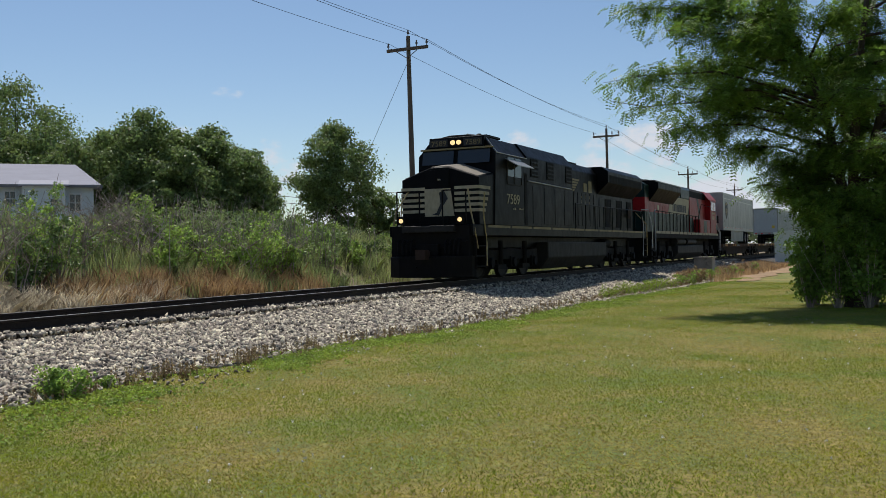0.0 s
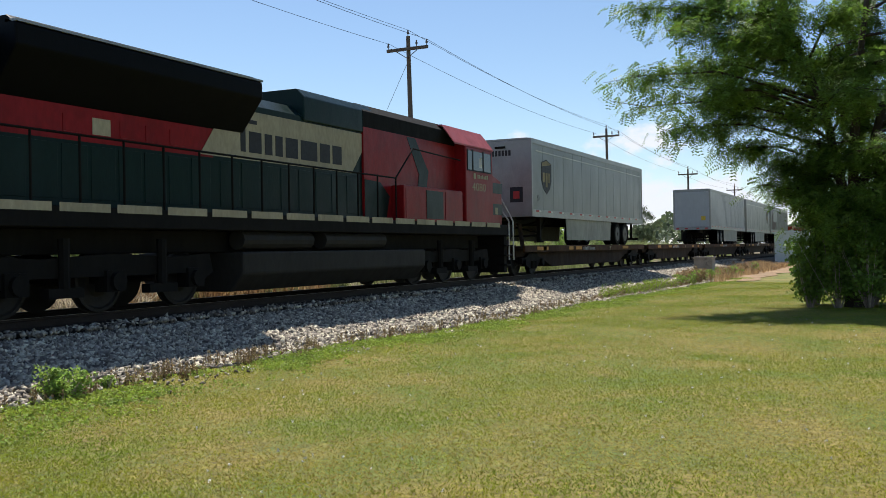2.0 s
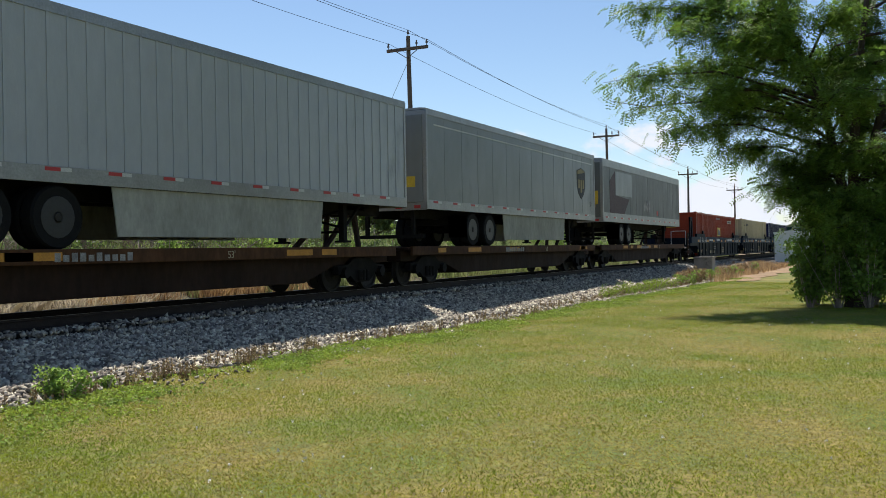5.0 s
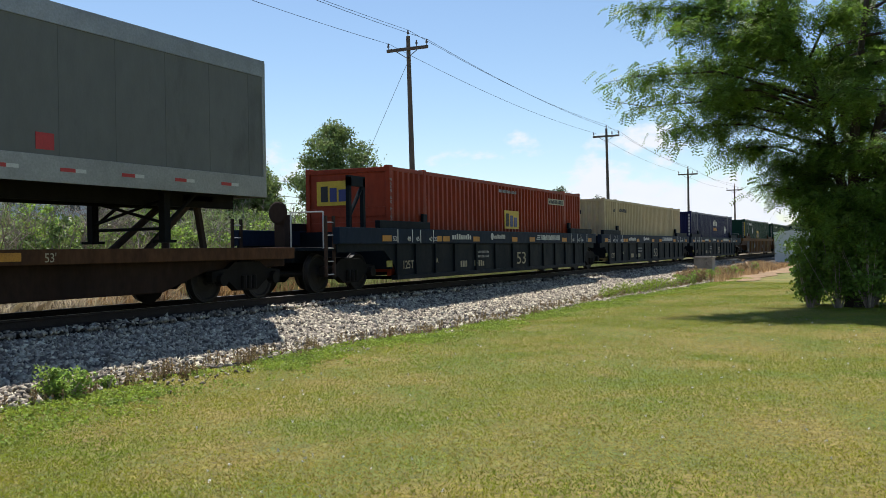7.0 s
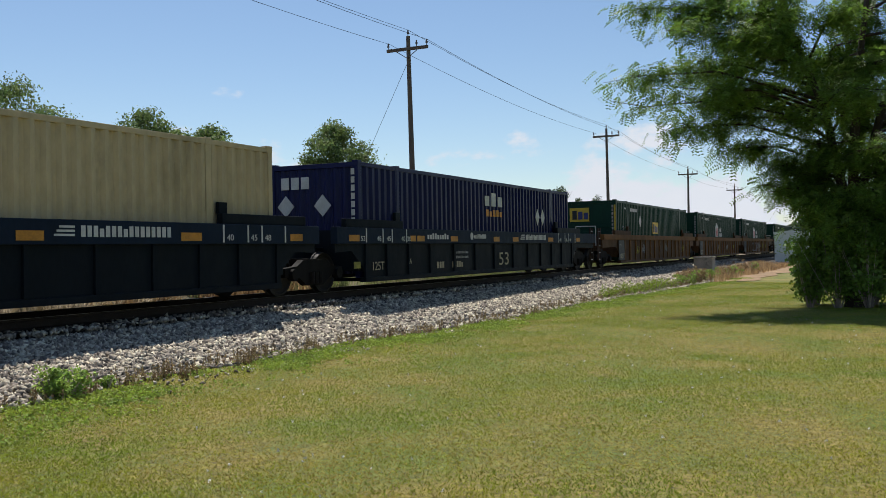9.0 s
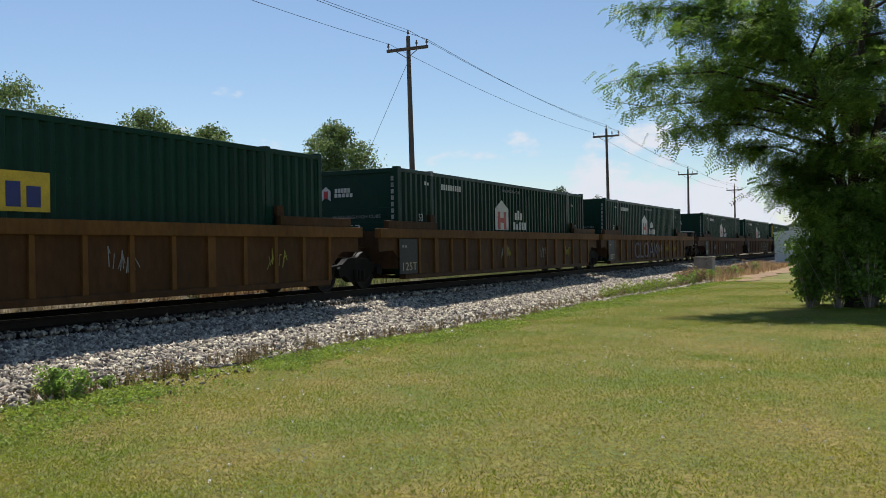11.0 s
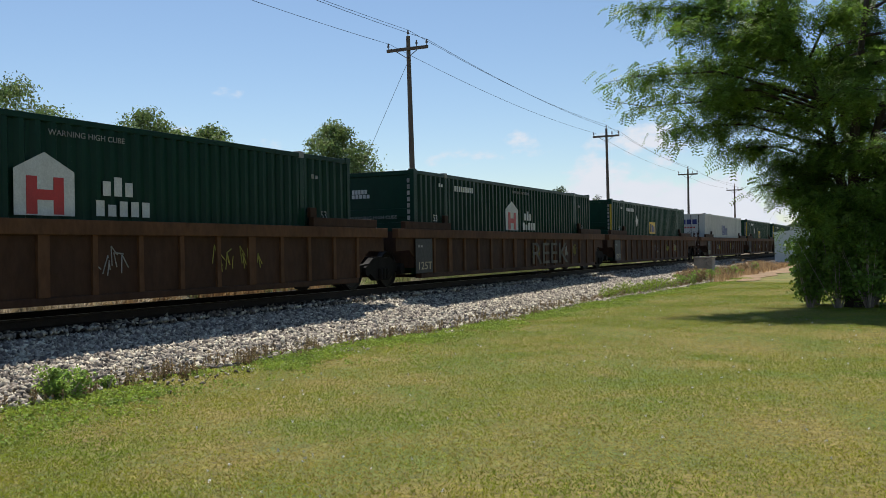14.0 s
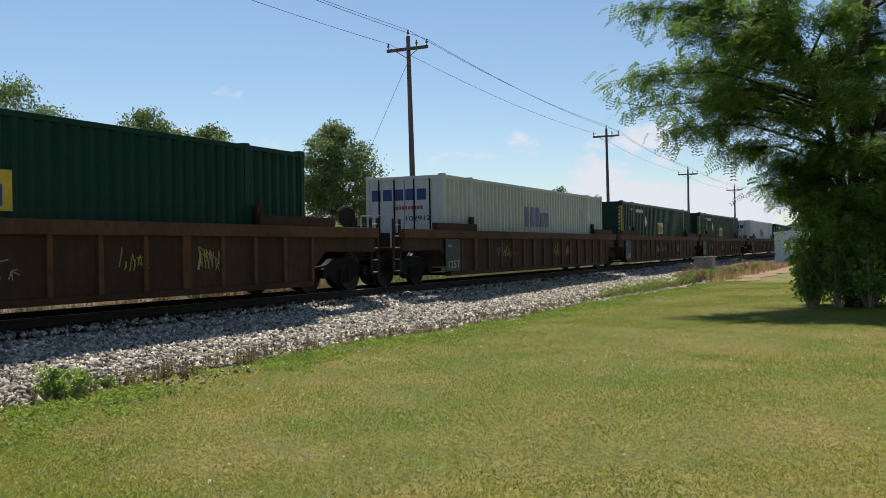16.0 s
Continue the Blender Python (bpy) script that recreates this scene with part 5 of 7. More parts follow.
# ---- trailing locomotive, running cab to the rear ----
def build_red_locomotive():
    th = thing("locomotive", "red and dark green six-axle diesel locomotive with a white side panel", "locomotive")
    R, G, U = M_FXRED, M_FXGREEN, M_UNDER
    part("frame", Shape().box(0.55, 21.6, -1.45, 1.45, 1.42, 1.76).box(2.0, 20.0, -0.9, 0.9, 1.0, 1.42), U, th, bevel=0.02)
    for i in range(16):
        plate("sill_stripe", th, 1.5 + i * 1.2, 2.55 + i * 1.2, 1.67, 1.81, -1.452, M_CREAM, "cream dashes along the sill")
    coupler(th, 0.5, -1)
    coupler(th, 21.7, 1)
    for xe in (0.6, 21.0):
        part("pilot", Shape().box(xe if xe > 5 else xe, xe + 0.25, -1.4, 1.4, 0.2, 1.42), U, th)
        for s in (-1, 1):
            for z in (0.42, 0.74, 1.06, 1.38):
                part("step", Shape().box(xe, xe + 0.6, min(s * 1.12, s * 1.48), max(s * 1.12, s * 1.48), z, z + 0.04), U, th)
    # hood in painted bands
    def band(x0, x1, z0, z1, mat, w=1.0, name="hood_side", label=""):
        part(name, Shape().box(x0, x1, -w, w, z0, z1), mat, th, label)
    band(0.95, 6.9, 1.76, 2.86, G, label="dark green lower hood")
    band(0.95, 6.9, 2.86, 3.62, R, label="red band on the hood")
    part("hood_top", Shape().along([(-1.0, 3.62), (-1.0, 4.28), (-0.75, 4.44), (0.75, 4.44), (1.0, 4.28), (1.0, 3.62)], 0.95, 6.9), G, th, "dark green hood top")
    band(6.9, 12.6, 1.76, 2.9, G, label="dark green lower hood")
    band(6.9, 12.6, 2.9, 3.92, G)
    part("hood_top", Shape().along([(-1.0, 3.92), (-1.0, 4.05), (-0.7, 4.3), (0.7, 4.3), (1.0, 4.05), (1.0, 3.92)], 6.9, 12.6), G, th)
    part("hood_blower", Shape().along([(-1.05, 3.95), (-1.05, 4.5), (-0.85, 4.7), (0.85, 4.7), (1.05, 4.5), (1.05, 3.95)], 10.0, 13.2), G, th, bevel=0.03)
    part("white_panel", Shape().add([(6.5, -1.012, 2.9), (12.1, -1.012, 2.9), (13.0, -1.012, 3.92), (7.3, -1.012, 3.92), (6.5, -1.002, 2.9), (12.1, -1.002, 2.9), (13.0, -1.002, 3.92), (7.3, -1.002, 3.92)],
                                    [(0, 1, 2, 3), (7, 6, 5, 4), (0, 4, 5, 1), (1, 5, 6, 2), (2, 6, 7, 3), (3, 7, 4, 0)]), M_CREAM, th, "white panel with dark lettering shapes")
    # plain lettering shapes
    sh = Shape()
    x = 7.75
    for w, h in ((0.16, 0.74), (0.42, 0.44), (0.26, 0.44), (0.26, 0.44), (0.46, 0.44), (0.66, 0.44), (0.42, 0.44), (0.4, 0.44)):
        sh.box(x, x + w, -1.02, -1.012, 3.06, 3.06 + h)
        x += w + 0.12
    sh.box(7.7, 8.3, -1.02, -1.012, 3.66, 3.74)
    part("lettering", sh, M_DARKMARK, th)
    band(12.6, 18.0, 1.76, 4.1, R, 1.06, "hood_side", "red hood behind the cab")
    part("hood_top", Shape().along([(-1.06, 4.1), (-1.06, 4.5), (-0.8, 4.72), (0.8, 4.72), (1.06, 4.5), (1.06, 4.1)], 12.6, 18.0), U, th)
    part("green_sweep", Shape().across([(14.9, 4.08), (15.4, 4.08), (16.2, 3.2), (16.0, 2.5), (15.4, 1.8), (14.9, 1.8), (15.5, 2.6), (15.6, 3.1)], -1.07, -1.062), G, th, "dark green sweep on the red hood")
    part("green_sweep", Shape().across([(12.62, 1.8), (13.7, 1.8), (13.9, 2.4), (13.4, 2.75), (12.62, 2.78)], -1.072, -1.062), G, th, "dark green lower hood")
    part("equipment_box", Shape().box(14.0, 17.7, -1.44, -1.06, 1.76, 2.7), R, th, bevel=0.02)
    for i in range(3):
        part("box_door", Shape().box(14.1 + i * 1.2, 15.15 + i * 1.2, -1.452, -1.44, 1.84, 2.62), R if i != 1 else G, th)
    for i in range(9):
        part("hood_door", Shape().box(1.3 + i * 0.62, 1.84 + i * 0.62, -1.012, -1.0, 1.9, 2.8), G, th, bevel=0.008)
    for i in range(8):
        part("hood_door", Shape().box(7.1 + i * 0.68, 7.7 + i * 0.68, -1.011, -1.0, 1.9, 2.82), G, th, bevel=0.008)
    for i in range(5):
        part("inspection_cover", Shape().box(3.2 + i * 0.62, 3.6 + i * 0.62, -1.01, -1.0, 3.0, 3.28), M_CREAM if i == 1 else R, th)
    # flared radiators
    part("radiator", Shape().along([(-1.0, 3.42), (-1.52, 4.1), (-1.52, 4.42), (-1.3, 4.56), (1.3, 4.56), (1.52, 4.42), (1.52, 4.1), (1.0, 3.42)], 1.9, 7.85), M_BLACK, th, "black flared radiator housing", bevel=0.03)
    part("radiator_edge", Shape().box(1.9, 7.85, -1.535, -1.3, 4.44, 4.48), M_ALU, th)
    for i in range(3):
        part("radiator_fan", Shape().disc_ring((3.0 + i * 1.9, 0, 4.56), [(0, 0.75), (0.1, 0.75), (0.1, 0.7)], 20, "z"), U, th)
    # cab and nose
    part("cab", Shape().along([(-1.42, 1.76), (-1.42, 4.08), (-1.0, 4.62), (1.0, 4.62), (1.42, 4.08), (1.42, 1.76)], 18.0, 20.1), R, th, "red cab", bevel=0.03)
    # roof in a paler red than the cab walls
    part("cab_roof", Shape().along([(-1.43, 4.09), (-1.02, 4.63), (1.02, 4.63), (1.43, 4.09), (1.43, 4.14), (1.02, 4.68), (-1.02, 4.68), (-1.43, 4.14)], 17.2, 20.12), paint("paler_red_roof", (0.46, 0.10, 0.10)), th, "paler red roof")
    for x0, x1 in ((18.15, 18.45), (18.55, 19.25), (19.35, 19.9)):
        part("side_window", Shape().box(x0, x1, -1.432, -1.42, 3.4, 3.98), M_DARKGLASS, th)
        part("window_frame", Shape().box(x0 - 0.04, x0, -1.436, -1.42, 3.36, 4.02).box(x1, x1 + 0.04, -1.436, -1.42, 3.36, 4.02).box(x0, x1, -1.436, -1.42, 3.36, 3.4), M_BLACK, th)
    part("document_in_window", Shape().box(19.0, 19.2, -1.434, -1.432, 3.5, 3.8), M_WHITEMARK, th)
    text_part("number", "4080", M_CREAM, th, 18.45, -1.424, 2.78, 0.34, width=1.05)
    part("emblem", Shape().disc_ring((18.65, -1.43, 3.22), [(0, 0.1), (0.008, 0.1)], 14), M_CREAM, th)
    letters_as_bars(th, 18.85, 19.7, 3.16, 3.28, -1.425, M_CREAM, 7, 9)
    part("nose", Shape().across([(20.1, 1.76), (20.1, 3.42), (20.3, 3.38), (21.05, 3.2), (21.12, 3.05), (21.12, 1.76)], -1.3, 1.3), R, th, "red nose with dark green bands", bevel=0.03)
    part("nose_band", Shape().box(20.12, 21.13, -1.31, 1.31, 2.78, 3.12), G, th)
    part("nose_band", Shape().box(20.12, 21.13, -1.31, 1.31, 2.08, 2.44), G, th)
    plate("sign", th, 20.5, 20.72, 2.1, 2.32, -1.312, M_CREAM)
    # far end: number, twin lights, door
    end_plate("rear_door", th, -0.35, 0.35, 1.9, 3.6, 0.945, M_BLACK)
    for y in (-0.62, -0.44):
        part("headlight", Shape().disc_ring((0.93, y, 3.95), [(-0.03, 0.07), (0.02, 0.08)], 12, "x"), M_DULL_LAMP, th)
    text_part("number", "1080", M_GOLD, th, 2.3, -1.006, 3.92, 0.26, width=0.72)
    part("rear_ladder", Shape().pipe([(0.85, 0.75, 1.8), (0.85, 0.75, 4.3)], 0.02).pipe([(0.85, 1.05, 1.8), (0.85, 1.05, 4.3)], 0.02), M_GREYRAIL, th)
    rail_run(th, [(1.35, -1.42, 0.75), (1.35, -1.42, 1.9), (1.25, -1.42, 2.1), (1.25, -1.42, 2.85), (1.4, -1.42, 2.9), (13.6, -1.42, 2.85), (14.6, -1.42, 3.7), (17.6, -1.42, 3.62)], [(2.2 + i * 0.95, -1.42, 2.88) for i in range(13)], 1.76, M_UNDER)
    part("step_handrail", Shape().pipe([(1.3, -1.47, 0.75), (1.3, -1.47, 1.85), (1.2, -1.47, 2.1), (1.2, -1.47, 2.9), (1.5, -1.44, 2.92)], 0.026), M_GREYRAIL, th, "pale grey handrail")
    part("step_handrail", Shape().pipe([(0.15, -1.0, 2.9), (0.45, -1.3, 2.9), (0.62, -1.46, 2.0), (0.62, -1.46, 0.9)], 0.026), M_GREYRAIL, th, "pale grey handrail")
    part("front_handrail", Shape().pipe([(21.15, -1.2, 2.75), (21.7, -1.45, 1.9), (21.7, -1.46, 0.6)], 0.026), M_GREYRAIL, th, "pale grey handrail")
    part("front_handrail", Shape().pipe([(21.15, -1.3, 2.2), (21.3, -1.46, 1.9), (21.3, -1.46, 0.6)], 0.026), M_GREYRAIL, th, "pale grey handrail")
    part("fuel_tank", Shape().along([(-1.38, 1.0), (-1.38, 0.55), (-1.05, 0.2), (1.05, 0.2), (1.38, 0.55), (1.38, 1.0)], 7.3, 15.3), M_TANK, th, "dusty dark fuel tank", bevel=0.04)
    for x0, x1 in ((7.4, 9.9), (10.4, 13.2)):
        part("air_reservoir", Shape().rod((x0, -1.15, 1.24), (x1, -1.15, 1.24), 0.2, n=14), M_TANK, th)
    for x in (4.1, 17.7):
        truck(th, x, (-2.0, 0.0, 2.0), 0.53, True)
    rolling(th, 48.75)


# ---- flat cars with highway trailers ----
def build_flat_car(u0, u1, hitch):
    """Low spine-like flat car. hitch: distances of raised trailer hitches along the deck."""
    L = u1 - u0
    th = thing("flat_car", "rust-brown intermodal flat car with a deep centre sill", "flat car", "flat cars of the train")
    part("centre_sill", Shape().across([(0.3, 0.98), (0.3, 0.68), (2.9, 0.62), (4.1, 0.27), (L - 4.1, 0.27), (L - 2.9, 0.62), (L - 0.3, 0.68), (L - 0.3, 0.98)], -1.05, 1.05), M_DECK, th, bevel=0.02)
    part("deck", Shape().box(0.25, L - 0.25, -1.3, 1.3, 0.98, 1.05), M_DECK, th, bevel=0.01)
    for s in (-1, 1):
        part("side_sill", Shape().box(0.4, L - 0.4, min(s * 1.3, s * 1.38), max(s * 1.3, s * 1.38), 0.84, 1.08), M_SILL, th, "worn brown side sill", bevel=0.008)
    rng = random.Random(int(u0))
    for i in range(5):
        x = 1.5 + rng.random() * (L - 3.5)
        plate("side_mark", th, x, x + rng.uniform(0.4, 1.0), 0.9, 1.03, -1.382, M_ORANGEMARK, "worn orange mark")
    text_part("length_mark", "53'", M_CREAM, th, L * 0.62, -1.386, 0.88, 0.2)
    letters_as_bars(th, L * 0.40, L * 0.40 + 1.7, 0.88, 1.02, -1.384, M_FADEMARK, 10, int(u0))
    part("bridge_plate", Shape().box(-0.1, 0.5, -1.0, 1.0, 1.05, 1.09), M_DECK, th)
    for x in hitch:
        part("hitch", Shape().rod((x - 1.4, -0.45, 1.05), (x, -0.35, 2.05), 0.07, n=6).rod((x - 1.4, 0.45, 1.05), (x, 0.35, 2.05), 0.07, n=6).rod((x + 0.15, -0.5, 1.05), (x + 0.05, -0.4, 2.05), 0.08, n=6).rod((x + 0.15, 0.5, 1.05), (x + 0.05, 0.4, 2.05), 0.08, n=6).box(x - 0.45, x + 0.45, -0.5, 0.5, 2.03, 2.13), M_COUPLER, th, "rusty trailer hitch")
    coupler(th, 0.3, -1)
    for x in (1.75, L - 1.75):
        truck(th, x, (-0.85, 0.85), 0.46)
    rolling(th, u0)
    return th


def road_wheel(parent, x, y):
    w = part("road_wheel", Shape().disc_ring((0, 0, 0), [(-0.13, 0.36), (-0.14, 0.48), (-0.1, 0.51), (0.1, 0.51), (0.14, 0.48), (0.13, 0.36)], 26), M_TIRE, parent, "black tyre on a dull rim", at=(x, y, 1.585))
    part("rim", Shape().disc_ring((0, -0.135, 0), [(0, 0.33), (0.02, 0.34), (0.06, 0.29), (0.07, 0.13), (0.02, 0.1), (0.0, 0.09)], 20), M_RIM, w)
    part("hub", Shape().disc_ring((0, -0.12, 0), [(-0.03, 0.07), (0.0, 0.09), (0.05, 0.09)], 12), M_WHEEL, w)


def build_trailer(u, skin, label, rear_first, ribs=False, style="", tall=4.97):
    th = thing("highway_trailer", label, "semi-trailer", "highway trailers on the flat cars")
    L, z0 = 16.15, 2.12
    m = (lambda x: x) if not rear_first else (lambda x: L - x)       # x counted from the trailer's nose

    def span(a, b):
        return min(m(a), m(b)), max(m(a), m(b))
    part("body", Shape().box(0.02, L - 0.02, -1.28, 1.28, z0 + 0.16, tall - 0.06), skin, th, bevel=0.015)
    part("roof", Shape().along([(-1.29, tall - 0.06), (-1.29, tall - 0.02), (-1.1, tall), (1.1, tall), (1.29, tall - 0.02), (1.29, tall - 0.06)], 0, L), M_ALU, th)
    for s in (-1, 1):
        y0, y1 = min(s * 1.28, s * 1.30), max(s * 1.28, s * 1.30)
        deep = 0.42 if style == "patch" else 0.26
        part("top_rail", Shape().box(0, L, y0, y1, tall - (0.36 if style == "patch" else 0.2), tall - 0.06), M_ALU, th)
        part("bottom_rail", Shape().box(0, L, y0, y1, z0, z0 + deep), M_ALU, th, bevel=0.006)
    for x in (0.0, L - 0.1):
        part("corner_post", Shape().box(x, x + 0.1, -1.302, 1.302, z0, tall - 0.07), M_ALU, th, bevel=0.01)
    part("chassis", Shape().box(0.1, L - 0.1, -0.5, -0.38, z0 - 0.22, z0 + 0.16).box(0.1, L - 0.1, 0.38, 0.5, z0 - 0.22, z0 + 0.16), M_UNDER, th)
    part("floor", Shape().box(0.05, L - 0.05, -1.26, 1.26, z0 + 0.06, z0 + 0.16), M_UNDER, th)
    n = 12
    me_r = Shape().box(0, 0.30, -1.305, -1.30, z0 + 0.18, z0 + 0.24).mesh("reflector", M_REDMARK)
    me_w = Shape().box(0.30, 0.52, -1.305, -1.30, z0 + 0.18, z0 + 0.24).mesh("reflector", M_WHITEMARK)
    for i in range(n):
        part("reflector", me_r, None, th, at=(0.4 + i * 1.3, 0, 0))
        part("reflector", me_w, None, th, at=(0.4 + i * 1.3, 0, 0))
    if ribs:
        me = Shape().box(-0.025, 0.025, -1.296, -1.28, z0 + 0.26, tall - 0.2).mesh("side_post", skin)
        for i in range(39):
            part("side_post", me, None, th, at=(0.4 + i * 0.4, 0, 0))
    else:
        for i in range(13):
            x = 1.2 + i * 1.2
            part("panel_seam", Shape().box(x, x + 0.03, -1.285, -1.28, z0 + 0.26, tall - 0.2), skin, th)
        if style != "patch":
            part("trim_line", Shape().box(0.5, L - 0.4, -1.288, -1.28, tall - 0.46, tall - 0.42), M_WHITEMARK, th, "thin pale line below the roof")
    # skirt, landing legs, tandem
    a, b = span(4.1, 10.3)
    legs = 1.75 if not rear_first else 2.6
    if style != "patch":
        part("side_skirt", Shape().across([(a, 1.28), (b, 1.28), (b + 0.12, z0), (a - 0.12, z0)], -1.24, -1.21), M_SKIRT, th, "pale side skirt panel", bevel=0.008)
    if style != "patch":
        part("side_skirt", Shape().across([(a, 1.28), (b, 1.28), (b + 0.12, z0), (a - 0.12, z0)], 1.21, 1.24), M_SKIRT, th, "pale side skirt panel")
    for s in (-1, 1):
        x = m(legs)
        part("landing_leg", Shape().box(x - 0.08, x + 0.08, s * 0.9 - 0.07, s * 0.9 + 0.07, 1.22, z0).box(x - 0.16, x + 0.16, s * 0.9 - 0.14, s * 0.9 + 0.14, 1.19, 1.24).rod((x + 0.9, s * 0.85, z0), (x, s * 0.9, 1.5), 0.035), M_UNDER, th)
    part("leg_brace", Shape().rod((m(legs), -0.9, 1.55), (m(legs), 0.9, 2.0), 0.03).rod((m(legs), 0.9, 1.55), (m(legs), -0.9, 2.0), 0.03).rod((m(legs), -0.9, 1.45), (m(legs), 0.9, 1.45), 0.03), M_UNDER, th)
    a, b = span(10.6, 13.8)
    part("tandem_frame", Shape().box(a, b, -0.62, 0.62, 1.72, 1.92), M_UNDER, th)
    for xx in (11.55, 12.9):
        part("axle", Shape().rod((m(xx), -1.0, 1.585), (m(xx), 1.0, 1.585), 0.07), M_UNDER, th)
        for y in (-1.1, -0.78, 0.78, 1.1):
            road_wheel(th, m(xx), y)
        part("mud_flap", Shape().box(m(13.4) - 0.01, m(13.4) + 0.01, -1.25, -0.65, 1.35, 2.0), M_TIRE, th)
    x = m(15.95)
    part("rear_guard", Shape().box(x - 0.05, x + 0.05, -1.1, 1.1, 1.32, 1.42).box(x - 0.05, x + 0.05, -0.8, -0.7, 1.42, z0).box(x - 0.05, x + 0.05, 0.7, 0.8, 1.42, z0), M_UNDER, th)
    if rear_first:
        part("door", Shape().box(-0.03, 0.0, -1.18, 1.18, z0 + 0.2, tall - 0.2), skin, th, "roll-up rear door", bevel=0.01)
        end_plate("warning_sign", th, -0.95, -0.65, 2.75, 3.05, -0.032, M_YELLOWMARK, "yellow sign")
        end_plate("bumper", th, -1.28, 1.28, z0 - 0.02, z0 + 0.18, -0.01, M_ALU)
        for y in (-1.0, -0.4, 0.4, 1.0):
            end_plate("tail_lamp", th, y - 0.1, y + 0.1, z0 + 0.03, z0 + 0.12, -0.018, M_REDMARK)
    else:
        end_plate("placard", th, -0.95, -0.45, 2.65, 3.2, -0.004, M_DARKMARK, "dark placard with a red shape")
        end_plate("placard_shape", th, -0.82, -0.58, 2.78, 3.05, -0.012, M_REDMARK)
        letters_as_end = Shape()
        for i in range(6):
            letters_as_end.box(-0.01, -0.004, 0.15 - i * 0.13, 0.24 - i * 0.13, 4.35, 4.55)
        part("lettering", letters_as_end, M_DARKMARK, th)
        part("front_lamp_bracket", Shape().box(-0.06, 0.0, -0.3, 0.1, 4.62, 4.7), M_UNDER, th)
    if style == "shield":
        x = 1.05 if not rear_first else L - 2.45
        sh = [(x, 4.15), (x + 0.0, 3.5), (x + 0.18, 3.2), (x + 0.55, 2.98), (x + 0.92, 3.2), (x + 1.1, 3.5), (x + 1.1, 4.15), (x + 0.55, 4.28)]
        part("shield_emblem", Shape().across(sh, -1.292, -1.282), M_DARKMARK, th, "dark shield emblem with gold shapes")
        part("shield_top", Shape().across([(x + 0.05, 4.0), (x + 0.05, 4.13), (x + 0.55, 4.24), (x + 1.05, 4.13), (x + 0.7, 4.06)], -1.297, -1.293), M_GOLD, th)
        for k, w in enumerate((0.2, 0.22, 0.2)):
            part("shield_bar", Shape().box(x + 0.14 + k * 0.29, x + 0.14 + k * 0.29 + w, -1.297, -1.293, 3.42 if k != 1 else 3.25, 3.78), M_GOLD, th)
        text_part("length_mark", "53", M_DARKMARK, th, 0.55 if not rear_first else L - 0.75, -1.285, 2.72, 0.26)
    if style == "patch":
        part("maroon_patch", Shape().across([(1.15, 2.5), (3.6, 2.5), (4.6, 3.28), (2.1, 3.38), (2.1, 4.5), (1.15, 4.0)], -1.29, -1.282), material("faded_maroon", (0.05, 0.014, 0.017), 0.6, var=0.2), th, "faded maroon patch left of an old emblem")
        part("pale_patch", Shape().box(2.12, 5.1, -1.292, -1.282, 3.4, 4.5), M_TRAILER, th, "paler patch where an emblem was removed")
        for k in range(3):
            x = 7.45 + k * 0.5
            part("diamond_mark", Shape().across([(x, 3.05), (x + 0.22, 2.72), (x + 0.44, 3.05), (x + 0.22, 3.38)], -1.29, -1.282), M_FADEMARK, th)
        plate("red_label", th, 10.35, 10.7, 2.62, 2.88, -1.282, M_REDMARK)
        end_plate("yellow_label", th, -1.08, -0.72, 2.9, 3.5, -0.034, M_YELLOWMARK)
    rolling(th, u)


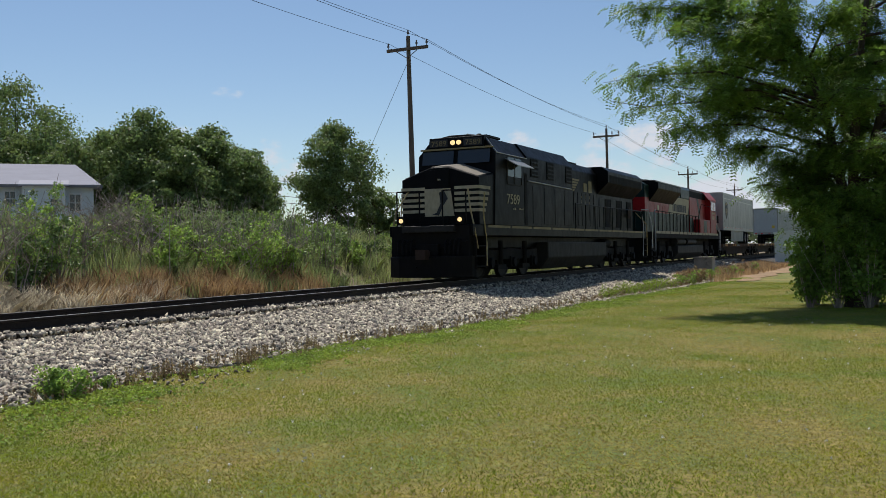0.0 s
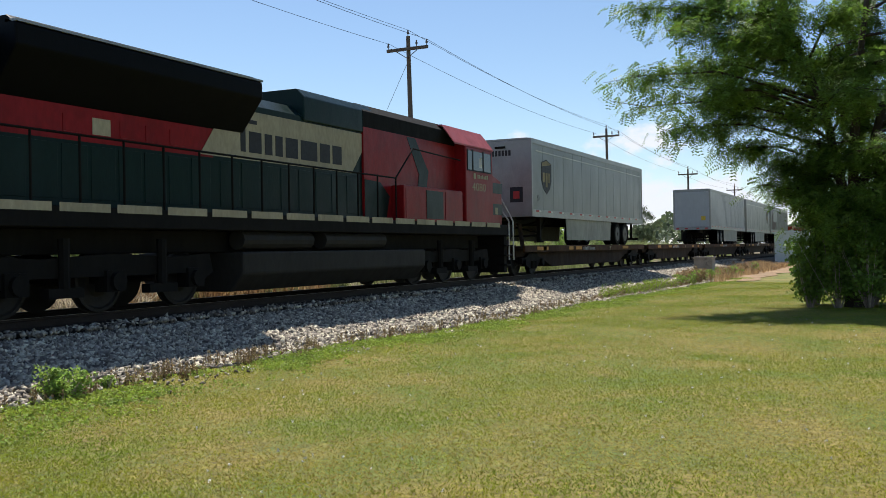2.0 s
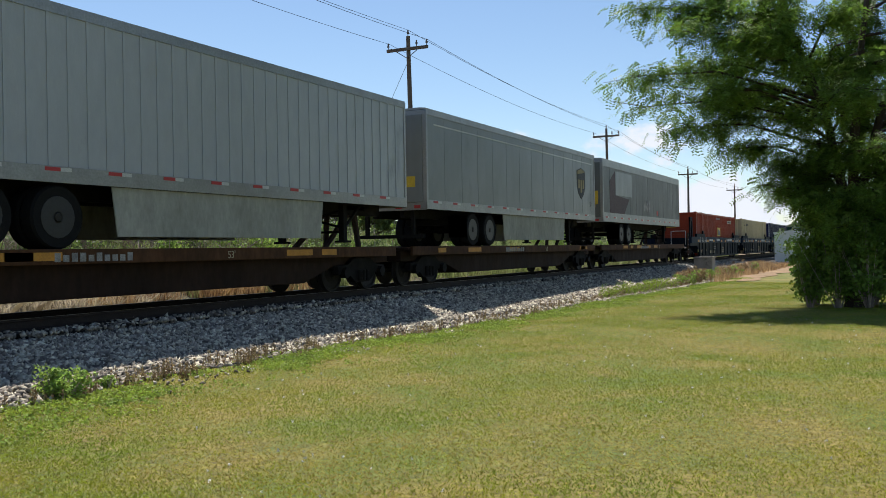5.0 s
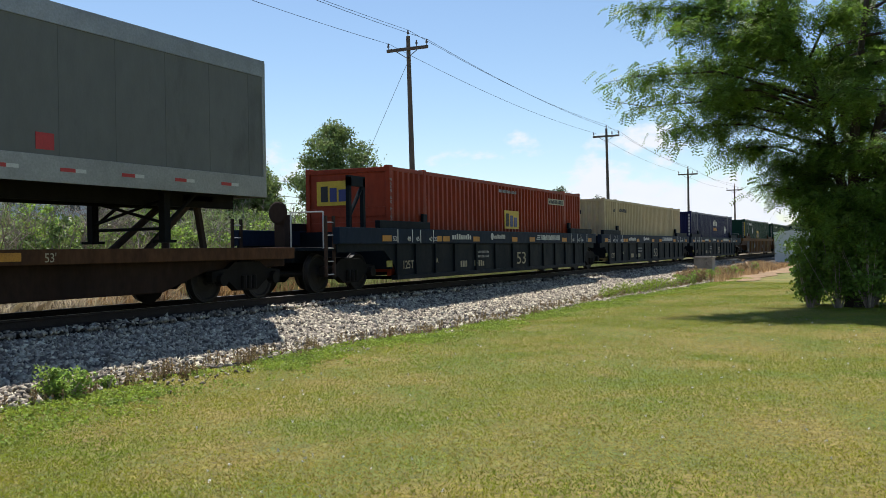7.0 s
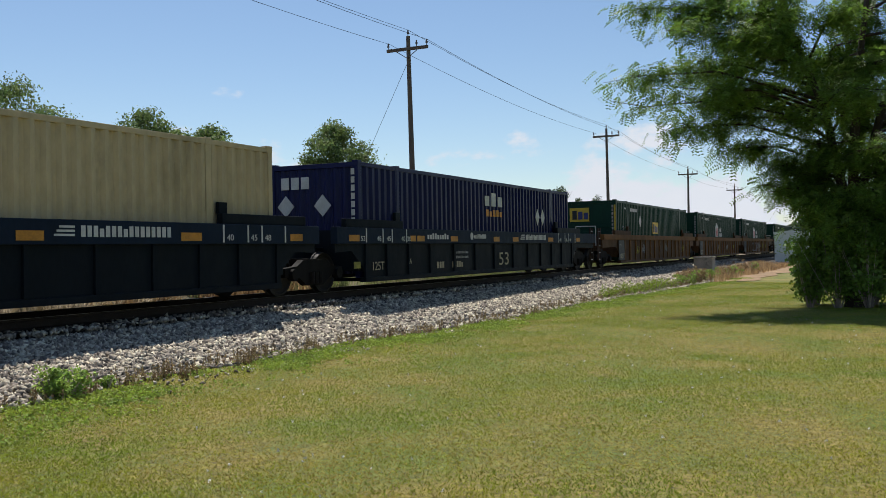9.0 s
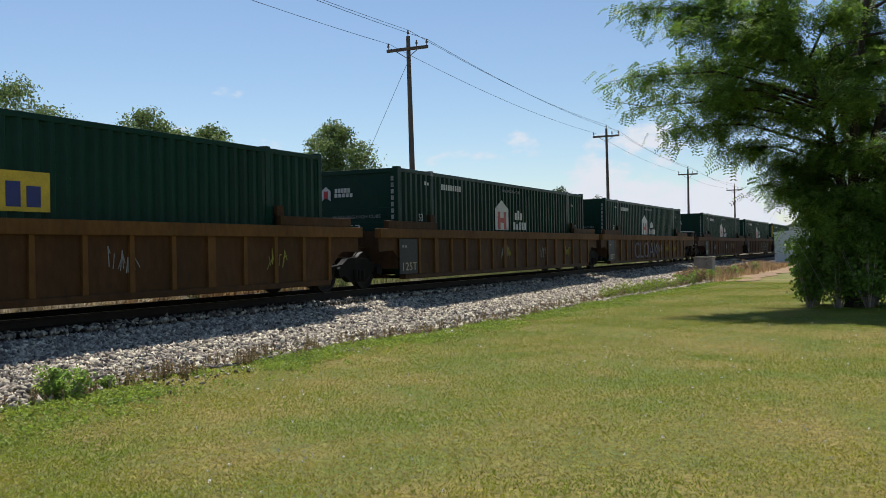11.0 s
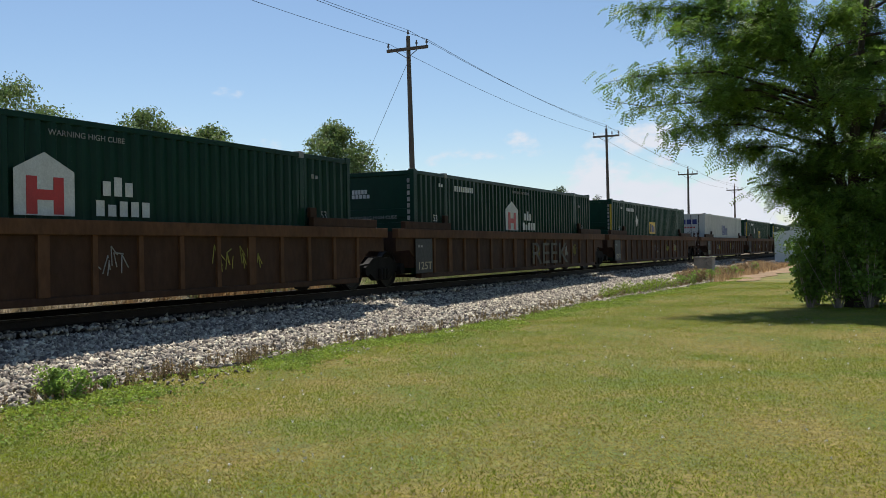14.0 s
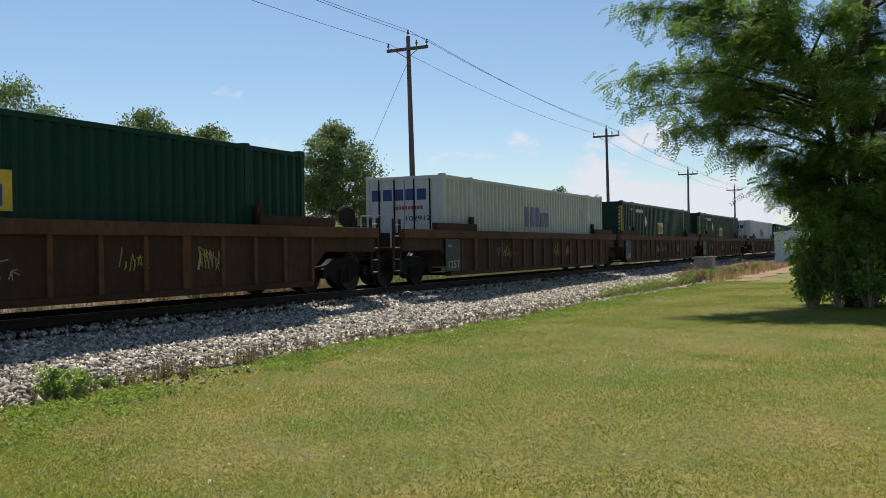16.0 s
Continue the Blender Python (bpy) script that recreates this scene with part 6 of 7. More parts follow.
# ---- well cars and containers ----
def build_well_unit(u, mat, lead_end, tail_end, label, style=""):
    """One well of a three-unit car; local x = 0 at the container's leading end. lead_end / tail_end: a coupled car end with its own truck and platform."""
    th = thing("well_car_unit", label, "well car", "well cars of the train")
    L = 16.15
    # on brown cars, chords and ribs get the copy with light painted in
    edge = {M_WELLA: M_CHORDA, M_WELLB: M_LITCHORDB, M_WELLC: M_LITCHORDC}[mat]
    x0, x1 = (-3.1 if lead_end else -1.62), (L + (3.1 if tail_end else 1.62))
    ta, tb = (-1.75 if lead_end else -1.74), L + 1.74
    for s in (-1, 1):
        y0, y1 = min(s * 1.40, s * 1.44), max(s * 1.40, s * 1.44)
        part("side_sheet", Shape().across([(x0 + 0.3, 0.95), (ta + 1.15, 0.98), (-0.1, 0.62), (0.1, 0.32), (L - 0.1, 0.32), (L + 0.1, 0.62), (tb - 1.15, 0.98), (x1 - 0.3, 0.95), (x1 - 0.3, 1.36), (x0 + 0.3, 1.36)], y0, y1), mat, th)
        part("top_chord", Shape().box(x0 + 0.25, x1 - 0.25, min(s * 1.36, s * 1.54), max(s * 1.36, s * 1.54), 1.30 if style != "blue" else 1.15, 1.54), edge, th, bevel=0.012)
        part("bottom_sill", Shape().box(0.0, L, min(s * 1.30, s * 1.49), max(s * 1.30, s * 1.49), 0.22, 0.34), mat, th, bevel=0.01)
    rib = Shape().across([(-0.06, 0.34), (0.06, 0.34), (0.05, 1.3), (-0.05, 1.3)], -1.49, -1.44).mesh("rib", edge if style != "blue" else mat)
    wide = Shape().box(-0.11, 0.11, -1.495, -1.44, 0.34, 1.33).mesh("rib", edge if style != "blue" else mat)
    ribs = (0.05, 1.16, 2.28, 3.55, 5.09, 6.61, 8.17, 9.76, 11.14, 12.44, 13.65, 14.85, 16.05) if style == "blue" else [0.84 + 1.02 * i for i in range(16)]
    for i, x in enumerate(ribs):
        part("rib", wide if i in (1, 6, 11) else rib, None, th, at=(x, 0, 0))
    for xa, xb in ((-0.9, 1.9), (L - 1.9, L + 0.9)):
        part("top_guide", Shape().box(xa, xb, -1.5, -1.36, 1.54, 1.74).box(xb - 0.25 if xa < 5 else xa, xb if xa < 5 else xa + 0.25, -1.42, -1.33, 1.74, 1.96), mat, th, bevel=0.012)
        part("top_guide", Shape().box(xa, xb, 1.36, 1.5, 1.54, 1.74), mat, th, bevel=0.012)
    part("floor_beam", Shape().box(0, L, -1.30, -1.0, 0.24, 0.32).box(0, L, 1.0, 1.30, 0.24, 0.32).box(0.0, 0.3, -1.3, 1.3, 0.24, 0.32).box(L - 0.3, L, -1.3, 1.3, 0.24, 0.32).box(L / 2 - 0.2, L / 2 + 0.2, -1.3, 1.3, 0.24, 0.32), mat, th)
    # car ends
    for xe, full, s in ((x0, lead_end, -1), (x1, tail_end, 1)):
        inner = 0.0 if s < 0 else L
        a, b = min(xe, inner - s * 0.05), max(xe, inner - s * 0.05)
        part("end_bulkhead", Shape().box(inner + (0.08 if s > 0 else -0.2), inner + (0.2 if s > 0 else -0.08), -1.38, 1.38, 0.5, 1.5), mat, th)
        part("centre_plate", Shape().box(a, b, -0.4, 0.4, 0.72, 1.08), mat, th, bevel=0.02)
        if full:
            part("platform", Shape().box(min(xe, xe - s * 1.3), max(xe, xe - s * 1.3), -1.35, 1.35, 1.0, 1.05), mat, th)
            for y in (-1.36, 1.30):
                part("end_ladder", Shape().box(xe - 0.03 - 0.3 * (s > 0), xe + 0.03 - 0.3 * (s > 0), y, y + 0.06, 0.4, 1.8).box(xe + 0.3 - 0.3 * (s > 0), xe + 0.36 - 0.3 * (s > 0), y, y + 0.06, 0.4, 1.8), M_COUPLER, th)
                for z in (0.45, 0.75, 1.05, 1.35, 1.65):
                    part("ladder_rung", Shape().rod((xe - 0.3 * (s > 0), y + 0.02, z), (xe + 0.33 - 0.3 * (s > 0), y + 0.02, z), 0.014, n=5), M_GREYRAIL, th)
            if s < 0:
                part("brake_stand", Shape().box(xe + 0.9, xe + 1.15, 0.45, 0.75, 1.05, 1.9), M_COUPLER, th)
                part("brake_wheel", Shape().disc_ring((xe + 0.85, 0.6, 1.95), [(-0.03, 0.24), (0, 0.28), (0.03, 0.24)], 18, "x"), M_COUPLER, th)
                part("crossover_rail", Shape().pipe([(xe + 0.1, -1.2, 1.05), (xe + 0.1, -1.2, 1.9), (xe + 0.1, -0.3, 1.9), (xe + 0.1, -0.3, 1.05)], 0.02), M_GREYRAIL, th)
            coupler(th, xe, s)
    if lead_end:
        truck(th, ta, (-0.9, 0.9), 0.46)
    truck(th, tb, (-0.9, 0.9), 0.48)
    # markings
    if style == "blue":
        if lead_end:
            part("stand_tower", Shape().box(-2.0, -1.9, -1.3, -1.2, 1.0, 2.75).box(-1.35, -1.25, -1.3, -1.2, 1.0, 2.75).box(-2.0, -1.25, -1.3, -1.2, 2.55, 2.8).rod((-1.95, -1.25, 1.8), (-1.3, -1.25, 2.6), 0.05), mat, th)
        for x, w in ((-0.86, 0.47), (2.23, 0.29), (2.6, 0.43), (4.7, 0.47), (7.88, 0.47), (9.53, 0.5), (13.04, 0.55), (16.4, 0.45)):
            plate("reflector", th, x, x + w, 1.21, 1.36, -1.543, M_ORANGEMARK, "orange reflector plate")
        for x in (-0.08, 0.73, 1.2, 1.98, 14.2, 14.95, 15.4, 16.2):
            plate("loading_mark", th, x, x + 0.045, 1.18, 1.52, -1.543, M_WHITEMARK)
        for x, word in ((-0.33, "53"), (0.46, "48"), (0.95, "45"), (1.72, "40"), (2.04, "20"), (14.32, "40"), (15.06, "45"), (15.52, "48")):
            text_part("length_mark", word, M_WHITEMARK, th, x, -1.544, 1.22, 0.17, width=0.2)
        letters_as_bars(th, 3.22, 4.59, 1.27, 1.43, -1.541, M_WHITEMARK, 9, 31)
        part("emblem", Shape().disc_ring((6.18, -1.548, 1.37), [(0, 0.11), (0.006, 0.11)], 14), M_WHITEMARK, th, "round white emblem")
        letters_as_bars(th, 6.36, 7.29, 1.30, 1.43, -1.541, M_WHITEMARK, 11, 32)
        for k in range(3):
            plate("emblem_bar", th, 10.22 + 0.05 * k, 10.62, 1.28 + 0.065 * k, 1.315 + 0.065 * k, -1.542, M_WHITEMARK)
        letters_as_bars(th, 10.75, 12.82, 1.27, 1.45, -1.541, M_WHITEMARK, 16, 33)
        text_part("length_mark", "53", M_CREAM, th, 8.35, -1.502, 0.46, 0.58, width=0.83)
        text_part("load_mark", "125T", M_CREAM, th, 0.25, -1.502, 0.50, 0.30)
        text_part("end_mark", "A", M_CREAM, th, 2.22, -1.502, 0.62, 0.2)
        letters_as_bars(th, 3.97, 4.48, 0.46, 0.64, -1.446, M_CREAM, 3, 34)
        letters_as_bars(th, 4.98, 5.76, 0.46, 0.64, -1.446, M_CREAM, 5, 35)
        letters_as_bars(th, 5.15, 6.14, 0.72, 0.79, -1.446, M_FADEMARK, 10, 36)
        letters_as_bars(th, 5.15, 6.14, 0.86, 0.93, -1.446, M_FADEMARK, 10, 37)
        plate("inspection_panel", th, -0.5, -0.2, 0.56, 0.72, -1.446, M_YELLOWFADE, "faded yellow panel")
    else:
        plate("load_panel", th, -0.35, 0.65, 0.36, 1.28, -1.497, M_DARKMARK, "black panel for the load limit")
        text_part("load_mark", "125T", M_CREAM, th, -0.25, -1.506, 0.45, 0.3, width=0.78)
        letters_as_bars(th, -0.2, 0.1, 1.05, 1.12, -1.504, M_FADEMARK, 2, 41)
        rng = random.Random(int(u * 7))
        for k in range(4):
            x = rng.uniform(2.5, L - 2)
            sh = Shape()
            c = M_FADEMARK if k % 2 else M_YELLOWFADE
            for j in range(7):
                xx, zz = x + 0.1 * j + rng.uniform(-.03, .03), rng.uniform(0.62, 0.8)
                sh.pipe([(xx, -1.447, zz), (xx + rng.uniform(-0.1, 0.12), -1.447, zz + rng.uniform(0.12, 0.35)), (xx + rng.uniform(0.02, 0.16), -1.447, zz + rng.uniform(0, 0.3))], 0.012, 4)
            tagged(part("graffiti", sh, c, th, "faded spray-paint scribble"), kind="stuff")
    rolling(th, u)
    return th


def corrugated(x0, x1, y, depth, pitch):
    """Plan outline of a corrugated wall along x, from x0 to x1, folded by depth."""
    pts, n = [], max(1, int((x1 - x0) / pitch))
    p = (x1 - x0) / n
    for i in range(n):
        a = x0 + i * p
        pts += [(a, y), (a + 0.30 * p, y), (a + 0.5 * p, y + depth), (a + 0.8 * p, y + depth)]
    return pts + [(x1, y)]


def build_container(u, skin, label, style):
    th = thing("shipping_container", label, "shipping container", "containers in the well cars")
    L, z0, z1, w = 16.15, 0.325, 3.18, 1.29
    front, back = corrugated(0.12, L - 0.12, -w + 0.005, 0.065, 0.30), corrugated(0.12, L - 0.12, w - 0.005, -0.045, 0.30)
    part("side_wall", Shape().upward(front + [(L - 0.12, -w + 0.09), (0.12, -w + 0.09)], z0 + 0.14, z1 - 0.1), skin, th)
    part("side_wall", Shape().upward(back + [(L - 0.12, w - 0.09), (0.12, w - 0.09)], z0 + 0.14, z1 - 0.1), skin, th)
    for s in (-1, 1):
        y0, y1 = min(s * w, s * (w - 0.1)), max(s * w, s * (w - 0.1))
        part("top_rail", Shape().box(0.1, L - 0.1, y0, y1, z1 - 0.12, z1 - 0.02), skin, th, bevel=0.008)
        part("bottom_rail", Shape().box(0.1, L - 0.1, y0, y1, z0, z0 + 0.16), skin, th)
        for x in (0.0, L - 0.14, 1.95, L - 2.11):
            part("corner_post", Shape().box(x, x + 0.16 if x > 0.5 and x < 15 else x + 0.14, min(s * (w + 0.004), s * (w - 0.12)), max(s * (w + 0.004), s * (w - 0.12)), z0, z1 - 0.02), skin, th, bevel=0.012)
        for x in (0.0, L - 0.18):
            part("corner_casting", Shape().box(x - 0.004, x + 0.184, min(s * (w + 0.008), s * (w - 0.16)), max(s * (w + 0.008), s * (w - 0.16)), z1 - 0.12, z1 + 0.02), skin, th, bevel=0.01)
        for x in (1.94, L - 2.12):
            part("corner_casting", Shape().box(x, x + 0.18, min(s * (w + 0.008), s * (w - 0.16)), max(s * (w + 0.008), s * (w - 0.16)), z1 - 0.13, z1 + 0.015), M_FADEMARK if style == "house" else skin, th, bevel=0.01)
    part("roof", Shape().box(0.1, L - 0.1, -w + 0.1, w - 0.1, z1 - 0.08, z1 - 0.03), skin, th)
    part("floor", Shape().box(0.1, L - 0.1, -w + 0.1, w - 0.1, z0 + 0.02, z0 + 0.16), M_UNDER, th)
    part("end_wall", Shape().box(L - 0.08, L - 0.03, -w + 0.12, w - 0.12, z0 + 0.1, z1 - 0.1), skin, th)
    if style == "doors":
        for y0, y1 in ((-w + 0.12, -0.01), (0.01, w - 0.12)):
            d = part("door", Shape().box(0.02, 0.07, y0, y1, z0 + 0.12, z1 - 0.12), skin, th, bevel=0.01)
            for y in (y0 + 0.32, y1 - 0.32):
                part("lock_rod", Shape().rod((0.0, y, z0 + 0.15), (0.0, y, z1 - 0.1), 0.022, n=6), M_UNDER, d)
    elif style in ("cream", "letters"):
        pts = [(0.04, -w + 0.12)]
        k = 9
        p = (2 * w - 0.24) / k
        for i in range(k):
            a = -w + 0.12 + i * p
            pts += [(0.04, a), (0.04, a + 0.3 * p), (0.085, a + 0.5 * p), (0.085, a + 0.8 * p)]
        pts += [(0.04, w - 0.12), (0.13, w - 0.12), (0.13, -w + 0.12)]
        part("end_wall", Shape().upward(pts[1:], z0 + 0.1, z1 - 0.1), skin, th)
    else:
        e = part("end_wall", Shape().box(0.05, 0.1, -w + 0.12, w - 0.12, z0 + 0.1, z1 - 0.1), skin, th)
        for z in (0.75, 1.2, 1.62, 2.0):
            part("end_rib", Shape().along([(-w + 0.14, z - 0.12), (w - 0.14, z - 0.12), (w - 0.14, z + 0.12), (-w + 0.14, z + 0.12)], 0.02, 0.05), skin, e, bevel=0.012)
    part("end_header", Shape().box(0.0, 0.1, -w + 0.1, w - 0.1, z1 - 0.14, z1 - 0.02), skin, th, bevel=0.008)
    y = -w - 0.001
    if style == "house":
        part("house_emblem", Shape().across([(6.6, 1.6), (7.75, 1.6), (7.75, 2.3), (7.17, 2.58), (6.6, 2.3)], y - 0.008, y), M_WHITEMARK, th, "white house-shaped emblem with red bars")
        for a, b, c, d in ((6.82, 7.02, 1.62, 2.20), (7.33, 7.53, 1.62, 2.20), (7.02, 7.33, 1.84, 2.0)):
            plate("emblem_bar", th, a, b, c, d, y - 0.009, M_REDMARK)
        letters_as_bars(th, 8.35, 9.1, 1.96, 2.28, y, M_WHITEMARK, 3, 51)
        letters_as_bars(th, 8.2, 9.5, 1.62, 1.88, y, M_WHITEMARK, 5, 52)
        text_part("height_warning", "WARNING HIGH CUBE", M_FADEMARK, th, 7.25, y - 0.003, 2.86, 0.13, width=1.6)
        text_part("length_mark", "53", M_FADEMARK, th, 14.85, y - 0.003, 1.72, 0.26)
        letters_as_bars(th, 14.5, 14.8, 2.62, 2.72, y, M_FADEMARK, 2, 62)
        part("end_emblem", Shape().along([(0.95, 2.45), (0.8, 2.35), (0.8, 2.62), (0.95, 2.74), (1.1, 2.62), (1.1, 2.35)], 0.012, 0.02), M_WHITEMARK, th)
        end_plate("end_emblem_bar", th, 0.88, 1.02, 2.42, 2.62, 0.011, M_REDMARK)
        e = Shape()
        for i in range(5):
            e.box(0.02, 0.049, 0.6 - i * 0.12, 0.68 - i * 0.12, 2.44, 2.54)
            e.box(0.02, 0.049, 0.6 - i * 0.1, 0.67 - i * 0.1, 2.56, 2.68)
        part("lettering", e, M_WHITEMARK, th)
        text_part("height_warning", "WARNING HIGH CUBE", M_FADEMARK, th, 0.015, 0.75, 1.85, 0.13, "end", width=1.5)
        text_part("length_mark", "53", M_WHITEMARK, th, 0.012, 0.3, 1.5, 0.26, "end", width=0.4)
    if style in ("house", "panel"):
        text_part("length_mark", "53", M_WHITEMARK, th, 1.15, y - 0.003, 1.78, 0.28)
        letters_as_bars(th, 2.6, 4.0, 2.7, 2.86, y, M_WHITEMARK, 9, 53)
        letters_as_bars(th, 1.55, 1.85, 2.78, 2.88, y, M_WHITEMARK, 2, 54)
        for i in range(9):
            end_plate("unit_mark", th, -1.17, -1.09, 2.82 - i * 0.17, 2.94 - i * 0.17, 0.0 - 0.004, M_FADEMARK)
    if style in ("panel", "panel_red"):
        px = 7.2 if style == "panel" else 7.85
        plate("logo_panel", th, px, px + 1.3, 1.65, 2.26, y, M_YELLOWMARK, "yellow panel with dark plain shapes")
        for k, c in enumerate((M_DARKMARK, M_BLUEMARK, M_BLUEMARK)):
            plate("logo_bar", th, px + 0.12 + k * 0.37, px + 0.38 + k * 0.37, 1.72, 2.16 - 0.06 * k, y - 0.007, c)
        end_plate("logo_panel", th, 0.0, 0.95, 2.2, 2.85, 0.02, M_YELLOWMARK, "yellow panel with dark plain shapes")
        for k, c in enumerate((M_DARKMARK, M_BLUEMARK, M_BLUEMARK)):
            end_plate("logo_bar", th, 0.6 - k * 0.28, 0.82 - k * 0.28, 2.3, 2.72 - 0.05 * k, 0.012, c)
        if style == "panel":
            part("diamond_mark", Shape().across([(4.3, 2.25), (4.55, 1.95), (4.8, 2.25), (4.55, 2.55)], y - 0.006, y), M_WHITEMARK, th)
            end_plate("stripe_plate", th, -1.28, -1.2, 1.75, 2.95, -0.006, M_YELLOWMARK)
        else:
            text_part("height_warning", "WARNING HIGH CUBE", M_FADEMARK, th, 0.06, y - 0.008, 2.78, 0.12, upright=True)
            plate("number_panel", th, 12.25, 14.05, 2.62, 2.84, y, M_CREAM, "pale panel with dark marks")
            letters_as_bars(th, 12.35, 13.95, 2.66, 2.80, y - 0.007, M_DARKMARK, 10, 55)
            letters_as_bars(th, 7.4, 9.0, 2.84, 2.94, y, M_FADEMARK, 14, 56)
    if style == "letters":
        e = Shape()
        for i in range(3):
            e.box(0.02, 0.038, 0.75 - i * 0.3, 0.98 - i * 0.3, 2.55, 2.85)
        part("lettering", e, M_WHITEMARK, th)
        for yy in (0.85, -0.25):
            part("diamond_mark", Shape().along([(yy, 1.85), (yy + 0.25, 2.12), (yy, 2.4), (yy - 0.25, 2.12)], 0.02, 0.037), M_WHITEMARK, th)
        letters_as_bars(th, 7.8, 9.4, 2.35, 2.78, y, M_WHITEMARK, 3, 57)
        letters_as_bars(th, 7.9, 9.3, 2.02, 2.24, y, M_ORANGEMARK, 5, 58)
        for k in range(2):
            x = 12.4 + k * 0.55
            part("diamond_mark", Shape().across([(x, 2.1), (x + 0.22, 1.8), (x + 0.44, 2.1), (x + 0.22, 2.4)], y - 0.006, y), M_WHITEMARK, th)
        for i in range(7):
            end_plate("unit_mark", th, -1.2, -1.1, 2.85 - i * 0.2, 3.0 - i * 0.2, -0.004, M_WHITEMARK)
    if style == "cream":
        letters_as_bars(th, 2.5, 3.8, 2.62, 2.78, y, M_DARKMARK, 9, 59)
        letters_as_bars(th, 1.45, 1.75, 2.6, 2.74, y, M_DARKMARK, 2, 60)
        end_plate("pale_label", th, 0.1, 0.5, 2.88, 2.96, 0.02, M_WHITEMARK)
        letters = Shape()
        for i in range(6):
            letters.box(0.028, 0.038, 0.45 - i * 0.13, 0.54 - i * 0.13, 2.5, 2.68)
        part("lettering", letters, M_DARKMARK, th)
    if style == "doors":
        letters_as_bars(th, 6.6, 9.2, 1.75, 2.45, y, M_BLUEMARK, 5, 61)
        e = Shape()
        for i in range(5):
            e.box(0.012, 0.02, 0.8 - i * 0.38, 1.1 - i * 0.38, 2.45, 2.78)
        part("lettering", e, M_BLUEMARK, th)
        e = Shape()
        for i in range(10):
            e.box(0.012, 0.02, 0.3 - i * 0.1, 0.37 - i * 0.1, 2.18, 2.28)
        part("lettering", e, M_REDMARK, th)
        text_part("number", "102912", M_DARKMARK, th, 0.012, 0.0, 1.85, 0.2, "end", width=0.8)
    rolling(th, u)


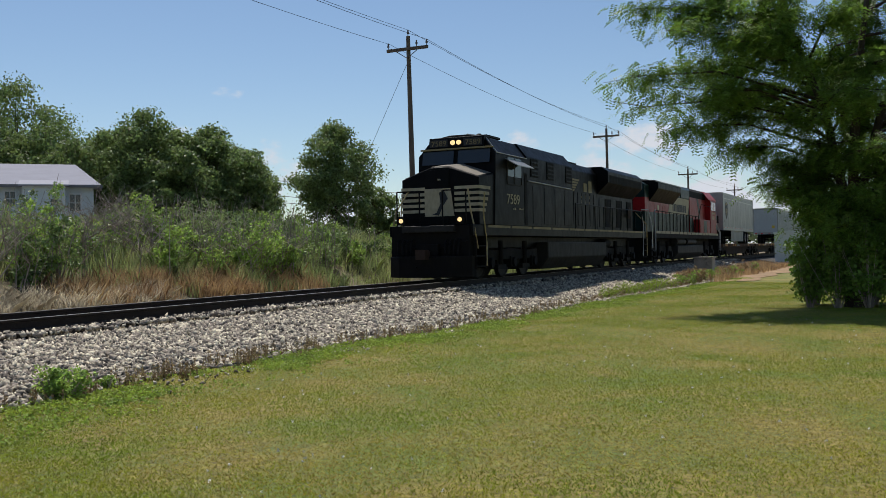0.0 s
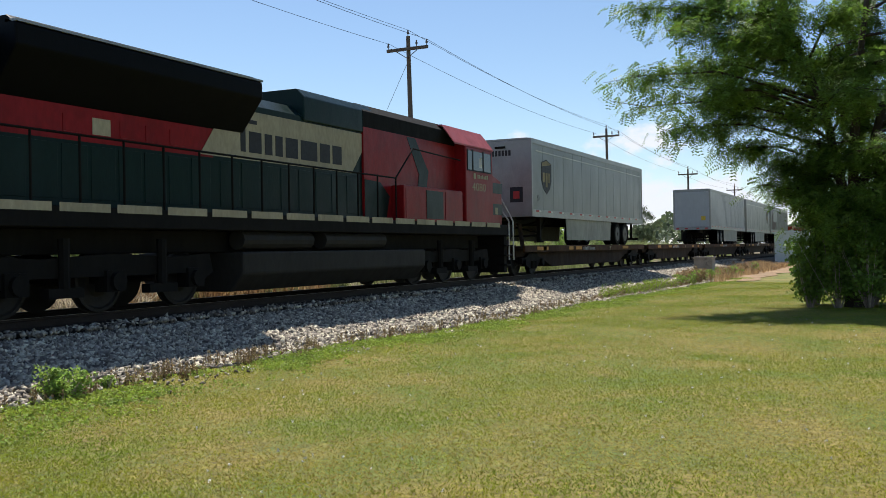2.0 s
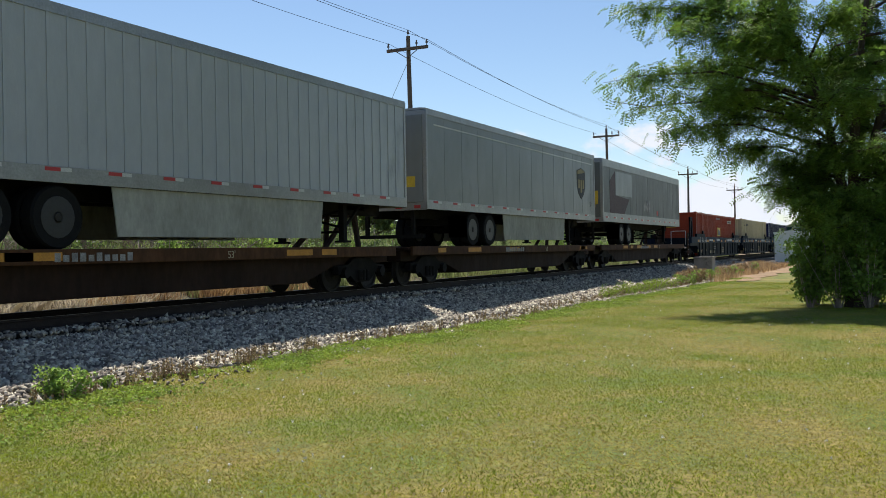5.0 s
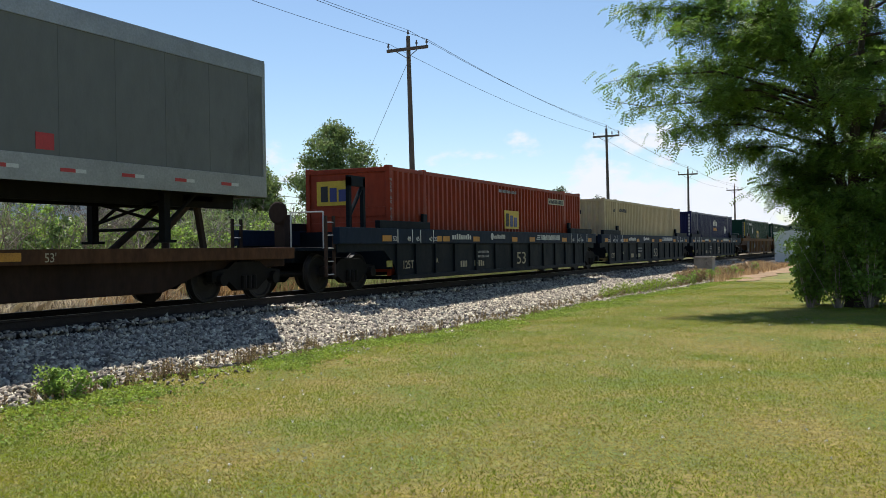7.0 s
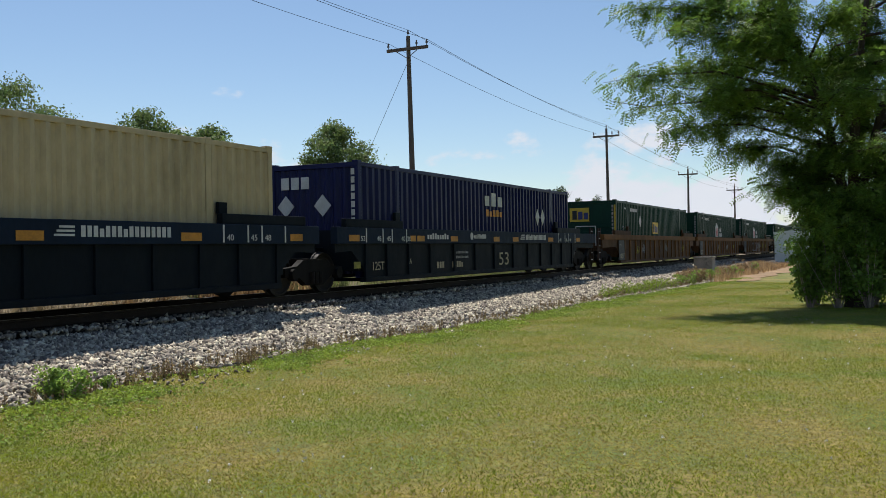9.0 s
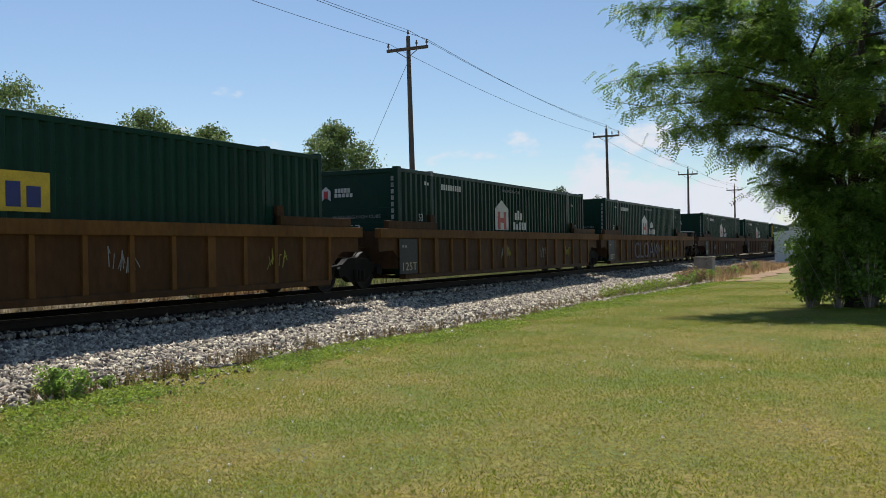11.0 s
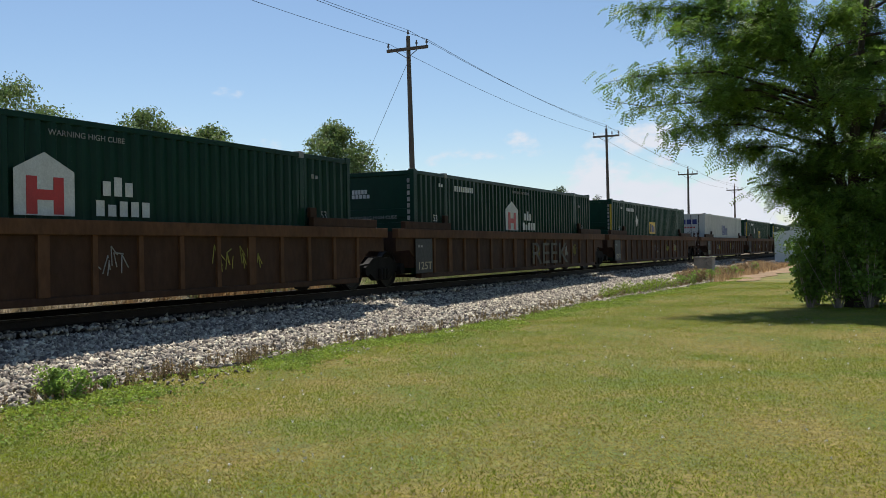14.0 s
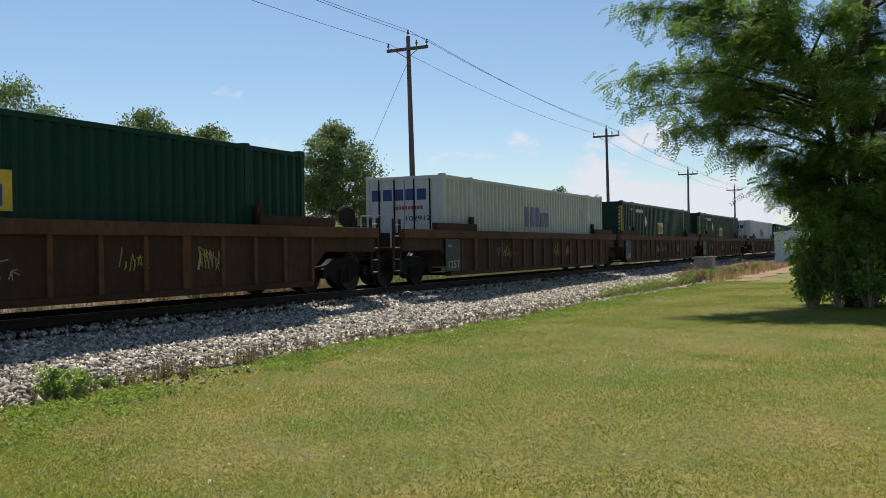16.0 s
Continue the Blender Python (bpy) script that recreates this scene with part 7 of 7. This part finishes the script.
def build_train():
    build_black_locomotive()
    build_red_locomotive()
    build_flat_car(71.35, 89.2, (2.3,))
    build_flat_car(89.35, 105.1, ())
    build_flat_car(105.25, 124.2, (18.0,))
    build_flat_car(124.35, 142.0, (16.2,))
    build_flat_car(142.15, 160.6, (16.0,))
    build_trailer(72.75, M_TRAILER, "pale grey highway trailer with a dark shield emblem", False, style="shield")
    build_trailer(108.45, M_TRAILER_W, "grey-white ribbed highway trailer carried rear end first", True, ribs=True, style="")
    build_trailer(125.8, M_TRAILER, "pale grey highway trailer with shield emblem, carried rear first", True, style="shield")
    build_trailer(143.2, M_TRAILER_D, "dull grey highway trailer with a faded maroon patch", True, style="patch")
    green = paint("green_container_steel", (0.003, 0.030, 0.017), 0.42, var=0.15, grime=0.2, scale=0.5)
    green2 = paint("mid_green_container_steel", (0.004, 0.036, 0.020), 0.42, var=0.2, grime=0.2, scale=0.5)
    red = paint("orange_red_container_steel", (0.27, 0.038, 0.014), 0.5, var=0.2, grime=0.25, scale=0.5)
    cream = paint("cream_container_steel", (0.50, 0.40, 0.235), 0.55, var=0.15, grime=0.25, scale=0.5)
    navy = paint("navy_container_steel", (0.005, 0.009, 0.062), 0.4, var=0.2, grime=0.15, scale=0.5)
    white = paint("white_container_steel", (0.52, 0.52, 0.48), 0.5, var=0.12, grime=0.25, scale=0.5)
    H = "dark green corrugated container with a white house emblem"
    P = "green corrugated container with a yellow logo panel"
    sets = (
        (M_WELLA, "blue", "dark blue-grey well car unit with white and orange markings", ((red, "orange-red corrugated container with a yellow logo panel", "panel_red"), (cream, "cream corrugated container with dark marks", "cream"), (navy, "navy blue corrugated container with white diamonds", "letters"))),
        (M_WELLB, "", "yellow-brown ribbed well car unit with rusty sides", ((green2, P, "panel"), (green, H, "house"), (green, H, "house"))),
        (M_WELLC, "", "red-brown ribbed well car unit with spray-paint scribbles", ((green, H, "house"), (green, H, "house"), (green2, P, "panel"))),
        (M_WELLC, "", "red-brown ribbed well car unit with spray-paint scribbles", ((white, "white corrugated container with dark blue lettering shapes", "doors"), (green2, P, "panel"), (green2, P, "panel"))),
        (M_WELLC, "", "red-brown ribbed well car unit with rusty sides", ((white, "white corrugated container with dark blue lettering shapes", "doors"), (green, H, "house"))),
    )
    slack = {(0, 0): -0.03, (1, 1): 0.25, (2, 0): 0.31, (2, 1): 0.13}      # play in the couplings
    for s, (mat, style, label, boxes) in enumerate(sets):
        for k, (skin, lab, st) in enumerate(boxes):
            u = 164.65 + 62.45 * s + 19.62 * k + slack.get((s, k), 0.1)
            th = build_well_unit(u, mat, k == 0, k == 2, label, style)
            build_container(u, skin, lab, st)
            if (s, k) == (1, 2):
                text_part("graffiti", "CLOAK", M_CHALKMARK, th, 4.2, -1.498, 0.42, 1.1, label="faded grey spray-paint letters", width=5.0)
            if (s, k) == (2, 1):
                text_part("graffiti", "REEK", M_GHOSTMARK, th, 8.45, -1.498, 0.42, 1.1, label="faded grey spray-paint letters", width=3.9)


build_train()



def motions():
    for ob, u, y, z in MOVERS:
        rows = [(t, pose(u - SPEED * t, TRACK_Y + y, z)) for t in (0.0, 8.0, 16.0)]
        walk(ob, rows)
        for curve in ob.animation_data.action.layers[0].strips[0].channelbag(ob.animation_data.action_slot).fcurves:
            for key in curve.keyframe_points:
                key.interpolation = "LINEAR"
    turns = [i / FPS for i in range(16 * FPS + 1)]
    for ob, x, r in WHEELS:                                   # the wheels roll on the rails
        walk(ob, [(t, pose(x, 0, r, 0, -math.degrees(SPEED * t / r) % 360, 0)) for t in turns])


motions()
